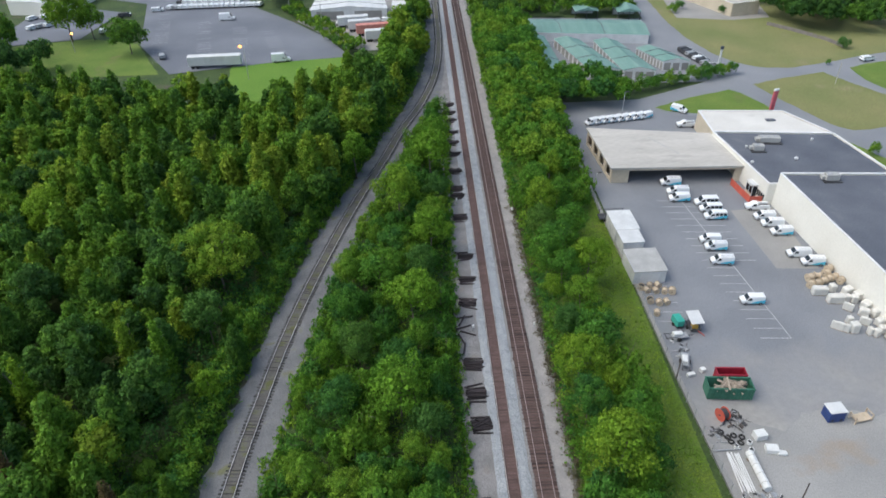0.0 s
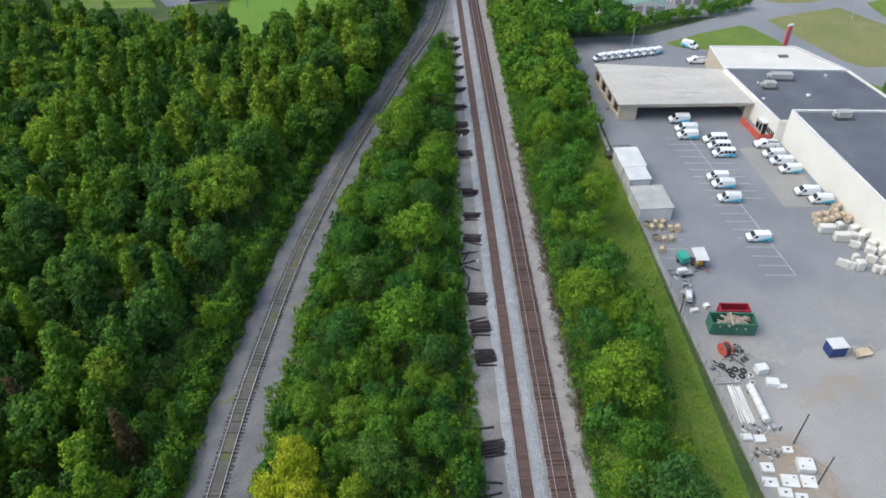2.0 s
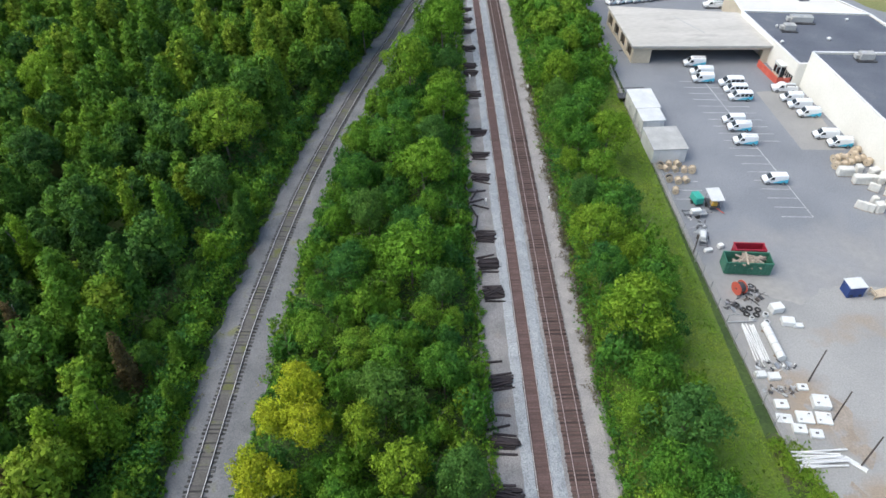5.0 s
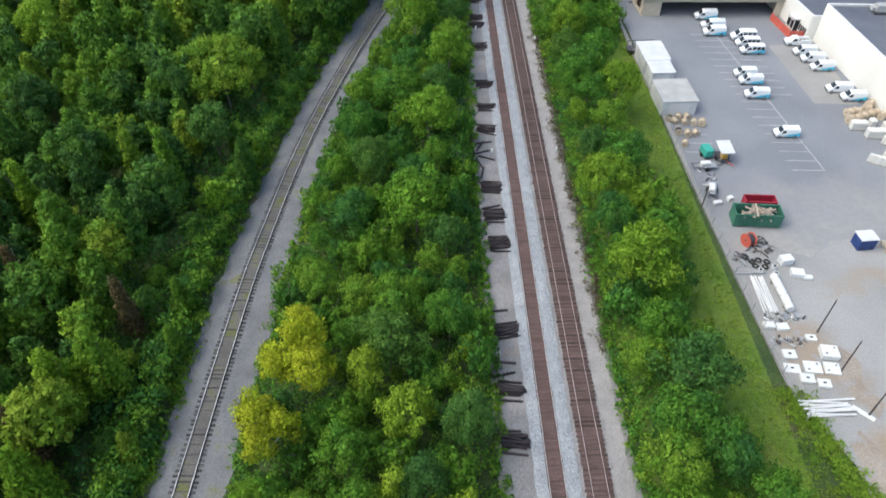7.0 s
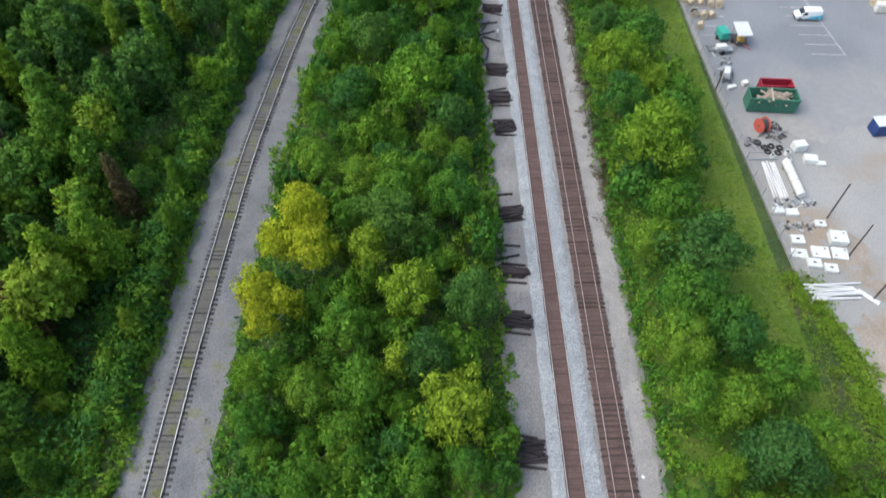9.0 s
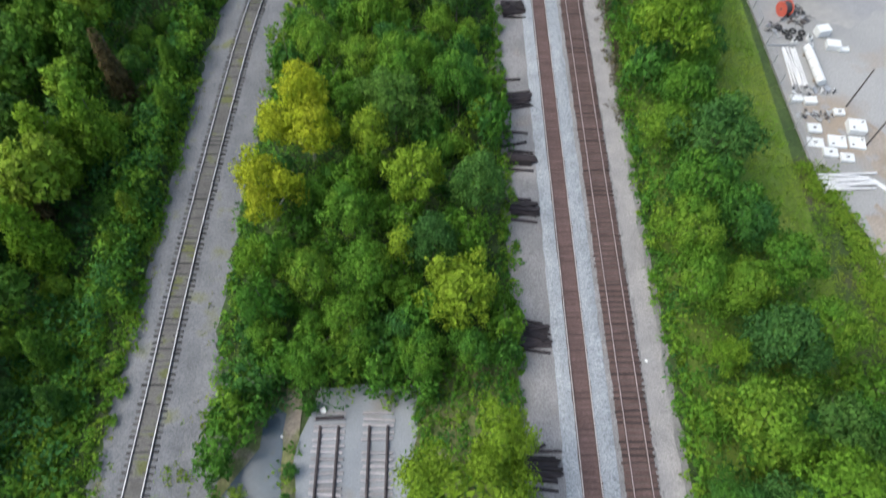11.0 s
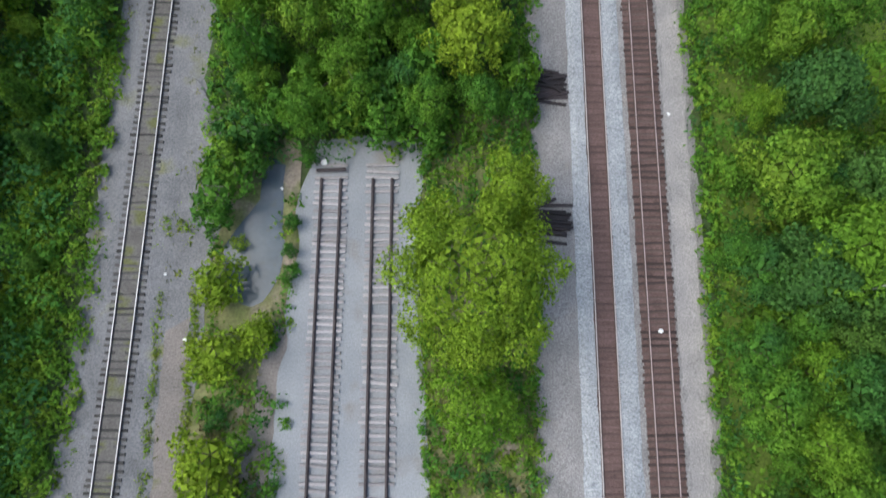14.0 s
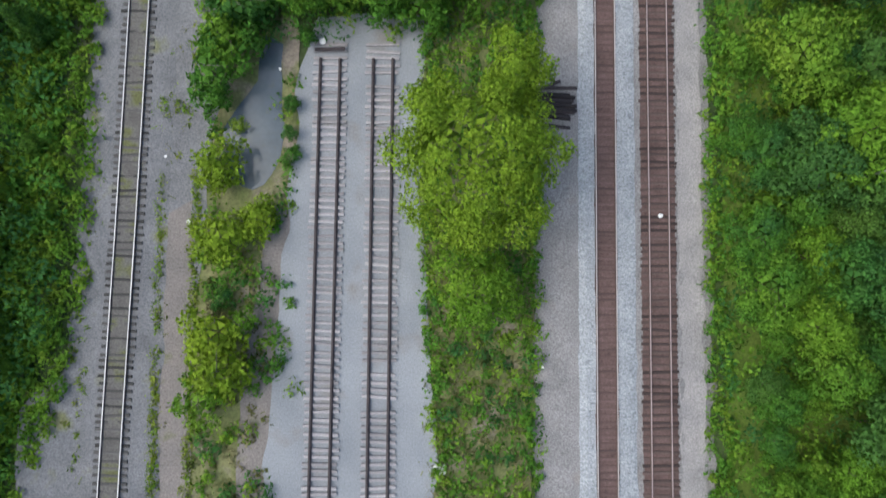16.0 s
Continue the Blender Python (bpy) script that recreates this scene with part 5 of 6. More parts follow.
unit = "white self-storage unit with a green gabled roof"
for back, front in ((((22.4, 217), (29.6, 216.5)), ((22.4, 184), (30.6, 184))), (((32.6, 213.5), (39.8, 212.5)), ((38.2, 186.5), (46.6, 186.0))), (((44.6, 211.2), (51.4, 210.0)), ((47.4, 185.6), (56.2, 184.6))), (((55.8, 203.5), (62.6, 202.6)), ((60.4, 191.4), (68.0, 191.0)))):
    gabled("storage_unit", unit, back, front, YARD, 0.6, 1.0, M["green_roof"], M["white_metal"], "storage units", 9)
gabled("storage_unit", "long white self-storage row with a green gabled roof", ((22.2, 234), (22.2, 220)), ((64.2, 229.5), (62.6, 214.0)), YARD, 0.8, 1.2, M["green_roof"], M["white_metal"], "storage units", 14)
for x, y in ((48.5, 243.0), (62.8, 241.0)):
    root = thing("open_shelter", "small open shelter with a green gabled roof", "shelter", "shelters", pose(x, y, YARD))
    bm = bmesh.new()
    v = [bm.verts.new(p) for p in ((-4.2, -3, 3.0), (0, -3, 4.2), (4.2, -3, 3.0), (-4.2, 5, 3.0), (0, 5, 4.2), (4.2, 5, 3.0))]
    for f in ((0, 1, 4, 3), (1, 2, 5, 4), (0, 2, 1), (3, 4, 5), (0, 3, 5, 2)):
        bm.faces.new([v[i] for i in f])
    part("roof", bm, M["green_roof"], root)
    for sx in (-3.8, 0, 3.8):
        for sy in (-2.6, 4.6):
            part("post", box((sx, sy, 1.5), (0.2, 0.2, 3.0)), M["dark_steel"], root)
    part("back_panel", box((0, 4.7, 1.5), (8.0, 0.1, 3.0)), M["white_metal"], root)

workshop = gabled("workshop", "white metal workshop with a pale gabled roof", ((-46.5, 262), (-22.5, 262)), ((-47.0, 246.5), (-20.5, 246.5)), YARD, 1.6, 1.2, M["white_metal"], M["white_metal"], "", 6)
part("annex", box((-14.5, 254, -0.5), (9, 9, 3.0), 0, 0.05), M["white_metal"], workshop)
flat_roofed("far_building", "long pale brick building with a flat roof", [(98.8, 239.7), (109.6, 242.6), (100.5, 275), (86, 272)], YARD, 2.6, M["beige_wall"], M["concrete_roof"], 0.2)
flat_roofed("far_building", "low pale building beside the parking lot", [(-158, 262), (-138, 258), (-132, 290), (-156, 296)], YARD, 3.0, M["white_wall"], M["white_metal"], 0.2)


# ---- vehicles ----
def lathe_profile(points, half, bevel=0.05):
    """A body from its side outline (x along, z up), as wide as 2 * half, drawn in at the top."""
    bm = bmesh.new()
    top = max(p[1] for p in points)
    rows = []
    for sgn in (-1, 1):
        rows.append([bm.verts.new((x, sgn * (half - 0.16 * max(0, (z - 0.95) / max(0.1, top - 0.95))), z)) for x, z in points])
    k = len(points)
    bm.faces.new(rows[0])
    bm.faces.new(rows[1][::-1])
    for i in range(k):
        bm.faces.new((rows[0][i], rows[1][i], rows[1][(i + 1) % k], rows[0][(i + 1) % k]))
    bmesh.ops.recalc_face_normals(bm, faces=bm.faces)
    bmesh.ops.bevel(bm, geom=bm.edges[:], offset=bevel, segments=2, affect="EDGES")
    return bm


def quad(pts, thick=0.015):
    bm = bmesh.new()
    f = bm.faces.new([bm.verts.new(p) for p in pts])
    r = bmesh.ops.extrude_face_region(bm, geom=[f])
    n = f.normal
    bm.normal_update()
    for v in r["geom"]:
        if isinstance(v, bmesh.types.BMVert):
            v.co += f.normal * thick
    bmesh.ops.recalc_face_normals(bm, faces=bm.faces)
    return bm


def make_van(label, length, height, livery, rack, windows, paint="van_white", bed=False):
    """A van that points along +x, its base in the middle."""
    h, a = length / 2, 0.9
    root = thing("van" if not bed else "pickup_truck", label, "van" if not bed else "truck", "parked vans")
    if bed:
        side = [(-h, 0.35), (-h, 0.95), (h * 0.02, 0.95), (h * 0.06, 1.7), (h * 0.42, 1.7), (h * 0.62, 1.1), (h * 0.95, 1.0), (h, 0.75), (h, 0.35)]
    else:
        side = [(-h, 0.35), (-h * 1.0, 1.0), (-h * 0.96, height), (h * 0.18, height), (h * 0.38, height - 0.1), (h * 0.66, 1.12), (h * 0.95, 0.92), (h, 0.7), (h, 0.35)]
    part("body", lathe_profile(side, a), M[paint], root)
    if not bed:
        w = a - 0.03
        part("windscreen", quad([(h * 0.66, -w + 0.12, 1.14), (h * 0.66, w - 0.12, 1.14), (h * 0.42, w - 0.2, height - 0.12), (h * 0.42, -w + 0.2, height - 0.12)], 0.02), M["glass"], root)
        part("bonnet_crease", box((h * 0.8, 0, 1.03), (0.5, 1.3, 0.02), 0, 0, 0, 15), M["van_white"], root)
    for sg in (-1, 1):
        top = (0.12 if not bed else 0.1)
        part("side_window", quad([(h * 0.18, sg * (a + 0.005), 1.12), (h * 0.58, sg * (a + 0.005), 1.12), (h * 0.4, sg * (a - top), min(height, 1.75) - 0.15), (h * 0.2, sg * (a - top), min(height, 1.75) - 0.15)], 0.02), M["glass"], root)
        if windows:
            for k in range(3):
                x0 = h * (0.1 - 0.36 * k)
                part("side_window", quad([(x0, sg * (a + 0.005), 1.15), (x0 - h * 0.3, sg * (a + 0.005), 1.15), (x0 - h * 0.3, sg * (a - 0.1), height - 0.25), (x0, sg * (a - 0.1), height - 0.25)], 0.02), M["glass"], root)
        if livery:
            part("livery_panel", quad([(-h * 0.985, sg * (a + 0.006), 0.42), (h * 0.3, sg * (a + 0.006), 0.42), (-h * 0.15, sg * (a + 0.006), 0.86), (-h * 0.6, sg * (a + 0.002), 1.05), (-h * 0.985, sg * (a - 0.03), 1.25)], 0.012), M["van_cyan"], root, "cyan swoosh of the company livery")
        part("headlight", box((h * 0.97, sg * 0.66, 0.78), (0.12, 0.32, 0.18), 0, 0.03), M["steel"], root)
        part("mirror", box((h * 0.52, sg * (a + 0.1), 1.2), (0.14, 0.2, 0.22), 0, 0.03), M["black"], root)
        for x in (-h * 0.62, h * 0.64):
            wheel = part("wheel", rod((x, sg * (a - 0.2), 0.33), (x, sg * (a + 0.02), 0.33), 0.33, n=16), M["tyre"], root)
            part("rim", rod((x, sg * (a + 0.01), 0.33), (x, sg * (a + 0.035), 0.33), 0.18, n=10), M["steel"], wheel)
    part("bumper", box((h - 0.02, 0, 0.48), (0.16, 1.7, 0.22), 0, 0.04), M["black"], root)
    part("bumper", box((-h + 0.02, 0, 0.48), (0.14, 1.7, 0.22), 0, 0.04), M["black"], root)
    if not bed:
        part("rear_window", box((-h * 0.985, 0, height - 0.45), (0.03, 1.2, 0.45), 0, 0, 0, 4), M["glass"], root)
    else:
        part("load_bed", box((-h * 0.5, 0, 0.97), (h * 0.9, 1.5, 0.04)), M["dark_steel"], root)
        for sg in (-1, 1):
            part("tool_box", box((-h * 0.5, sg * 0.72, 1.15), (h * 0.85, 0.35, 0.4), 0, 0.03), M["van_white"], root)
    if rack:
        for sg in (-0.45, 0.45):
            part("roof_rail", box((-h * 0.35, sg, height + 0.12), (length * 0.62, 0.05, 0.05)), M["steel"], root)
        for k in range(5):
            part("ladder_rung", box((-h * 0.9 + k * length * 0.13, 0.1, height + 0.16), (0.05, 0.9, 0.04)), M["white_metal"], root)
    return root


VAN = Nursery([make_van("small white delivery van with cyan livery parked in the yard", 4.35, 1.85, True, False, False)])
RACKVAN = Nursery([make_van("white delivery van with cyan livery and a roof rack", 4.5, 1.95, True, True, False)])
BUS = Nursery([make_van("white passenger van with dark side windows and cyan livery", 4.9, 2.0, True, False, True)])
WHITE = Nursery([make_van("plain white work van with a ladder rack", 4.7, 1.9, False, True, False)])
PICKUP = Nursery([make_van("white utility pickup with side tool boxes", 5.0, 1.9, False, False, False, bed=True)])
for nur, x, y in ((RACKVAN, 42.4, 126.0), (WHITE, 42.7, 122.1), (VAN, 42.2, 119.5), (VAN, 43.2, 104.6), (RACKVAN, 43.4, 102.2), (RACKVAN, 43.0, 97.9), (VAN, 43.9, 86.8), (BUS, 47.1, 117.7), (BUS, 47.1, 115.2), (BUS, 47.1, 112.5),
                  (PICKUP, 56.6, 115.4), (RACKVAN, 56.5, 111.8), (WHITE, 57.0, 109.3), (RACKVAN, 57.5, 106.4), (WHITE, 57.5, 99.3), (RACKVAN, 58.8, 96.7)):
    nur.plant(0, x, y, YARD + 0.05, 176 + rng.uniform(-2, 2), 0.93)
for k in range(8):
    VAN.plant(0, 32.4 + 2.0 * k, 156.6 + 0.4 * k, YARD + 0.03, 205 + rng.uniform(-3, 3), 0.92)
VAN.plant(0, 56.0, 162.6, YARD + 0.05, 320, 1.0)
PICKUP.plant(0, 55.0, 153.8, YARD + 0.05, 178, 1.0)
BOXVAN = Nursery([make_van("plain white box van parked alone", 5.4, 2.5, False, False, False)])
BOXVAN.plant(0, -51.6, 206.4, YARD + 0.03, 12, 1.05)
BOXVAN.plant(0, -77.0, 249.5, YARD + 0.03, 5, 0.95)
CAR = Nursery([make_van("light-coloured car parked on the lot", 4.4, 1.5, False, False, True), make_van("dark car parked on the lot", 4.4, 1.5, False, False, True, "dark_steel"), make_van("grey car parked on the lot", 4.4, 1.5, False, False, True, "steel")])
for k in range(18):
    CAR.plant(0 if rng.random() < 0.75 else rng.randrange(3), -101 + 1.9 * k, 265.0 + 0.1 * k, YARD + 0.03, 80 + rng.uniform(-4, 4), 1.0)
    if k < 12:
        CAR.plant(0 if rng.random() < 0.8 else rng.randrange(3), -99 + 2.0 * k, 271.5, YARD + 0.03, 80 + rng.uniform(-4, 4), 1.0)
for x, y, k, t in ((-147.1, 255, 0, 60), (-142.2, 244, 0, 60), (-140, 246, 2, 60), (-137.6, 247, 0, 60), (-142.9, 256.5, 0, 60), (-116.5, 238.7, 0, 100), (-115, 256.4, 1, 20), (-88.9, 212, 2, 110), (-105, 262, 0, 10),
                   (-36.0, 240.8, 0, 175), (-28.0, 242.5, 0, 175), (-21.5, 243.5, 0, 175), (-16.5, 228.0, 0, 100), (-11.5, 262, 0, 60)):
    CAR.plant(k, x, y, YARD + 0.04, t, 1.0)
for k in range(8):
    CAR.plant(rng.choice((0, 1, 1, 2)), 71.8 + 0.45 * k, 206.5 - 1.95 * k, YARD + 0.04, 20 + rng.uniform(-4, 4), 0.95)
CAR.plant(0, 122.5, 194.8, YARD + 0.05, 15, 1.0)


def make_trailer(label, x, y, turn, length, mat, wheels=True):
    root = thing("trailer", label, "trailer", "trailers", pose(x, y, YARD + 0.03, 0, 0, turn))
    part("box_body", box((0, 0, 2.25), (length, 2.5, 2.7), 0, 0.06), mat, root)
    part("chassis", box((0, 0, 0.8), (length * 0.95, 1.2, 0.2)), M["dark_steel"], root)
    for k in range(int(length / 1.3)):
        for sg in (-1, 1):
            part("side_rib", box((-length / 2 + 0.7 + 1.3 * k, sg * 1.262, 2.25), (0.06, 0.03, 2.5)), mat, root)
    for x0 in (-length * 0.42, -length * 0.33):
        for sg in (-1, 1):
            part("wheel", rod((x0, sg * 0.9, 0.48), (x0, sg * 1.2, 0.48), 0.48, n=14), M["tyre"], root)
    part("landing_leg", box((length * 0.3, 0, 0.4), (0.12, 1.6, 0.8)), M["dark_steel"], root)
    return root


make_trailer("long white freight trailer parked on the lot edge", -70.5, 203.2, 3, 15.5, M["white_metal"])
for x, y, m, lab in ((-32.0, 239.0, "white_metal", "white freight trailer behind the workshop"), (-28.0, 234.6, "white_metal", "white freight trailer in a row"), (-24.5, 230.0, "trailer_red", "faded red and white freight trailer"), (-21.8, 224.0, "white_metal", "white freight trailer at the row's end")):
    make_trailer(lab, x, y, 10, 10.5 if m != "trailer_red" else 11.5, M[m])


# ---- far and single plants ----
far = Foliage(61)


def far_trees(spots, h, r, seed, tint=(0.1, 0.8)):
    q = random.Random(seed)
    for x, y in spots:
        s, tn = q.uniform(0.75, 1.2), q.uniform(*tint)
        far.broad((x, y, YARD), h * s, r * s, 7, 0.75, tn, 2, 0.25)


far_trees(strip_spots(lambda y: 112, lambda y: 150, 222, 262, 6.0, 62), 10, 4.2, 62, (0, 0.5))
far_trees(strip_spots(lambda y: 22, lambda y: 66, 246, 300, 5.0, 63), 5.5, 3.0, 63)
far_trees(strip_spots(lambda y: 10.5, lambda y: 19, 224, 300, 4.2, 64), 8, 3.2, 64)
far_trees(strip_spots(lambda y: -150, lambda y: -118, 196, 203, 5.5, 65), 9, 4.0, 65, (0, 0.5))
for x, y, h, r, sd in ((-123.0, 229.4, 17.0, 6.6, 580), (-116.6, 231.0, 13.0, 4.6, 581), (-99.6, 216.4, 11.0, 6.0, 582), (-137.0, 212.5, 15.0, 7.0, 583), (-143.0, 222.0, 12.0, 5.0, 584)):
    t = make_tree("tree", "large dark green tree on the far lawn", "round", 9, 0.62, M["leaf_wood"], M["bark"], h, r, sd, "lawn trees", 3, 5, 0.14)
    t.matrix_basis = pose(x, y, YARD)
far_trees([(float(np.interp(s, [0, 1], [-59, -33])) + o, float(np.interp(s, [0, 1], [257, 212])) + o) for s in np.linspace(0, 1, 15) for o in (1.5, 4.5)], 2.6, 2.2, 67, (0.3, 0.9))
far_trees(strip_spots(lambda y: -66, lambda y: -58, 262, 300, 5, 68), 8, 4, 68, (0, 0.5))
far_trees(strip_spots(lambda y: -13, lambda y: -7.5, 196, 300, 3.6, 69), 6.5, 2.4, 69, (0.6, 1.1))
tagged(far.make("far_woodland", M["leaf_mass"]), "distant green trees and hedges", "woods", kind="stuff")
for k in range(13):
    s = k / 12
    BUSH.plant(rng.randrange(99), 48 + 31 * s + rng.uniform(-0.5, 0.5), 175.5 + 12.0 * s + rng.uniform(-0.6, 0.6), YARD, rng.uniform(0, 360), rng.uniform(0.9, 1.5))
for x, y, s in ((92.0, 136.6, 0.8), (80.5, 246, 1.1), (84, 250, 1.0), (97, 243, 0.8), (121, 206, 1.2), (109.5, 192.2, 0.45), (124, 177, 0.8)):
    BUSH.plant(rng.randrange(99), x, y, YARD, rng.uniform(0, 360), s)

# ---- stacks of old ties beside the main line ----
ties = []
for k in range(4):
    bm = box((0, 0, 0.09), (2.6, 0.22, 0.18), 0, 0.012)
    q = random.Random(k)
    for v in bm.verts:
        v.co += Vector((q.uniform(-0.03, 0.03), q.uniform(-0.012, 0.012), q.uniform(-0.006, 0.006)))
    me = bpy.data.meshes.new("tie")
    bm.to_mesh(me)
    bm.free()
    me.materials.append(M["tie_black"])
    ties.append(me)


def tie_stack(x, y, z, count, messy, seed):
    q = random.Random(seed)
    root = thing("tie_stack", "stack of black discarded railway ties on the ballast", "tie stack", "tie stacks", pose(x, y, z, 0, 0, q.uniform(-8, 8)))
    layer, done, wide = 0, 0, max(4, round(count / 2.2))
    while done < count:
        n = min(count - done, wide - layer)
        if n < 1:
            break
        for j in range(n):
            ob = new("tie", ties[q.randrange(4)])
            ob.parent = root
            ob.matrix_basis = pose(q.gauss(0, 0.16), (j - (n - 1) / 2) * 0.25 + q.gauss(0, 0.03), layer * 0.185, 0, q.gauss(0, 1.2), q.gauss(0, 3 + 9 * messy * layer))
        done += n
        layer += 1
    for j in range(2):
        ob = new("tie", ties[q.randrange(4)])
        ob.parent = root
        ob.matrix_basis = pose(q.gauss(-0.1, 0.3), (wide / 2) * 0.25 * (1 if j else -1) + (0.5 if j else -0.5) * q.uniform(0.4, 1.2), 0, 0, 0, q.gauss(0, 9))


for k, (x, y, c) in enumerate(((-3.9, 8.4, 14), (-3.9, 19.9, 15), (-3.8, 33.4, 12), (-3.7, 39.4, 10), (-3.5, 47.5, 10), (-3.2, 61.7, 14), (-3.5, 67.3, 13), (-3.5, 73.0, 12), (-3.3, 87.0, 10), (-3.0, 93.2, 8), (-2.9, 100.0, 8), (-3.0, 112.8, 10), (-3.0, 121.0, 9), (-3.3, 124.0, 9), (-3.0, 131.4, 8), (-2.8, 139.3, 8), (-2.8, 145.0, 8), (-2.7, 150.4, 8), (-2.7, 157.3, 8), (-2.7, 161.7, 8), (-2.8, 166.7, 8))):
    tie_stack(x + 0.15, y, -0.36, c + 4, q if (q := (k % 3) * 0.5) else 0, 700 + k)
for k, (x, y, t) in enumerate(((-4.3, 81.2, 20), (-3.6, 79.8, -25), (-4.4, 82.8, 65), (-3.9, 83.6, 8), (-4.7, 78.6, 110), (-4.6, 9.9, 22), (-4.1, 41.4, 12), (-4.2, 50.4, 5), (-3.9, 43.0, -6), (-4.4, 76.4, 80), (-4.9, 64.5, 60))):
    ob = thing("loose_tie", "single discarded black railway tie", "railway tie", "loose ties", pose(x, y, -0.37, 0, 0, t))
    o = new("timber", ties[k % 4])
    o.parent = ob
for x, y, z in ((6.7, 80.5, 0.0), (7.3, 114.2, 0.0), (-2.8, 80.4, 0.0), (-3.3, 118.3, 0.0)):
    root = thing("marker_post", "short white trackside marker post", "post", "marker posts", pose(x, y, BED - 0.1))
    part("post", rod((0, 0, 0), (0, 0, 1.1), 0.06), M["steel"], root)
    part("head", box((0, 0, 1.15), (0.3, 0.22, 0.55), 0, 0.04), M["litter"], root)
for x, y, s, z in ((4.15, 0.0, 0.3, -0.17), (-31.7, -0.7, 0.28, BED + 0.03), (-33.6, 4.3, 0.2, BED + 0.06), (-39.7, 9.9, 0.2, BED), (-4.8, -11.5, 0.2, -0.38), (-21.7, 13.3, 0.45, -0.15), (6.0, 17.6, 0.3, -0.4), (-39.4, 12.5, 0.15, BED), (-25.0, 11.2, 0.2, BED + 0.06)):
    root = thing("litter_bag", "crumpled scrap of white plastic litter", "litter", "litter", pose(x, y, z + s * 0.15, 0, 0, x * 40))
    bm = bmesh.new()
    bmesh.ops.create_icosphere(bm, subdivisions=2, radius=s * 0.6)
    for v in bm.verts:
        v.co *= 1 + 0.5 * noise.noise(v.co * 7 + Vector((x, y, 0)))
        v.co.z *= 0.4
    part("bag", bm, M["litter"], root)
board = thing("board", "pale square board lying at the gravel's edge", "board", at=pose(-12.45, -19.1, BED + 0.15, 0, 0, 8))
part("panel", box((0, 0, 0.03), (0.9, 0.8, 0.06), 0, 0.01), M["slab"], board)
stop = thing("wheel_stop", "dark timber across the end of the storage track", "buffer stop", at=pose(-21.1, 12.6, 0.02, 0, 0, 2))
part("timber", box((0, 0, 0.12), (2.3, 0.24, 0.22), 0, 0.02), M["tie_black"], stop)

# ---- yard lines and fence ----
def stripe(a, b, w=0.12, z=YARD + 0.058, parent=None):
    n = math.hypot(b[0] - a[0], b[1] - a[1])
    return part("stripe", box(((a[0] + b[0]) / 2, (a[1] + b[1]) / 2, z), (n, w, 0.004), math.degrees(math.atan2(b[1] - a[1], b[0] - a[0]))), M["paint"], parent)


bays = thing("bay_markings", "worn white parking bay lines", "road marking", kind="structure")
stripe((46.6, 77.9), (42.3, 122.8), 0.14, parent=bays)
for k in range(19):
    y = 77.9 + 2.3 * k
    x = float(np.interp(y, [77.9, 122.8], [46.6, 42.3]))
    stripe((x, y), (x - 4.75, y + 0.28), parent=bays)
    if y > 97:
        stripe((x, y), (x + 4.75, y - 0.28), parent=bays)
for k, (y) in enumerate((82.9, 85.2, 87.6, 89.9)):
    stripe((27.2, y), (31.8, y - 0.3), parent=bays)
lot = thing("bay_markings", "faded white lines on the parking lot", "road marking", kind="structure")
for k in range(26):
    for row, (x0, y0, dx, dy) in enumerate(((-92, 208, 0.9, 2.0), (-78, 209, 0.8, 2.0), (-66, 208, 0.75, 2.0), (-54, 209, 0.5, 1.7))):
        if k * (1.0 + 0.3 * row) < 26 and rng.random() < 0.8:
            x, y = x0 - 0.45 * k + (0 if row < 3 else -0.2 * k), y0 + 2.0 * k
            if y < 262:
                stripe((x, y), (x + 4.4, y + 0.9), 0.13, YARD + 0.045, parent=lot)

fence = thing("chain_fence", "galvanised chain-link fence along the yard edge", "fence")
fl = [(27.4, 36), (26.9, 45), (26.5, 55), (26.0, 72.7), (25.7, 93), (25.1, 115), (24.8, 151)]
line = smooth_line(fl, 3.0)
for x, y in line:
    part("post", rod((x, y, YARD - 0.3), (x, y, YARD + 1.9), 0.04, n=6), M["steel"], fence)
right = sides(line)
for z in (0.08, 0.5, 0.95, 1.4, 1.85):
    ribbon("wire", line, [(-0.012, YARD + z), (0, YARD + z + 0.024), (0.012, YARD + z)], M["steel"], parent=fence, closed=True)
tagged(ribbon("kerb", smooth_line(fl, 1.5), [(0.15, YARD - 0.1), (0.15, YARD + 0.13), (0.75, YARD + 0.13), (0.75, YARD - 0.1)], M["patch"]), "grey concrete kerb along the fence", "kerb", kind="structure")


# ---- lamps and poles ----
def street_lamp(x, y, h, arm, label, lit=True, z=YARD):
    root = thing("street_lamp", label, "street lamp", "street lamps", pose(x, y, z))
    part("pole", rod((0, 0, -0.3), (0, 0, h), 0.11, 0.07), M["steel"], root)
    part("arm", rod((0, 0, h - 0.1), (arm, 0, h + 0.1), 0.04), M["steel"], root)
    part("lamp_head", box((arm, 0, h + 0.12), (0.8, 0.34, 0.2), 0, 0.05), M["dark_steel"], root)
    if lit:
        bm = bmesh.new()
        bmesh.ops.create_icosphere(bm, subdivisions=2, radius=0.36)
        part("bulb", bm, M["lamp"], root).matrix_basis = pose(arm, -0.1, h - 0.05)


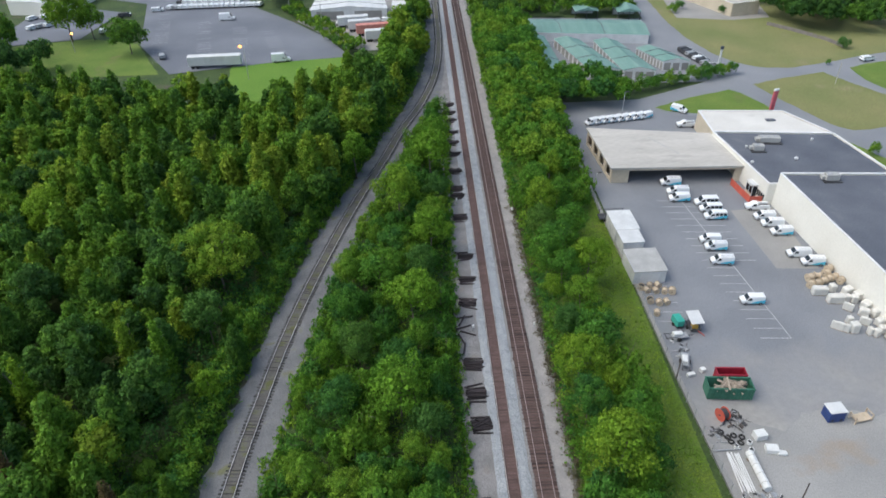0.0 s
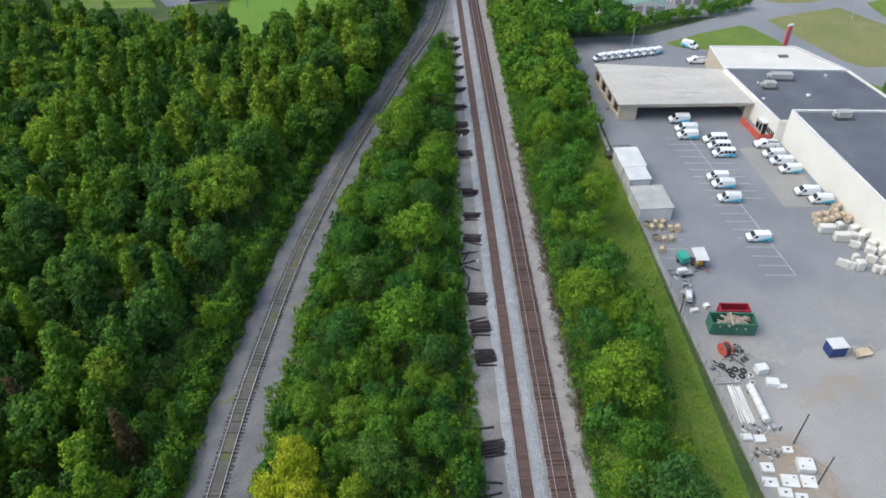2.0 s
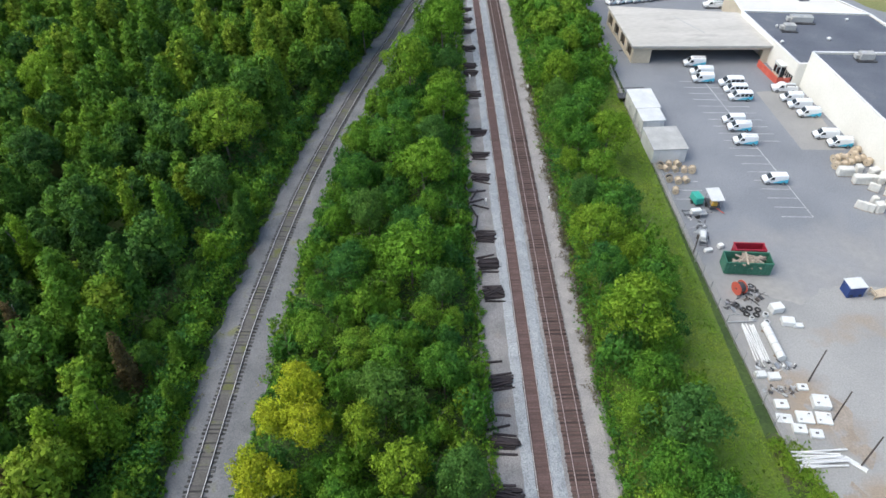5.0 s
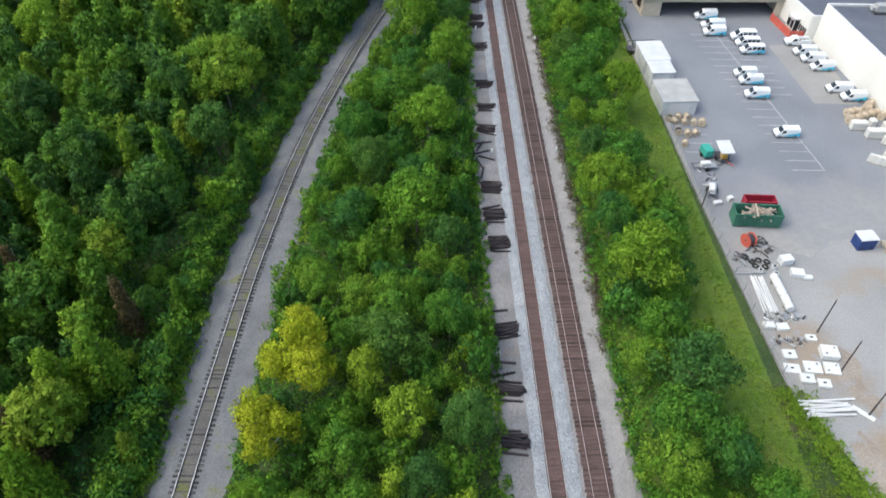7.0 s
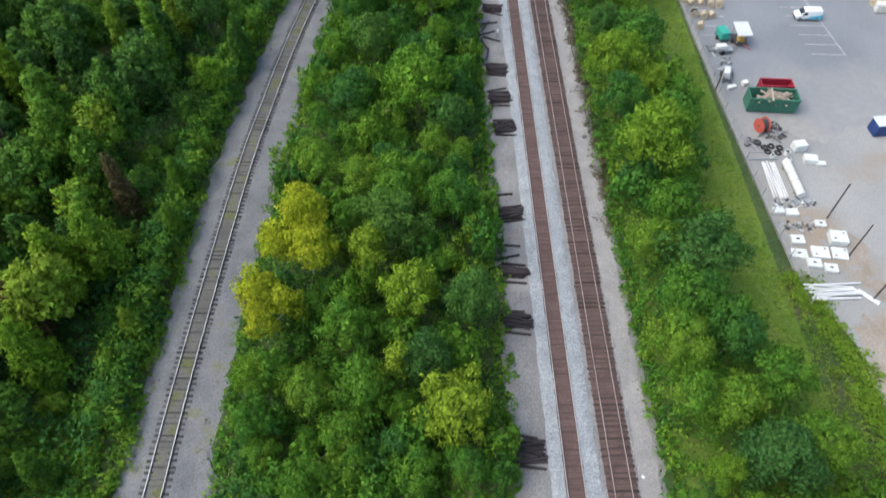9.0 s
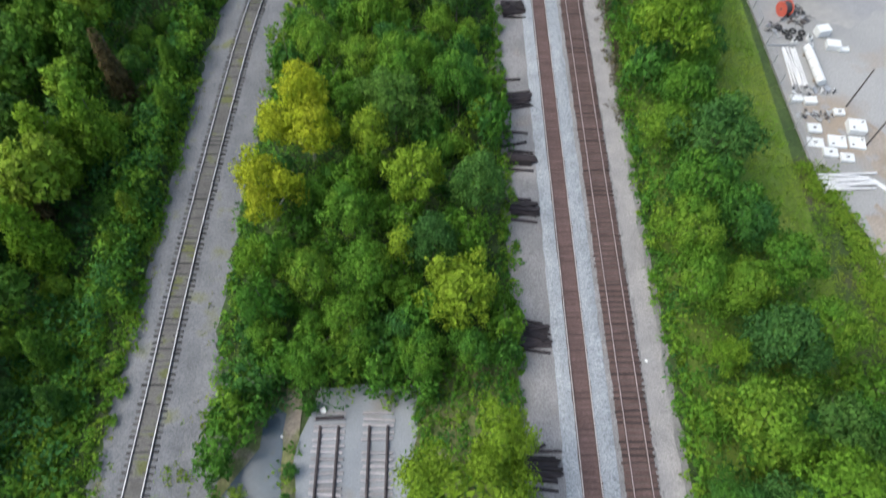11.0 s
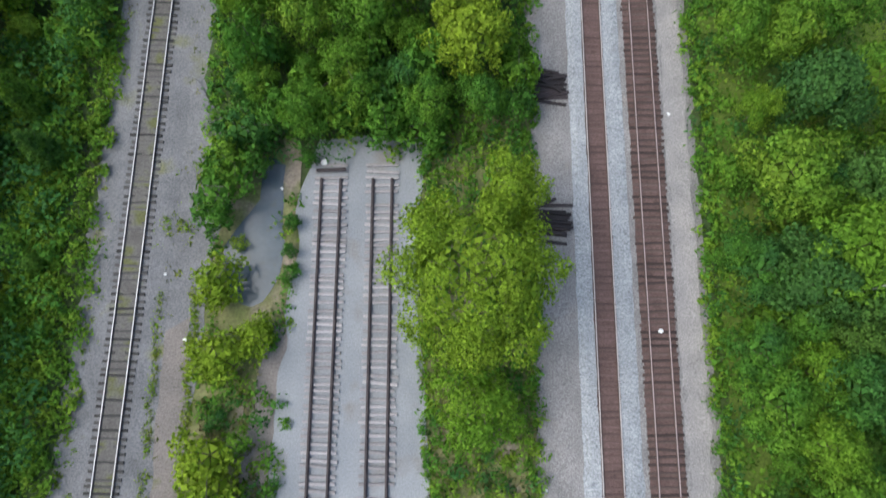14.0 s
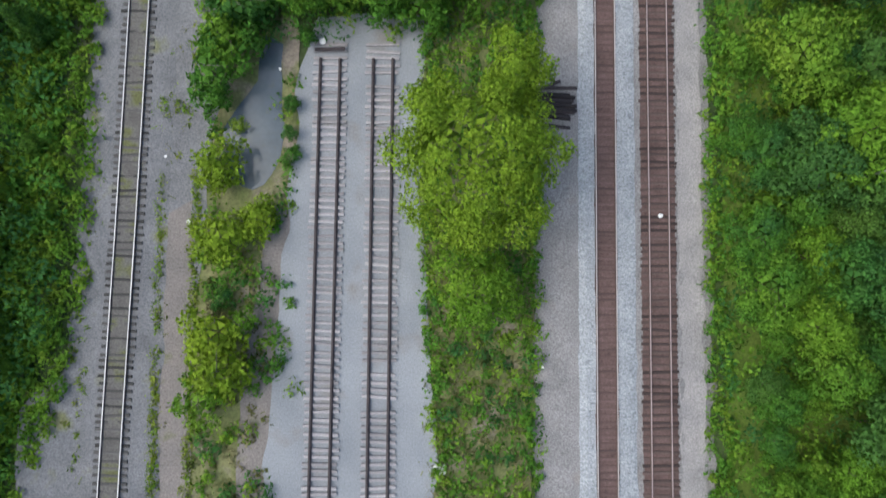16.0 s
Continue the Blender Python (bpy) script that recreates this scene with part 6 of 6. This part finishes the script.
street_lamp(-58.9, 192.8, 9.6, -0.8, "lit sodium lamp on a tall pole by the lot")
street_lamp(-118.5, 219.5, 6.0, 0.8, "lit sodium lamp beside the lawn trees")
street_lamp(23.4, 157.5, 5.6, 0.6, "lit sodium lamp at the wood's edge")
street_lamp(-68.5, 262.0, 9.5, 0.8, "lit sodium lamp on the far lot")
street_lamp(26.2, 124.8, 4.0, 0.5, "unlit yard lamp on a grey pole", False)
street_lamp(16.9, 2.3, 9.5, 0.3, "unlit lamp with a white head on a pole among the trees", False)
street_lamp(40.8, 160.5, 6.5, 0.6, "unlit yard lamp on a grey pole", False)
for x, y, h in ((33.4, 47.9, 5.7), (33.9, 42.4, 5.4), (34.4, 36.7, 5.6), (26.2, 70.5, 3.6)):
    root = thing("pole", "bare dark timber pole standing in the yard", "pole", "timber poles", pose(x, y, YARD))
    part("shaft", rod((0, 0, -0.3), (0.06, 0.03, h), 0.11, 0.08), M["pole"], root)
for x, y, h in ((-30.8, 198, 7), (-42.7, 240, 8), (-55.9, 256, 8), (104.5, 178, 6)):
    root = thing("pole", "tall pale service pole", "pole", "service poles", pose(x, y, YARD))
    part("shaft", rod((0, 0, -0.3), (0, 0, h), 0.13, 0.09), M["bark_pale"], root)
sign = thing("pylon_sign", "tall narrow red pylon sign", "sign", at=pose(79.4, 161.4, YARD, 0, 0, 20))
part("panel", box((0, 0, 2.9), (1.3, 0.45, 5.8), 0, 0.04), M["red_sign"], sign)
part("cap", box((0, 0, 5.7), (1.34, 0.5, 0.5), 0, 0.03), M["coping"], sign)
sign = thing("pylon_sign", "tall white pylon sign at the storage units", "sign", at=pose(76.7, 191.4, YARD, 0, 0, 15))
part("panel", box((0, 0, 3.2), (0.5, 0.4, 6.4), 0, 0.04), M["white_metal"], sign)
part("cap", box((0, 0, 6.2), (1.0, 0.45, 0.9), 0, 0.04), M["roof_dark"], sign)


# ---- yard clutter ----
def make_shed(name, label, x, y, sx, sy, h, roof, turn, gable=0.0):
    root = thing(name, label, "shed", "yard sheds", pose(x, y, YARD + 0.03, 0, 0, turn))
    part("body", box((0, 0, h / 2), (sx, sy, h), 0, 0.03), M["white_metal"], root)
    part("roof", box((0, 0, h + 0.06), (sx + 0.3, sy + 0.3, 0.12), 0, 0.02), roof, root)
    for k in range(int(sy / 0.6)):
        for sg in (-1, 1):
            part("side_rib", box((sg * (sx / 2 + 0.015), -sy / 2 + 0.4 + 0.6 * k, h / 2), (0.04, 0.08, h * 0.94)), M["white_metal"], root)
    part("door", box((0, -sy / 2 - 0.02, h * 0.46), (sx * 0.6, 0.05, h * 0.85)), M["coping"], root)


make_shed("shed", "white metal yard shed with a flat grey roof", 28.3, 96.0, 5.6, 6.6, 2.6, M["grey_roof"], 2)
make_shed("shipping_container", "white storage container with a white roof", 27.6, 108.6, 4.3, 6.4, 2.8, M["white_metal"], 2)
make_shed("shipping_container", "smaller white storage container", 27.7, 103.2, 3.8, 3.8, 2.7, M["white_metal"], 2)
flat = thing("flatbed_trailer", "dark flatbed trailer with a rail frame", "trailer", at=pose(26.8, 113.2, YARD + 0.03, 0, 0, 2))
part("deck", box((0, 0, 0.8), (5.2, 1.9, 0.25), 0, 0.03), M["dark_steel"], flat)
for k in range(6):
    part("stake", box((-2.3 + 0.92 * k, 0.85, 1.4), (0.08, 0.08, 1.1)), M["dark_steel"], flat)
part("rail", box((0, 0.85, 1.95), (4.8, 0.08, 0.08)), M["dark_steel"], flat)
for sx in (-1.4, 1.4):
    for sy in (-0.8, 0.8):
        part("wheel", rod((sx, sy - 0.12, 0.36), (sx, sy + 0.12, 0.36), 0.36, n=12), M["tyre"], flat)


def make_skip(label, x, y, turn, sx, sy, h, paint, full):
    root = thing("skip", label, "skip", "skips", pose(x, y, YARD + 0.04, 0, 0, turn))
    t = 0.12
    part("floor_plate", box((0, 0, 0.2), (sx - 0.3, sy - 0.2, 0.15)), M[paint], root)
    for sg in (-1, 1):
        part("side_plate", box((0, sg * (sy / 2 - t / 2), h / 2 + 0.1), (sx, t, h - 0.1), 0, 0.02), M[paint], root)
        part("end_plate", box((sg * (sx / 2 - t / 2), 0, h / 2 + 0.1), (t, sy - 0.26, h - 0.1), 0, 0.02), M[paint], root)
        part("top_rim", box((0, sg * sy / 2, h), (sx + 0.1, 0.16, 0.14), 0, 0.03), M[paint], root)
        for k in range(int(sx / 0.55)):
            part("side_rib", box((-sx / 2 + 0.35 + 0.55 * k, sg * (sy / 2 + 0.05), h / 2 + 0.05), (0.12, 0.1, h - 0.25), 0, 0.02), M[paint], root)
        part("skid", box((0, sg * sy * 0.3, 0.07), (sx * 0.96, 0.16, 0.14)), M["dark_steel"], root)
    if full:
        q = random.Random(3)
        for k in range(44):
            load = thing("scrap_plank", "broken scrap timber plank in the skip", "plank", "scrap planks", pose(x, y, YARD + 0.04, 0, 0, turn) @ pose(q.uniform(-0.4, 0.4) * (sx - 2.2), q.uniform(-0.42, 0.42) * (sy - 0.6), h * q.uniform(0.62, 1.06), q.gauss(0, 10), q.gauss(0, 8), q.gauss(10, 38)))
            part("timber", box((0, 0, 0), (q.uniform(1.2, 2.6), q.uniform(0.1, 0.4), q.uniform(0.04, 0.12)), 0, 0.01), M["wood_old"], load)


make_skip("green steel roll-off skip full of scrap timber", 32.3, 67.0, -5, 6.3, 2.3, 2.2, "green_bin", True)
make_skip("dark red open steel skip", 33.2, 69.0, -4, 4.2, 1.5, 2.45, "red_bin", False)


def make_reel(label, x, y, z, r, w, turn, drum, cable, tip=0):
    root = thing("cable_reel", label, "cable reel", "cable reels", pose(x, y, z, tip, 0, turn))
    for sg in (-1, 1):
        part("flange", rod((sg * w / 2, 0, r), (sg * (w / 2 + 0.07), 0, r), r, n=18), drum, root)
    part("cable_coil", rod((-w / 2, 0, r), (w / 2, 0, r), r * 0.78, n=16), cable, root)
    part("hub", rod((-w / 2 - 0.1, 0, r), (w / 2 + 0.1, 0, r), r * 0.16, n=10), M["dark_steel"], root)


q = random.Random(8)
for k, (x, y) in enumerate(((27.4, 90.4), (28.9, 90.2), (30.3, 90.0), (31.5, 89.8), (27.2, 87.6), (28.5, 87.0), (29.8, 87.2), (27.4, 84.5), (28.2, 91.6), (29.6, 91.6), (26.6, 91.2))):
    make_reel("wooden cable reel standing by the shed" if k not in (4, 10) else "wooden reel wound with black and white cable", x, y, YARD + 0.02, q.uniform(0.5, 0.62), 0.75, q.uniform(60, 110), M["wood"], M["wood"] if k not in (4, 10) else M["cable"])
for k, (x, y) in enumerate(((55.4, 90.2), (56.6, 90.6), (57.8, 91.0), (59.1, 91.6), (60.3, 92.0), (56.0, 92.0), (57.6, 92.6), (59.4, 93.0), (61.0, 91.0), (60.6, 94.4))):
    make_reel("large wooden cable reel beside the cream wall", x, y, YARD + 0.03, q.uniform(0.62, 0.74), 0.8, q.uniform(-20, 40), M["wood"], M["wood"])


def make_bale(label, x, y, s, turn, tilt=0.0):
    root = thing("wrapped_crate", label, "crate", "wrapped crates", pose(x, y, YARD + 0.03 + abs(tilt) * 0.006, tilt, 0, turn))
    bm = box((0, 0, s[2] / 2), s, 0, 0.14)
    bmesh.ops.subdivide_edges(bm, edges=bm.edges[:], cuts=1)
    for v in bm.verts:
        v.co += Vector((noise.noise(v.co * 2 + Vector((x, y, 0))), noise.noise(v.co * 2 + Vector((y, x, 3))), 0)) * 0.08
    part("wrapping", bm, M["wrap"], root)
    part("pallet", box((0, 0, 0.06), (s[0] * 0.96, s[1] * 0.96, 0.12)), M["wood_old"], root)


for x, y, sx, sy, sz, t in ((56.0, 88.4, 2.4, 1.2, 1.5, -4), (57.6, 86.2, 2.6, 1.2, 1.5, -4), (58.6, 89.2, 1.0, 1.2, 1.3, 5), (59.6, 86.4, 1.0, 1.1, 1.3, 0), (60.6, 86.0, 1.0, 1.1, 1.4, 0), (60.6, 88.2, 1.5, 1.2, 1.4, 20), (61.6, 86.8, 1.4, 1.2, 1.4, 20), (61.8, 84.4, 1.6, 1.4, 1.3, 30), (58.6, 84.0, 1.6, 0.35, 1.5, -40), (60.6, 82.8, 1.6, 1.1, 1.2, -35), (62.2, 82.4, 1.2, 1.1, 1.3, 10),
                            (61.8, 80.4, 1.4, 1.1, 1.2, 25), (59.4, 80.4, 1.6, 0.4, 1.5, -40), (61.2, 78.6, 1.1, 1.1, 1.2, 0), (54.6, 79.6, 1.9, 0.35, 1.5, -38), (55.3, 79.2, 1.9, 0.35, 1.5, -38), (56.9, 79.0, 1.3, 1.3, 1.7, 5), (57.2, 81.0, 0.9, 0.9, 1.3, 5), (59.0, 78.2, 0.7, 0.9, 1.4, 10), (59.9, 77.8, 0.9, 0.9, 1.4, 15), (61.6, 77.0, 1.3, 1.2, 1.2, 0)):
    make_bale("white plastic-wrapped crate on a pallet" if sy > 0.6 else "upright white wrapped panel on edge", x, y, (sx, sy, sz), t)

hut = thing("blue_bin", "dark blue steel bin with a white lid", "bin", at=pose(45.0, 62.1, YARD + 0.04, 0, 0, 4))
part("tub", box((0, 0, 0.9), (2.3, 1.8, 1.75), 0, 0.05), M["blue"], hut)
part("lid", box((0, 0, 1.87), (2.45, 1.95, 0.16), 0, 0.04), M["white_metal"], hut)
for sg in (-1, 1):
    part("fork_pocket", box((sg * 0.6, -0.93, 0.4), (0.4, 0.06, 0.25)), M["black"], hut)
frame_rack = thing("timber_rack", "empty raw timber frame rack", "rack", at=pose(48.6, 61.6, YARD + 0.04, 0, 0, 12))
for sx in (-1.3, 1.3):
    for sy in (-0.6, 0.6):
        part("upright", box((sx, sy, 0.6), (0.12, 0.12, 1.2)), M["wood"], frame_rack)
for sy in (-0.6, 0.6):
    part("beam", box((0, sy, 0.35), (2.7, 0.1, 0.14)), M["wood"], frame_rack)
for sx in (-1.3, 1.3):
    part("beam", box((sx, 0, 1.1), (0.1, 1.3, 0.12)), M["wood"], frame_rack)
part("deck", box((0.1, 0, 0.42), (2.5, 1.2, 0.05)), M["wood"], frame_rack)
dark = thing("dark_bin", "dark grey low steel bin", "bin", at=pose(53.2, 57.4, YARD + 0.04, 0, 0, 15))
part("tub", box((0, 0, 0.6), (2.0, 1.6, 1.2), 0, 0.06), M["dark_steel"], dark)
part("lid", box((0, 0, 1.24), (2.1, 1.7, 0.1), 0, 0.03), M["black"], dark)

gen = thing("generator", "teal enamelled towable generator", "generator", at=pose(29.9, 81.9, YARD + 0.03, 0, 0, 10))
part("casing", box((0, 0, 1.0), (1.3, 2.0, 1.2), 0, 0.1), M["teal"], gen)
part("base", box((0, 0, 0.35), (1.2, 2.1, 0.15)), M["dark_steel"], gen)
for sg in (-1, 1):
    part("wheel", rod((sg * 0.62, 0, 0.3), (sg * 0.8, 0, 0.3), 0.3, n=12), M["tyre"], gen)
part("drawbar", rod((0, -1.0, 0.35), (0, -2.2, 0.35), 0.05), M["dark_steel"], gen)
can = thing("canopy_trailer", "small work trailer under a white canopy", "trailer", at=pose(32.1, 81.0, YARD + 0.03, 0, 0, 2))
part("canopy", box((0, 0, 2.3), (2.1, 2.9, 0.1), 0, 0.03, 6), M["white_metal"], can)
for sx in (-0.8, 0.8):
    for sy in (-1.1, 1.1):
        part("post", box((sx, sy, 1.4), (0.07, 0.07, 1.75)), M["steel"], can)
part("bed", box((0, 0, 0.55), (1.7, 2.4, 0.2)), M["dark_steel"], can)
part("machine", box((0, -0.4, 0.95), (0.9, 1.0, 0.6), 0, 0.08), M["orange"], can)
part("drawbar", rod((0.3, -1.2, 0.5), (1.0, -2.3, 0.4), 0.06), M["red"], can)
for sg in (-1, 1):
    part("wheel", rod((sg * 0.85, 0, 0.33), (sg * 1.02, 0, 0.33), 0.33, n=12), M["tyre"], can)
for x, y, t, s, lab in ((29.2, 78.8, 5, 1.0, "low grey work trailer with a white box"), (28.4, 73.6, 75, 1.1, "grey cable-laying trailer with long arms")):
    tr = thing("work_trailer", lab, "trailer", "work trailers", pose(x, y, YARD + 0.03, 0, 0, t))
    part("deck", box((0, 0, 0.6), (2.6 * s, 1.2, 0.2), 0, 0.03), M["steel"], tr)
    part("locker", box((-0.3, 0.1, 0.95), (1.5, 0.8, 0.5), 0, 0.06), M["slab"], tr)
    for sg in (-1, 1):
        part("wheel", rod((-0.2, sg * 0.62, 0.35), (-0.2, sg * 0.8, 0.35), 0.35, n=12), M["tyre"], tr)
        part("arm", rod((1.2, sg * 0.45, 0.6), (-2.4 * s, sg * 0.5, 0.75), 0.06), M["dark_steel"], tr)
    part("cross_arm", rod((-2.2 * s, -0.7, 0.75), (-2.2 * s, 0.7, 0.75), 0.06), M["dark_steel"], tr)
    part("drawbar", rod((1.3, 0, 0.5), (2.3, 0, 0.45), 0.06), M["dark_steel"], tr)
make_reel("large red steel cable reel lying in scrap", 29.9, 62.6, YARD + 0.03, 0.95, 0.9, 20, M["red"], M["dark_steel"])


def make_tyre(x, y, z, t):
    root = thing("tyre", "discarded black tyre lying flat", "tyre", "tyres", pose(x, y, z, q.uniform(-8, 8), 0, t))
    bm = bmesh.new()
    n, m = 16, 8
    vs = [[bm.verts.new(((0.34 + 0.13 * math.cos(b)) * math.cos(a), (0.34 + 0.13 * math.cos(b)) * math.sin(a), 0.12 + 0.11 * math.sin(b))) for b in [6.2832 * j / m for j in range(m)]] for a in [6.2832 * i / n for i in range(n)]]
    for i in range(n):
        for j in range(m):
            bm.faces.new((vs[i][j], vs[(i + 1) % n][j], vs[(i + 1) % n][(j + 1) % m], vs[i][(j + 1) % m]))
    part("rubber", bm, M["tyre"], root)


for x, y in ((29.7, 58.6), (30.9, 58.4), (31.4, 59.3), (30.4, 59.6), (28.9, 60.2), (29.5, 59.4)):
    make_tyre(x, y, YARD + 0.04, q.uniform(0, 360))
for x, y, r in ((32.0, 58.3, 0.34), (30.0, 57.7, 0.3), (31.7, 57.0, 0.36)):
    root = thing("pipe_ring", "short white concrete pipe ring", "pipe", "pipe rings", pose(x, y, YARD + 0.04))
    part("ring", rod((0, 0, 0), (0, 0, 0.45), r, n=16), M["slab"], root)
    # the ring is solid: a black disc paints the dark of its hollow
    part("bore", rod((0, 0, 0.44), (0, 0, 0.46), r * 0.7, n=16), M["black"], root)
tank = thing("white_tank", "long white wrapped cylindrical bundle", "tank", at=pose(31.2, 53.7, YARD + 0.05, 0, 0, 91))
part("barrel", rod((-2.8, 0, 0.5), (2.8, 0, 0.5), 0.5, n=16), M["slab"], tank)
for k in range(4):
    part("strap", rod((-2.0 + 1.35 * k, 0, 0.5), (-1.94 + 1.35 * k, 0, 0.5), 0.515, n=16), M["grey_roof"], tank)
for sx in (-2.0, 2.0):
    part("cradle", box((sx, 0, 0.08), (0.25, 1.1, 0.22)), M["wood_old"], tank)
for k in range(7):
    root = thing("pipe", "long white plastic pipe lying on the ground", "pipe", "white pipes", pose(28.3 + 0.26 * k, 54.0 + q.uniform(-0.3, 0.3), YARD + 0.05, 0, 0, 90 + q.uniform(-3.5, 3.5)))
    part("tube", rod((-2.9, 0, 0.1), (2.9, 0, 0.1), 0.095, n=8), M["coping"], root)
beam = thing("pipe", "white pipe laid across the others' ends", "pipe", "white pipes", pose(28.6, 57.3, YARD + 0.05, 0, 0, 2))
part("tube", rod((-1.9, 0, 0.12), (1.9, 0, 0.12), 0.1, n=8), M["steel"], beam)
for k in range(11):
    root = thing("pipe", "white plastic pipe in a loose heap by the fence", "pipe", "white pipes", pose(30.6 + q.uniform(-0.7, 0.5), 36.6 + 0.2 * k + q.uniform(-0.1, 0.1), YARD + 0.05 + 0.1 * (k % 3), 0, 0, q.gauss(0, 4)))
    part("tube", rod((-2.6, 0, 0.1), (2.6, 0, 0.1), 0.1, n=8), M["coping"], root)
sheetp = thing("panel", "white panel leaning from the pipe heap", "panel", at=pose(33.9, 36.9, YARD + 0.06, 0, 0, -45))
part("panel", box((0, 0, 0.06), (2.4, 0.6, 0.1), 0, 0.02), M["slab"], sheetp)
for x, y, sx, sy, sz, t, hatch in ((28.8, 44.6, 1.5, 1.2, 0.4, -4, 1), (28.5, 42.8, 1.8, 1.3, 0.12, -8, 1), (29.6, 41.3, 1.5, 1.2, 0.4, -8, 1), (31.2, 40.6, 1.4, 1.1, 0.4, -8, 1), (30.8, 42.8, 1.9, 1.6, 0.3, -8, 2), (32.9, 42.6, 1.7, 1.6, 0.3, -10, 2), (33.3, 44.6, 1.9, 1.7, 0.8, -8, 2), (27.9, 48.8, 1.3, 0.9, 0.5, 0, 0), (29.4, 48.5, 1.4, 1.0, 0.5, 0, 0), (32.2, 46.9, 1.2, 0.9, 0.35, -5, 1), (33.7, 59.2, 1.6, 1.2, 1.0, 10, 0), (34.4, 57.0, 1.6, 1.2, 0.7, -10, 0), (35.5, 56.4, 1.2, 0.7, 0.4, -5, 0), (30.4, 71.6, 0.8, 0.7, 0.6, 20, 0), (28.4, 70.8, 1.2, 0.6, 0.5, 15, 0)):
    root = thing("utility_vault", "pale fibre utility vault box on the ground", "vault box", "vault boxes", pose(x, y, YARD + 0.045, 0, 0, t))
    part("box_body", box((0, 0, sz / 2), (sx, sy, sz), 0, 0.05), M["slab"], root)
    if hatch == 1:
        part("hatch", box((0, 0, sz + 0.01), (0.35, 0.22, 0.03)), M["dark_steel"], root)
    if hatch == 2:
        for px, py in ((-0.5, -0.4), (0.5, 0.45)):
            part("lifting_socket", box((px, py, sz + 0.01), (0.24, 0.16, 0.03)), M["dark_steel"], root)


def scrap_heap(label, x, y, rx, ry, count, seed, mats):
    q = random.Random(seed)
    for k in range(count):
        a, d = q.uniform(0, 6.28), q.uniform(0, 1) ** 0.6
        m = pose(x + rx * d * math.cos(a), y + ry * d * math.sin(a), YARD + 0.06 + 0.25 * (1 - d) * q.random(), 0, q.gauss(0, 12), q.uniform(0, 180))
        root = thing("scrap_piece", label, "scrap", "scrap pieces", m)
        n = q.uniform(0.4, 1.5)
        part("piece", rod((-n / 2, 0, 0.04), (n / 2, 0, 0.06), q.uniform(0.02, 0.07), n=6) if q.random() < 0.65 else box((0, 0, 0.06), (n * 0.6, q.uniform(0.15, 0.5), q.uniform(0.04, 0.2)), 0, 0.01), M[q.choice(mats)], root)


scrap_heap("bent piece of scrap cable and conduit", 31.4, 62.0, 1.9, 2.0, 46, 1, ("dark_steel", "cable", "steel", "pole"))
scrap_heap("dark piece of scrap beside the fence", 28.6, 59.8, 1.4, 1.3, 26, 2, ("dark_steel", "cable", "black", "steel"))
scrap_heap("grey piece of scrap metal and fittings", 30.2, 50.2, 2.6, 0.6, 44, 3, ("steel", "dark_steel", "slab", "grey_roof"))
scrap_heap("grey piece of scrap metal and fittings", 29.6, 46.6, 2.4, 0.7, 34, 4, ("steel", "dark_steel", "grey_roof", "pole"))
scrap_heap("loose scrap beside the work trailers", 28.6, 76.4, 1.4, 2.6, 22, 5, ("steel", "dark_steel", "slab"))
scrap_heap("pale scrap behind the rear building", 62.5, 155.5, 3.0, 1.4, 30, 6, ("slab", "white_metal", "steel"))
for x, y, s in ((63.6, 155.2, 1.7), (60.8, 155.8, 1.3), (65.4, 154.4, 1.5)):
    make_bale("white wrapped crate behind the rear building", x, y, (s * 1.3, s, s * 0.8), 10)
wall = thing("low_wall", "weathered low boundary wall by the trees", "wall")
for p, q2 in (((107.5, 230), (113, 223)), ((113, 223), (119.3, 213)), ((119.3, 213), (121.5, 206))):
    wall_between(p, q2, YARD, YARD + 1.1, 0.3, M["dirt"], wall, "wall_section")

# ---- stains of the yard ----
sheet("dusty_yard", [(29.0, 60), (33, 62.5), (38, 60.5), (44, 64), (52, 62), (60, 66), (80, 68), (109, 70), (109, 13), (31.6, 13), (31.2, 25.5), (31.2, 31), (29.4, 35.5), (28.4, 39), (28.2, 50)], YARD + 0.0245, M["concrete_lot"], "pale dusty gravel worn over the yard", "yard", 1.3, 0.6, 24)
sheet("dirt_patch", [(31.4, 44.5), (33.2, 46.6), (35.2, 45.8), (36.4, 43.0), (35.6, 40.6), (36.8, 38.0), (35.4, 36.0), (34.2, 38.6), (33.0, 41.6)], YARD + 0.029, M["sandy"], "sandy brown dirt trodden over the yard", "dirt", 0.5, 0.6, 21)
sheet("dirt_patch", [(31.0, 33.4), (32.6, 35.0), (33.8, 33.0), (34.0, 28.0), (32.6, 25.0), (31.0, 25.6), (31.6, 30.0)], YARD + 0.029, M["sandy"], "pale sandy dirt at the yard's edge", "dirt", 0.5, 0.6, 22)
sheet("dirt_patch", [(28.4, 49.0), (30.6, 50.2), (31.6, 47.8), (30.0, 46.0), (28.6, 46.6)], YARD + 0.029, M["sandy"], "brown dirt among the stored blocks", "dirt", 0.4, 0.6, 23)
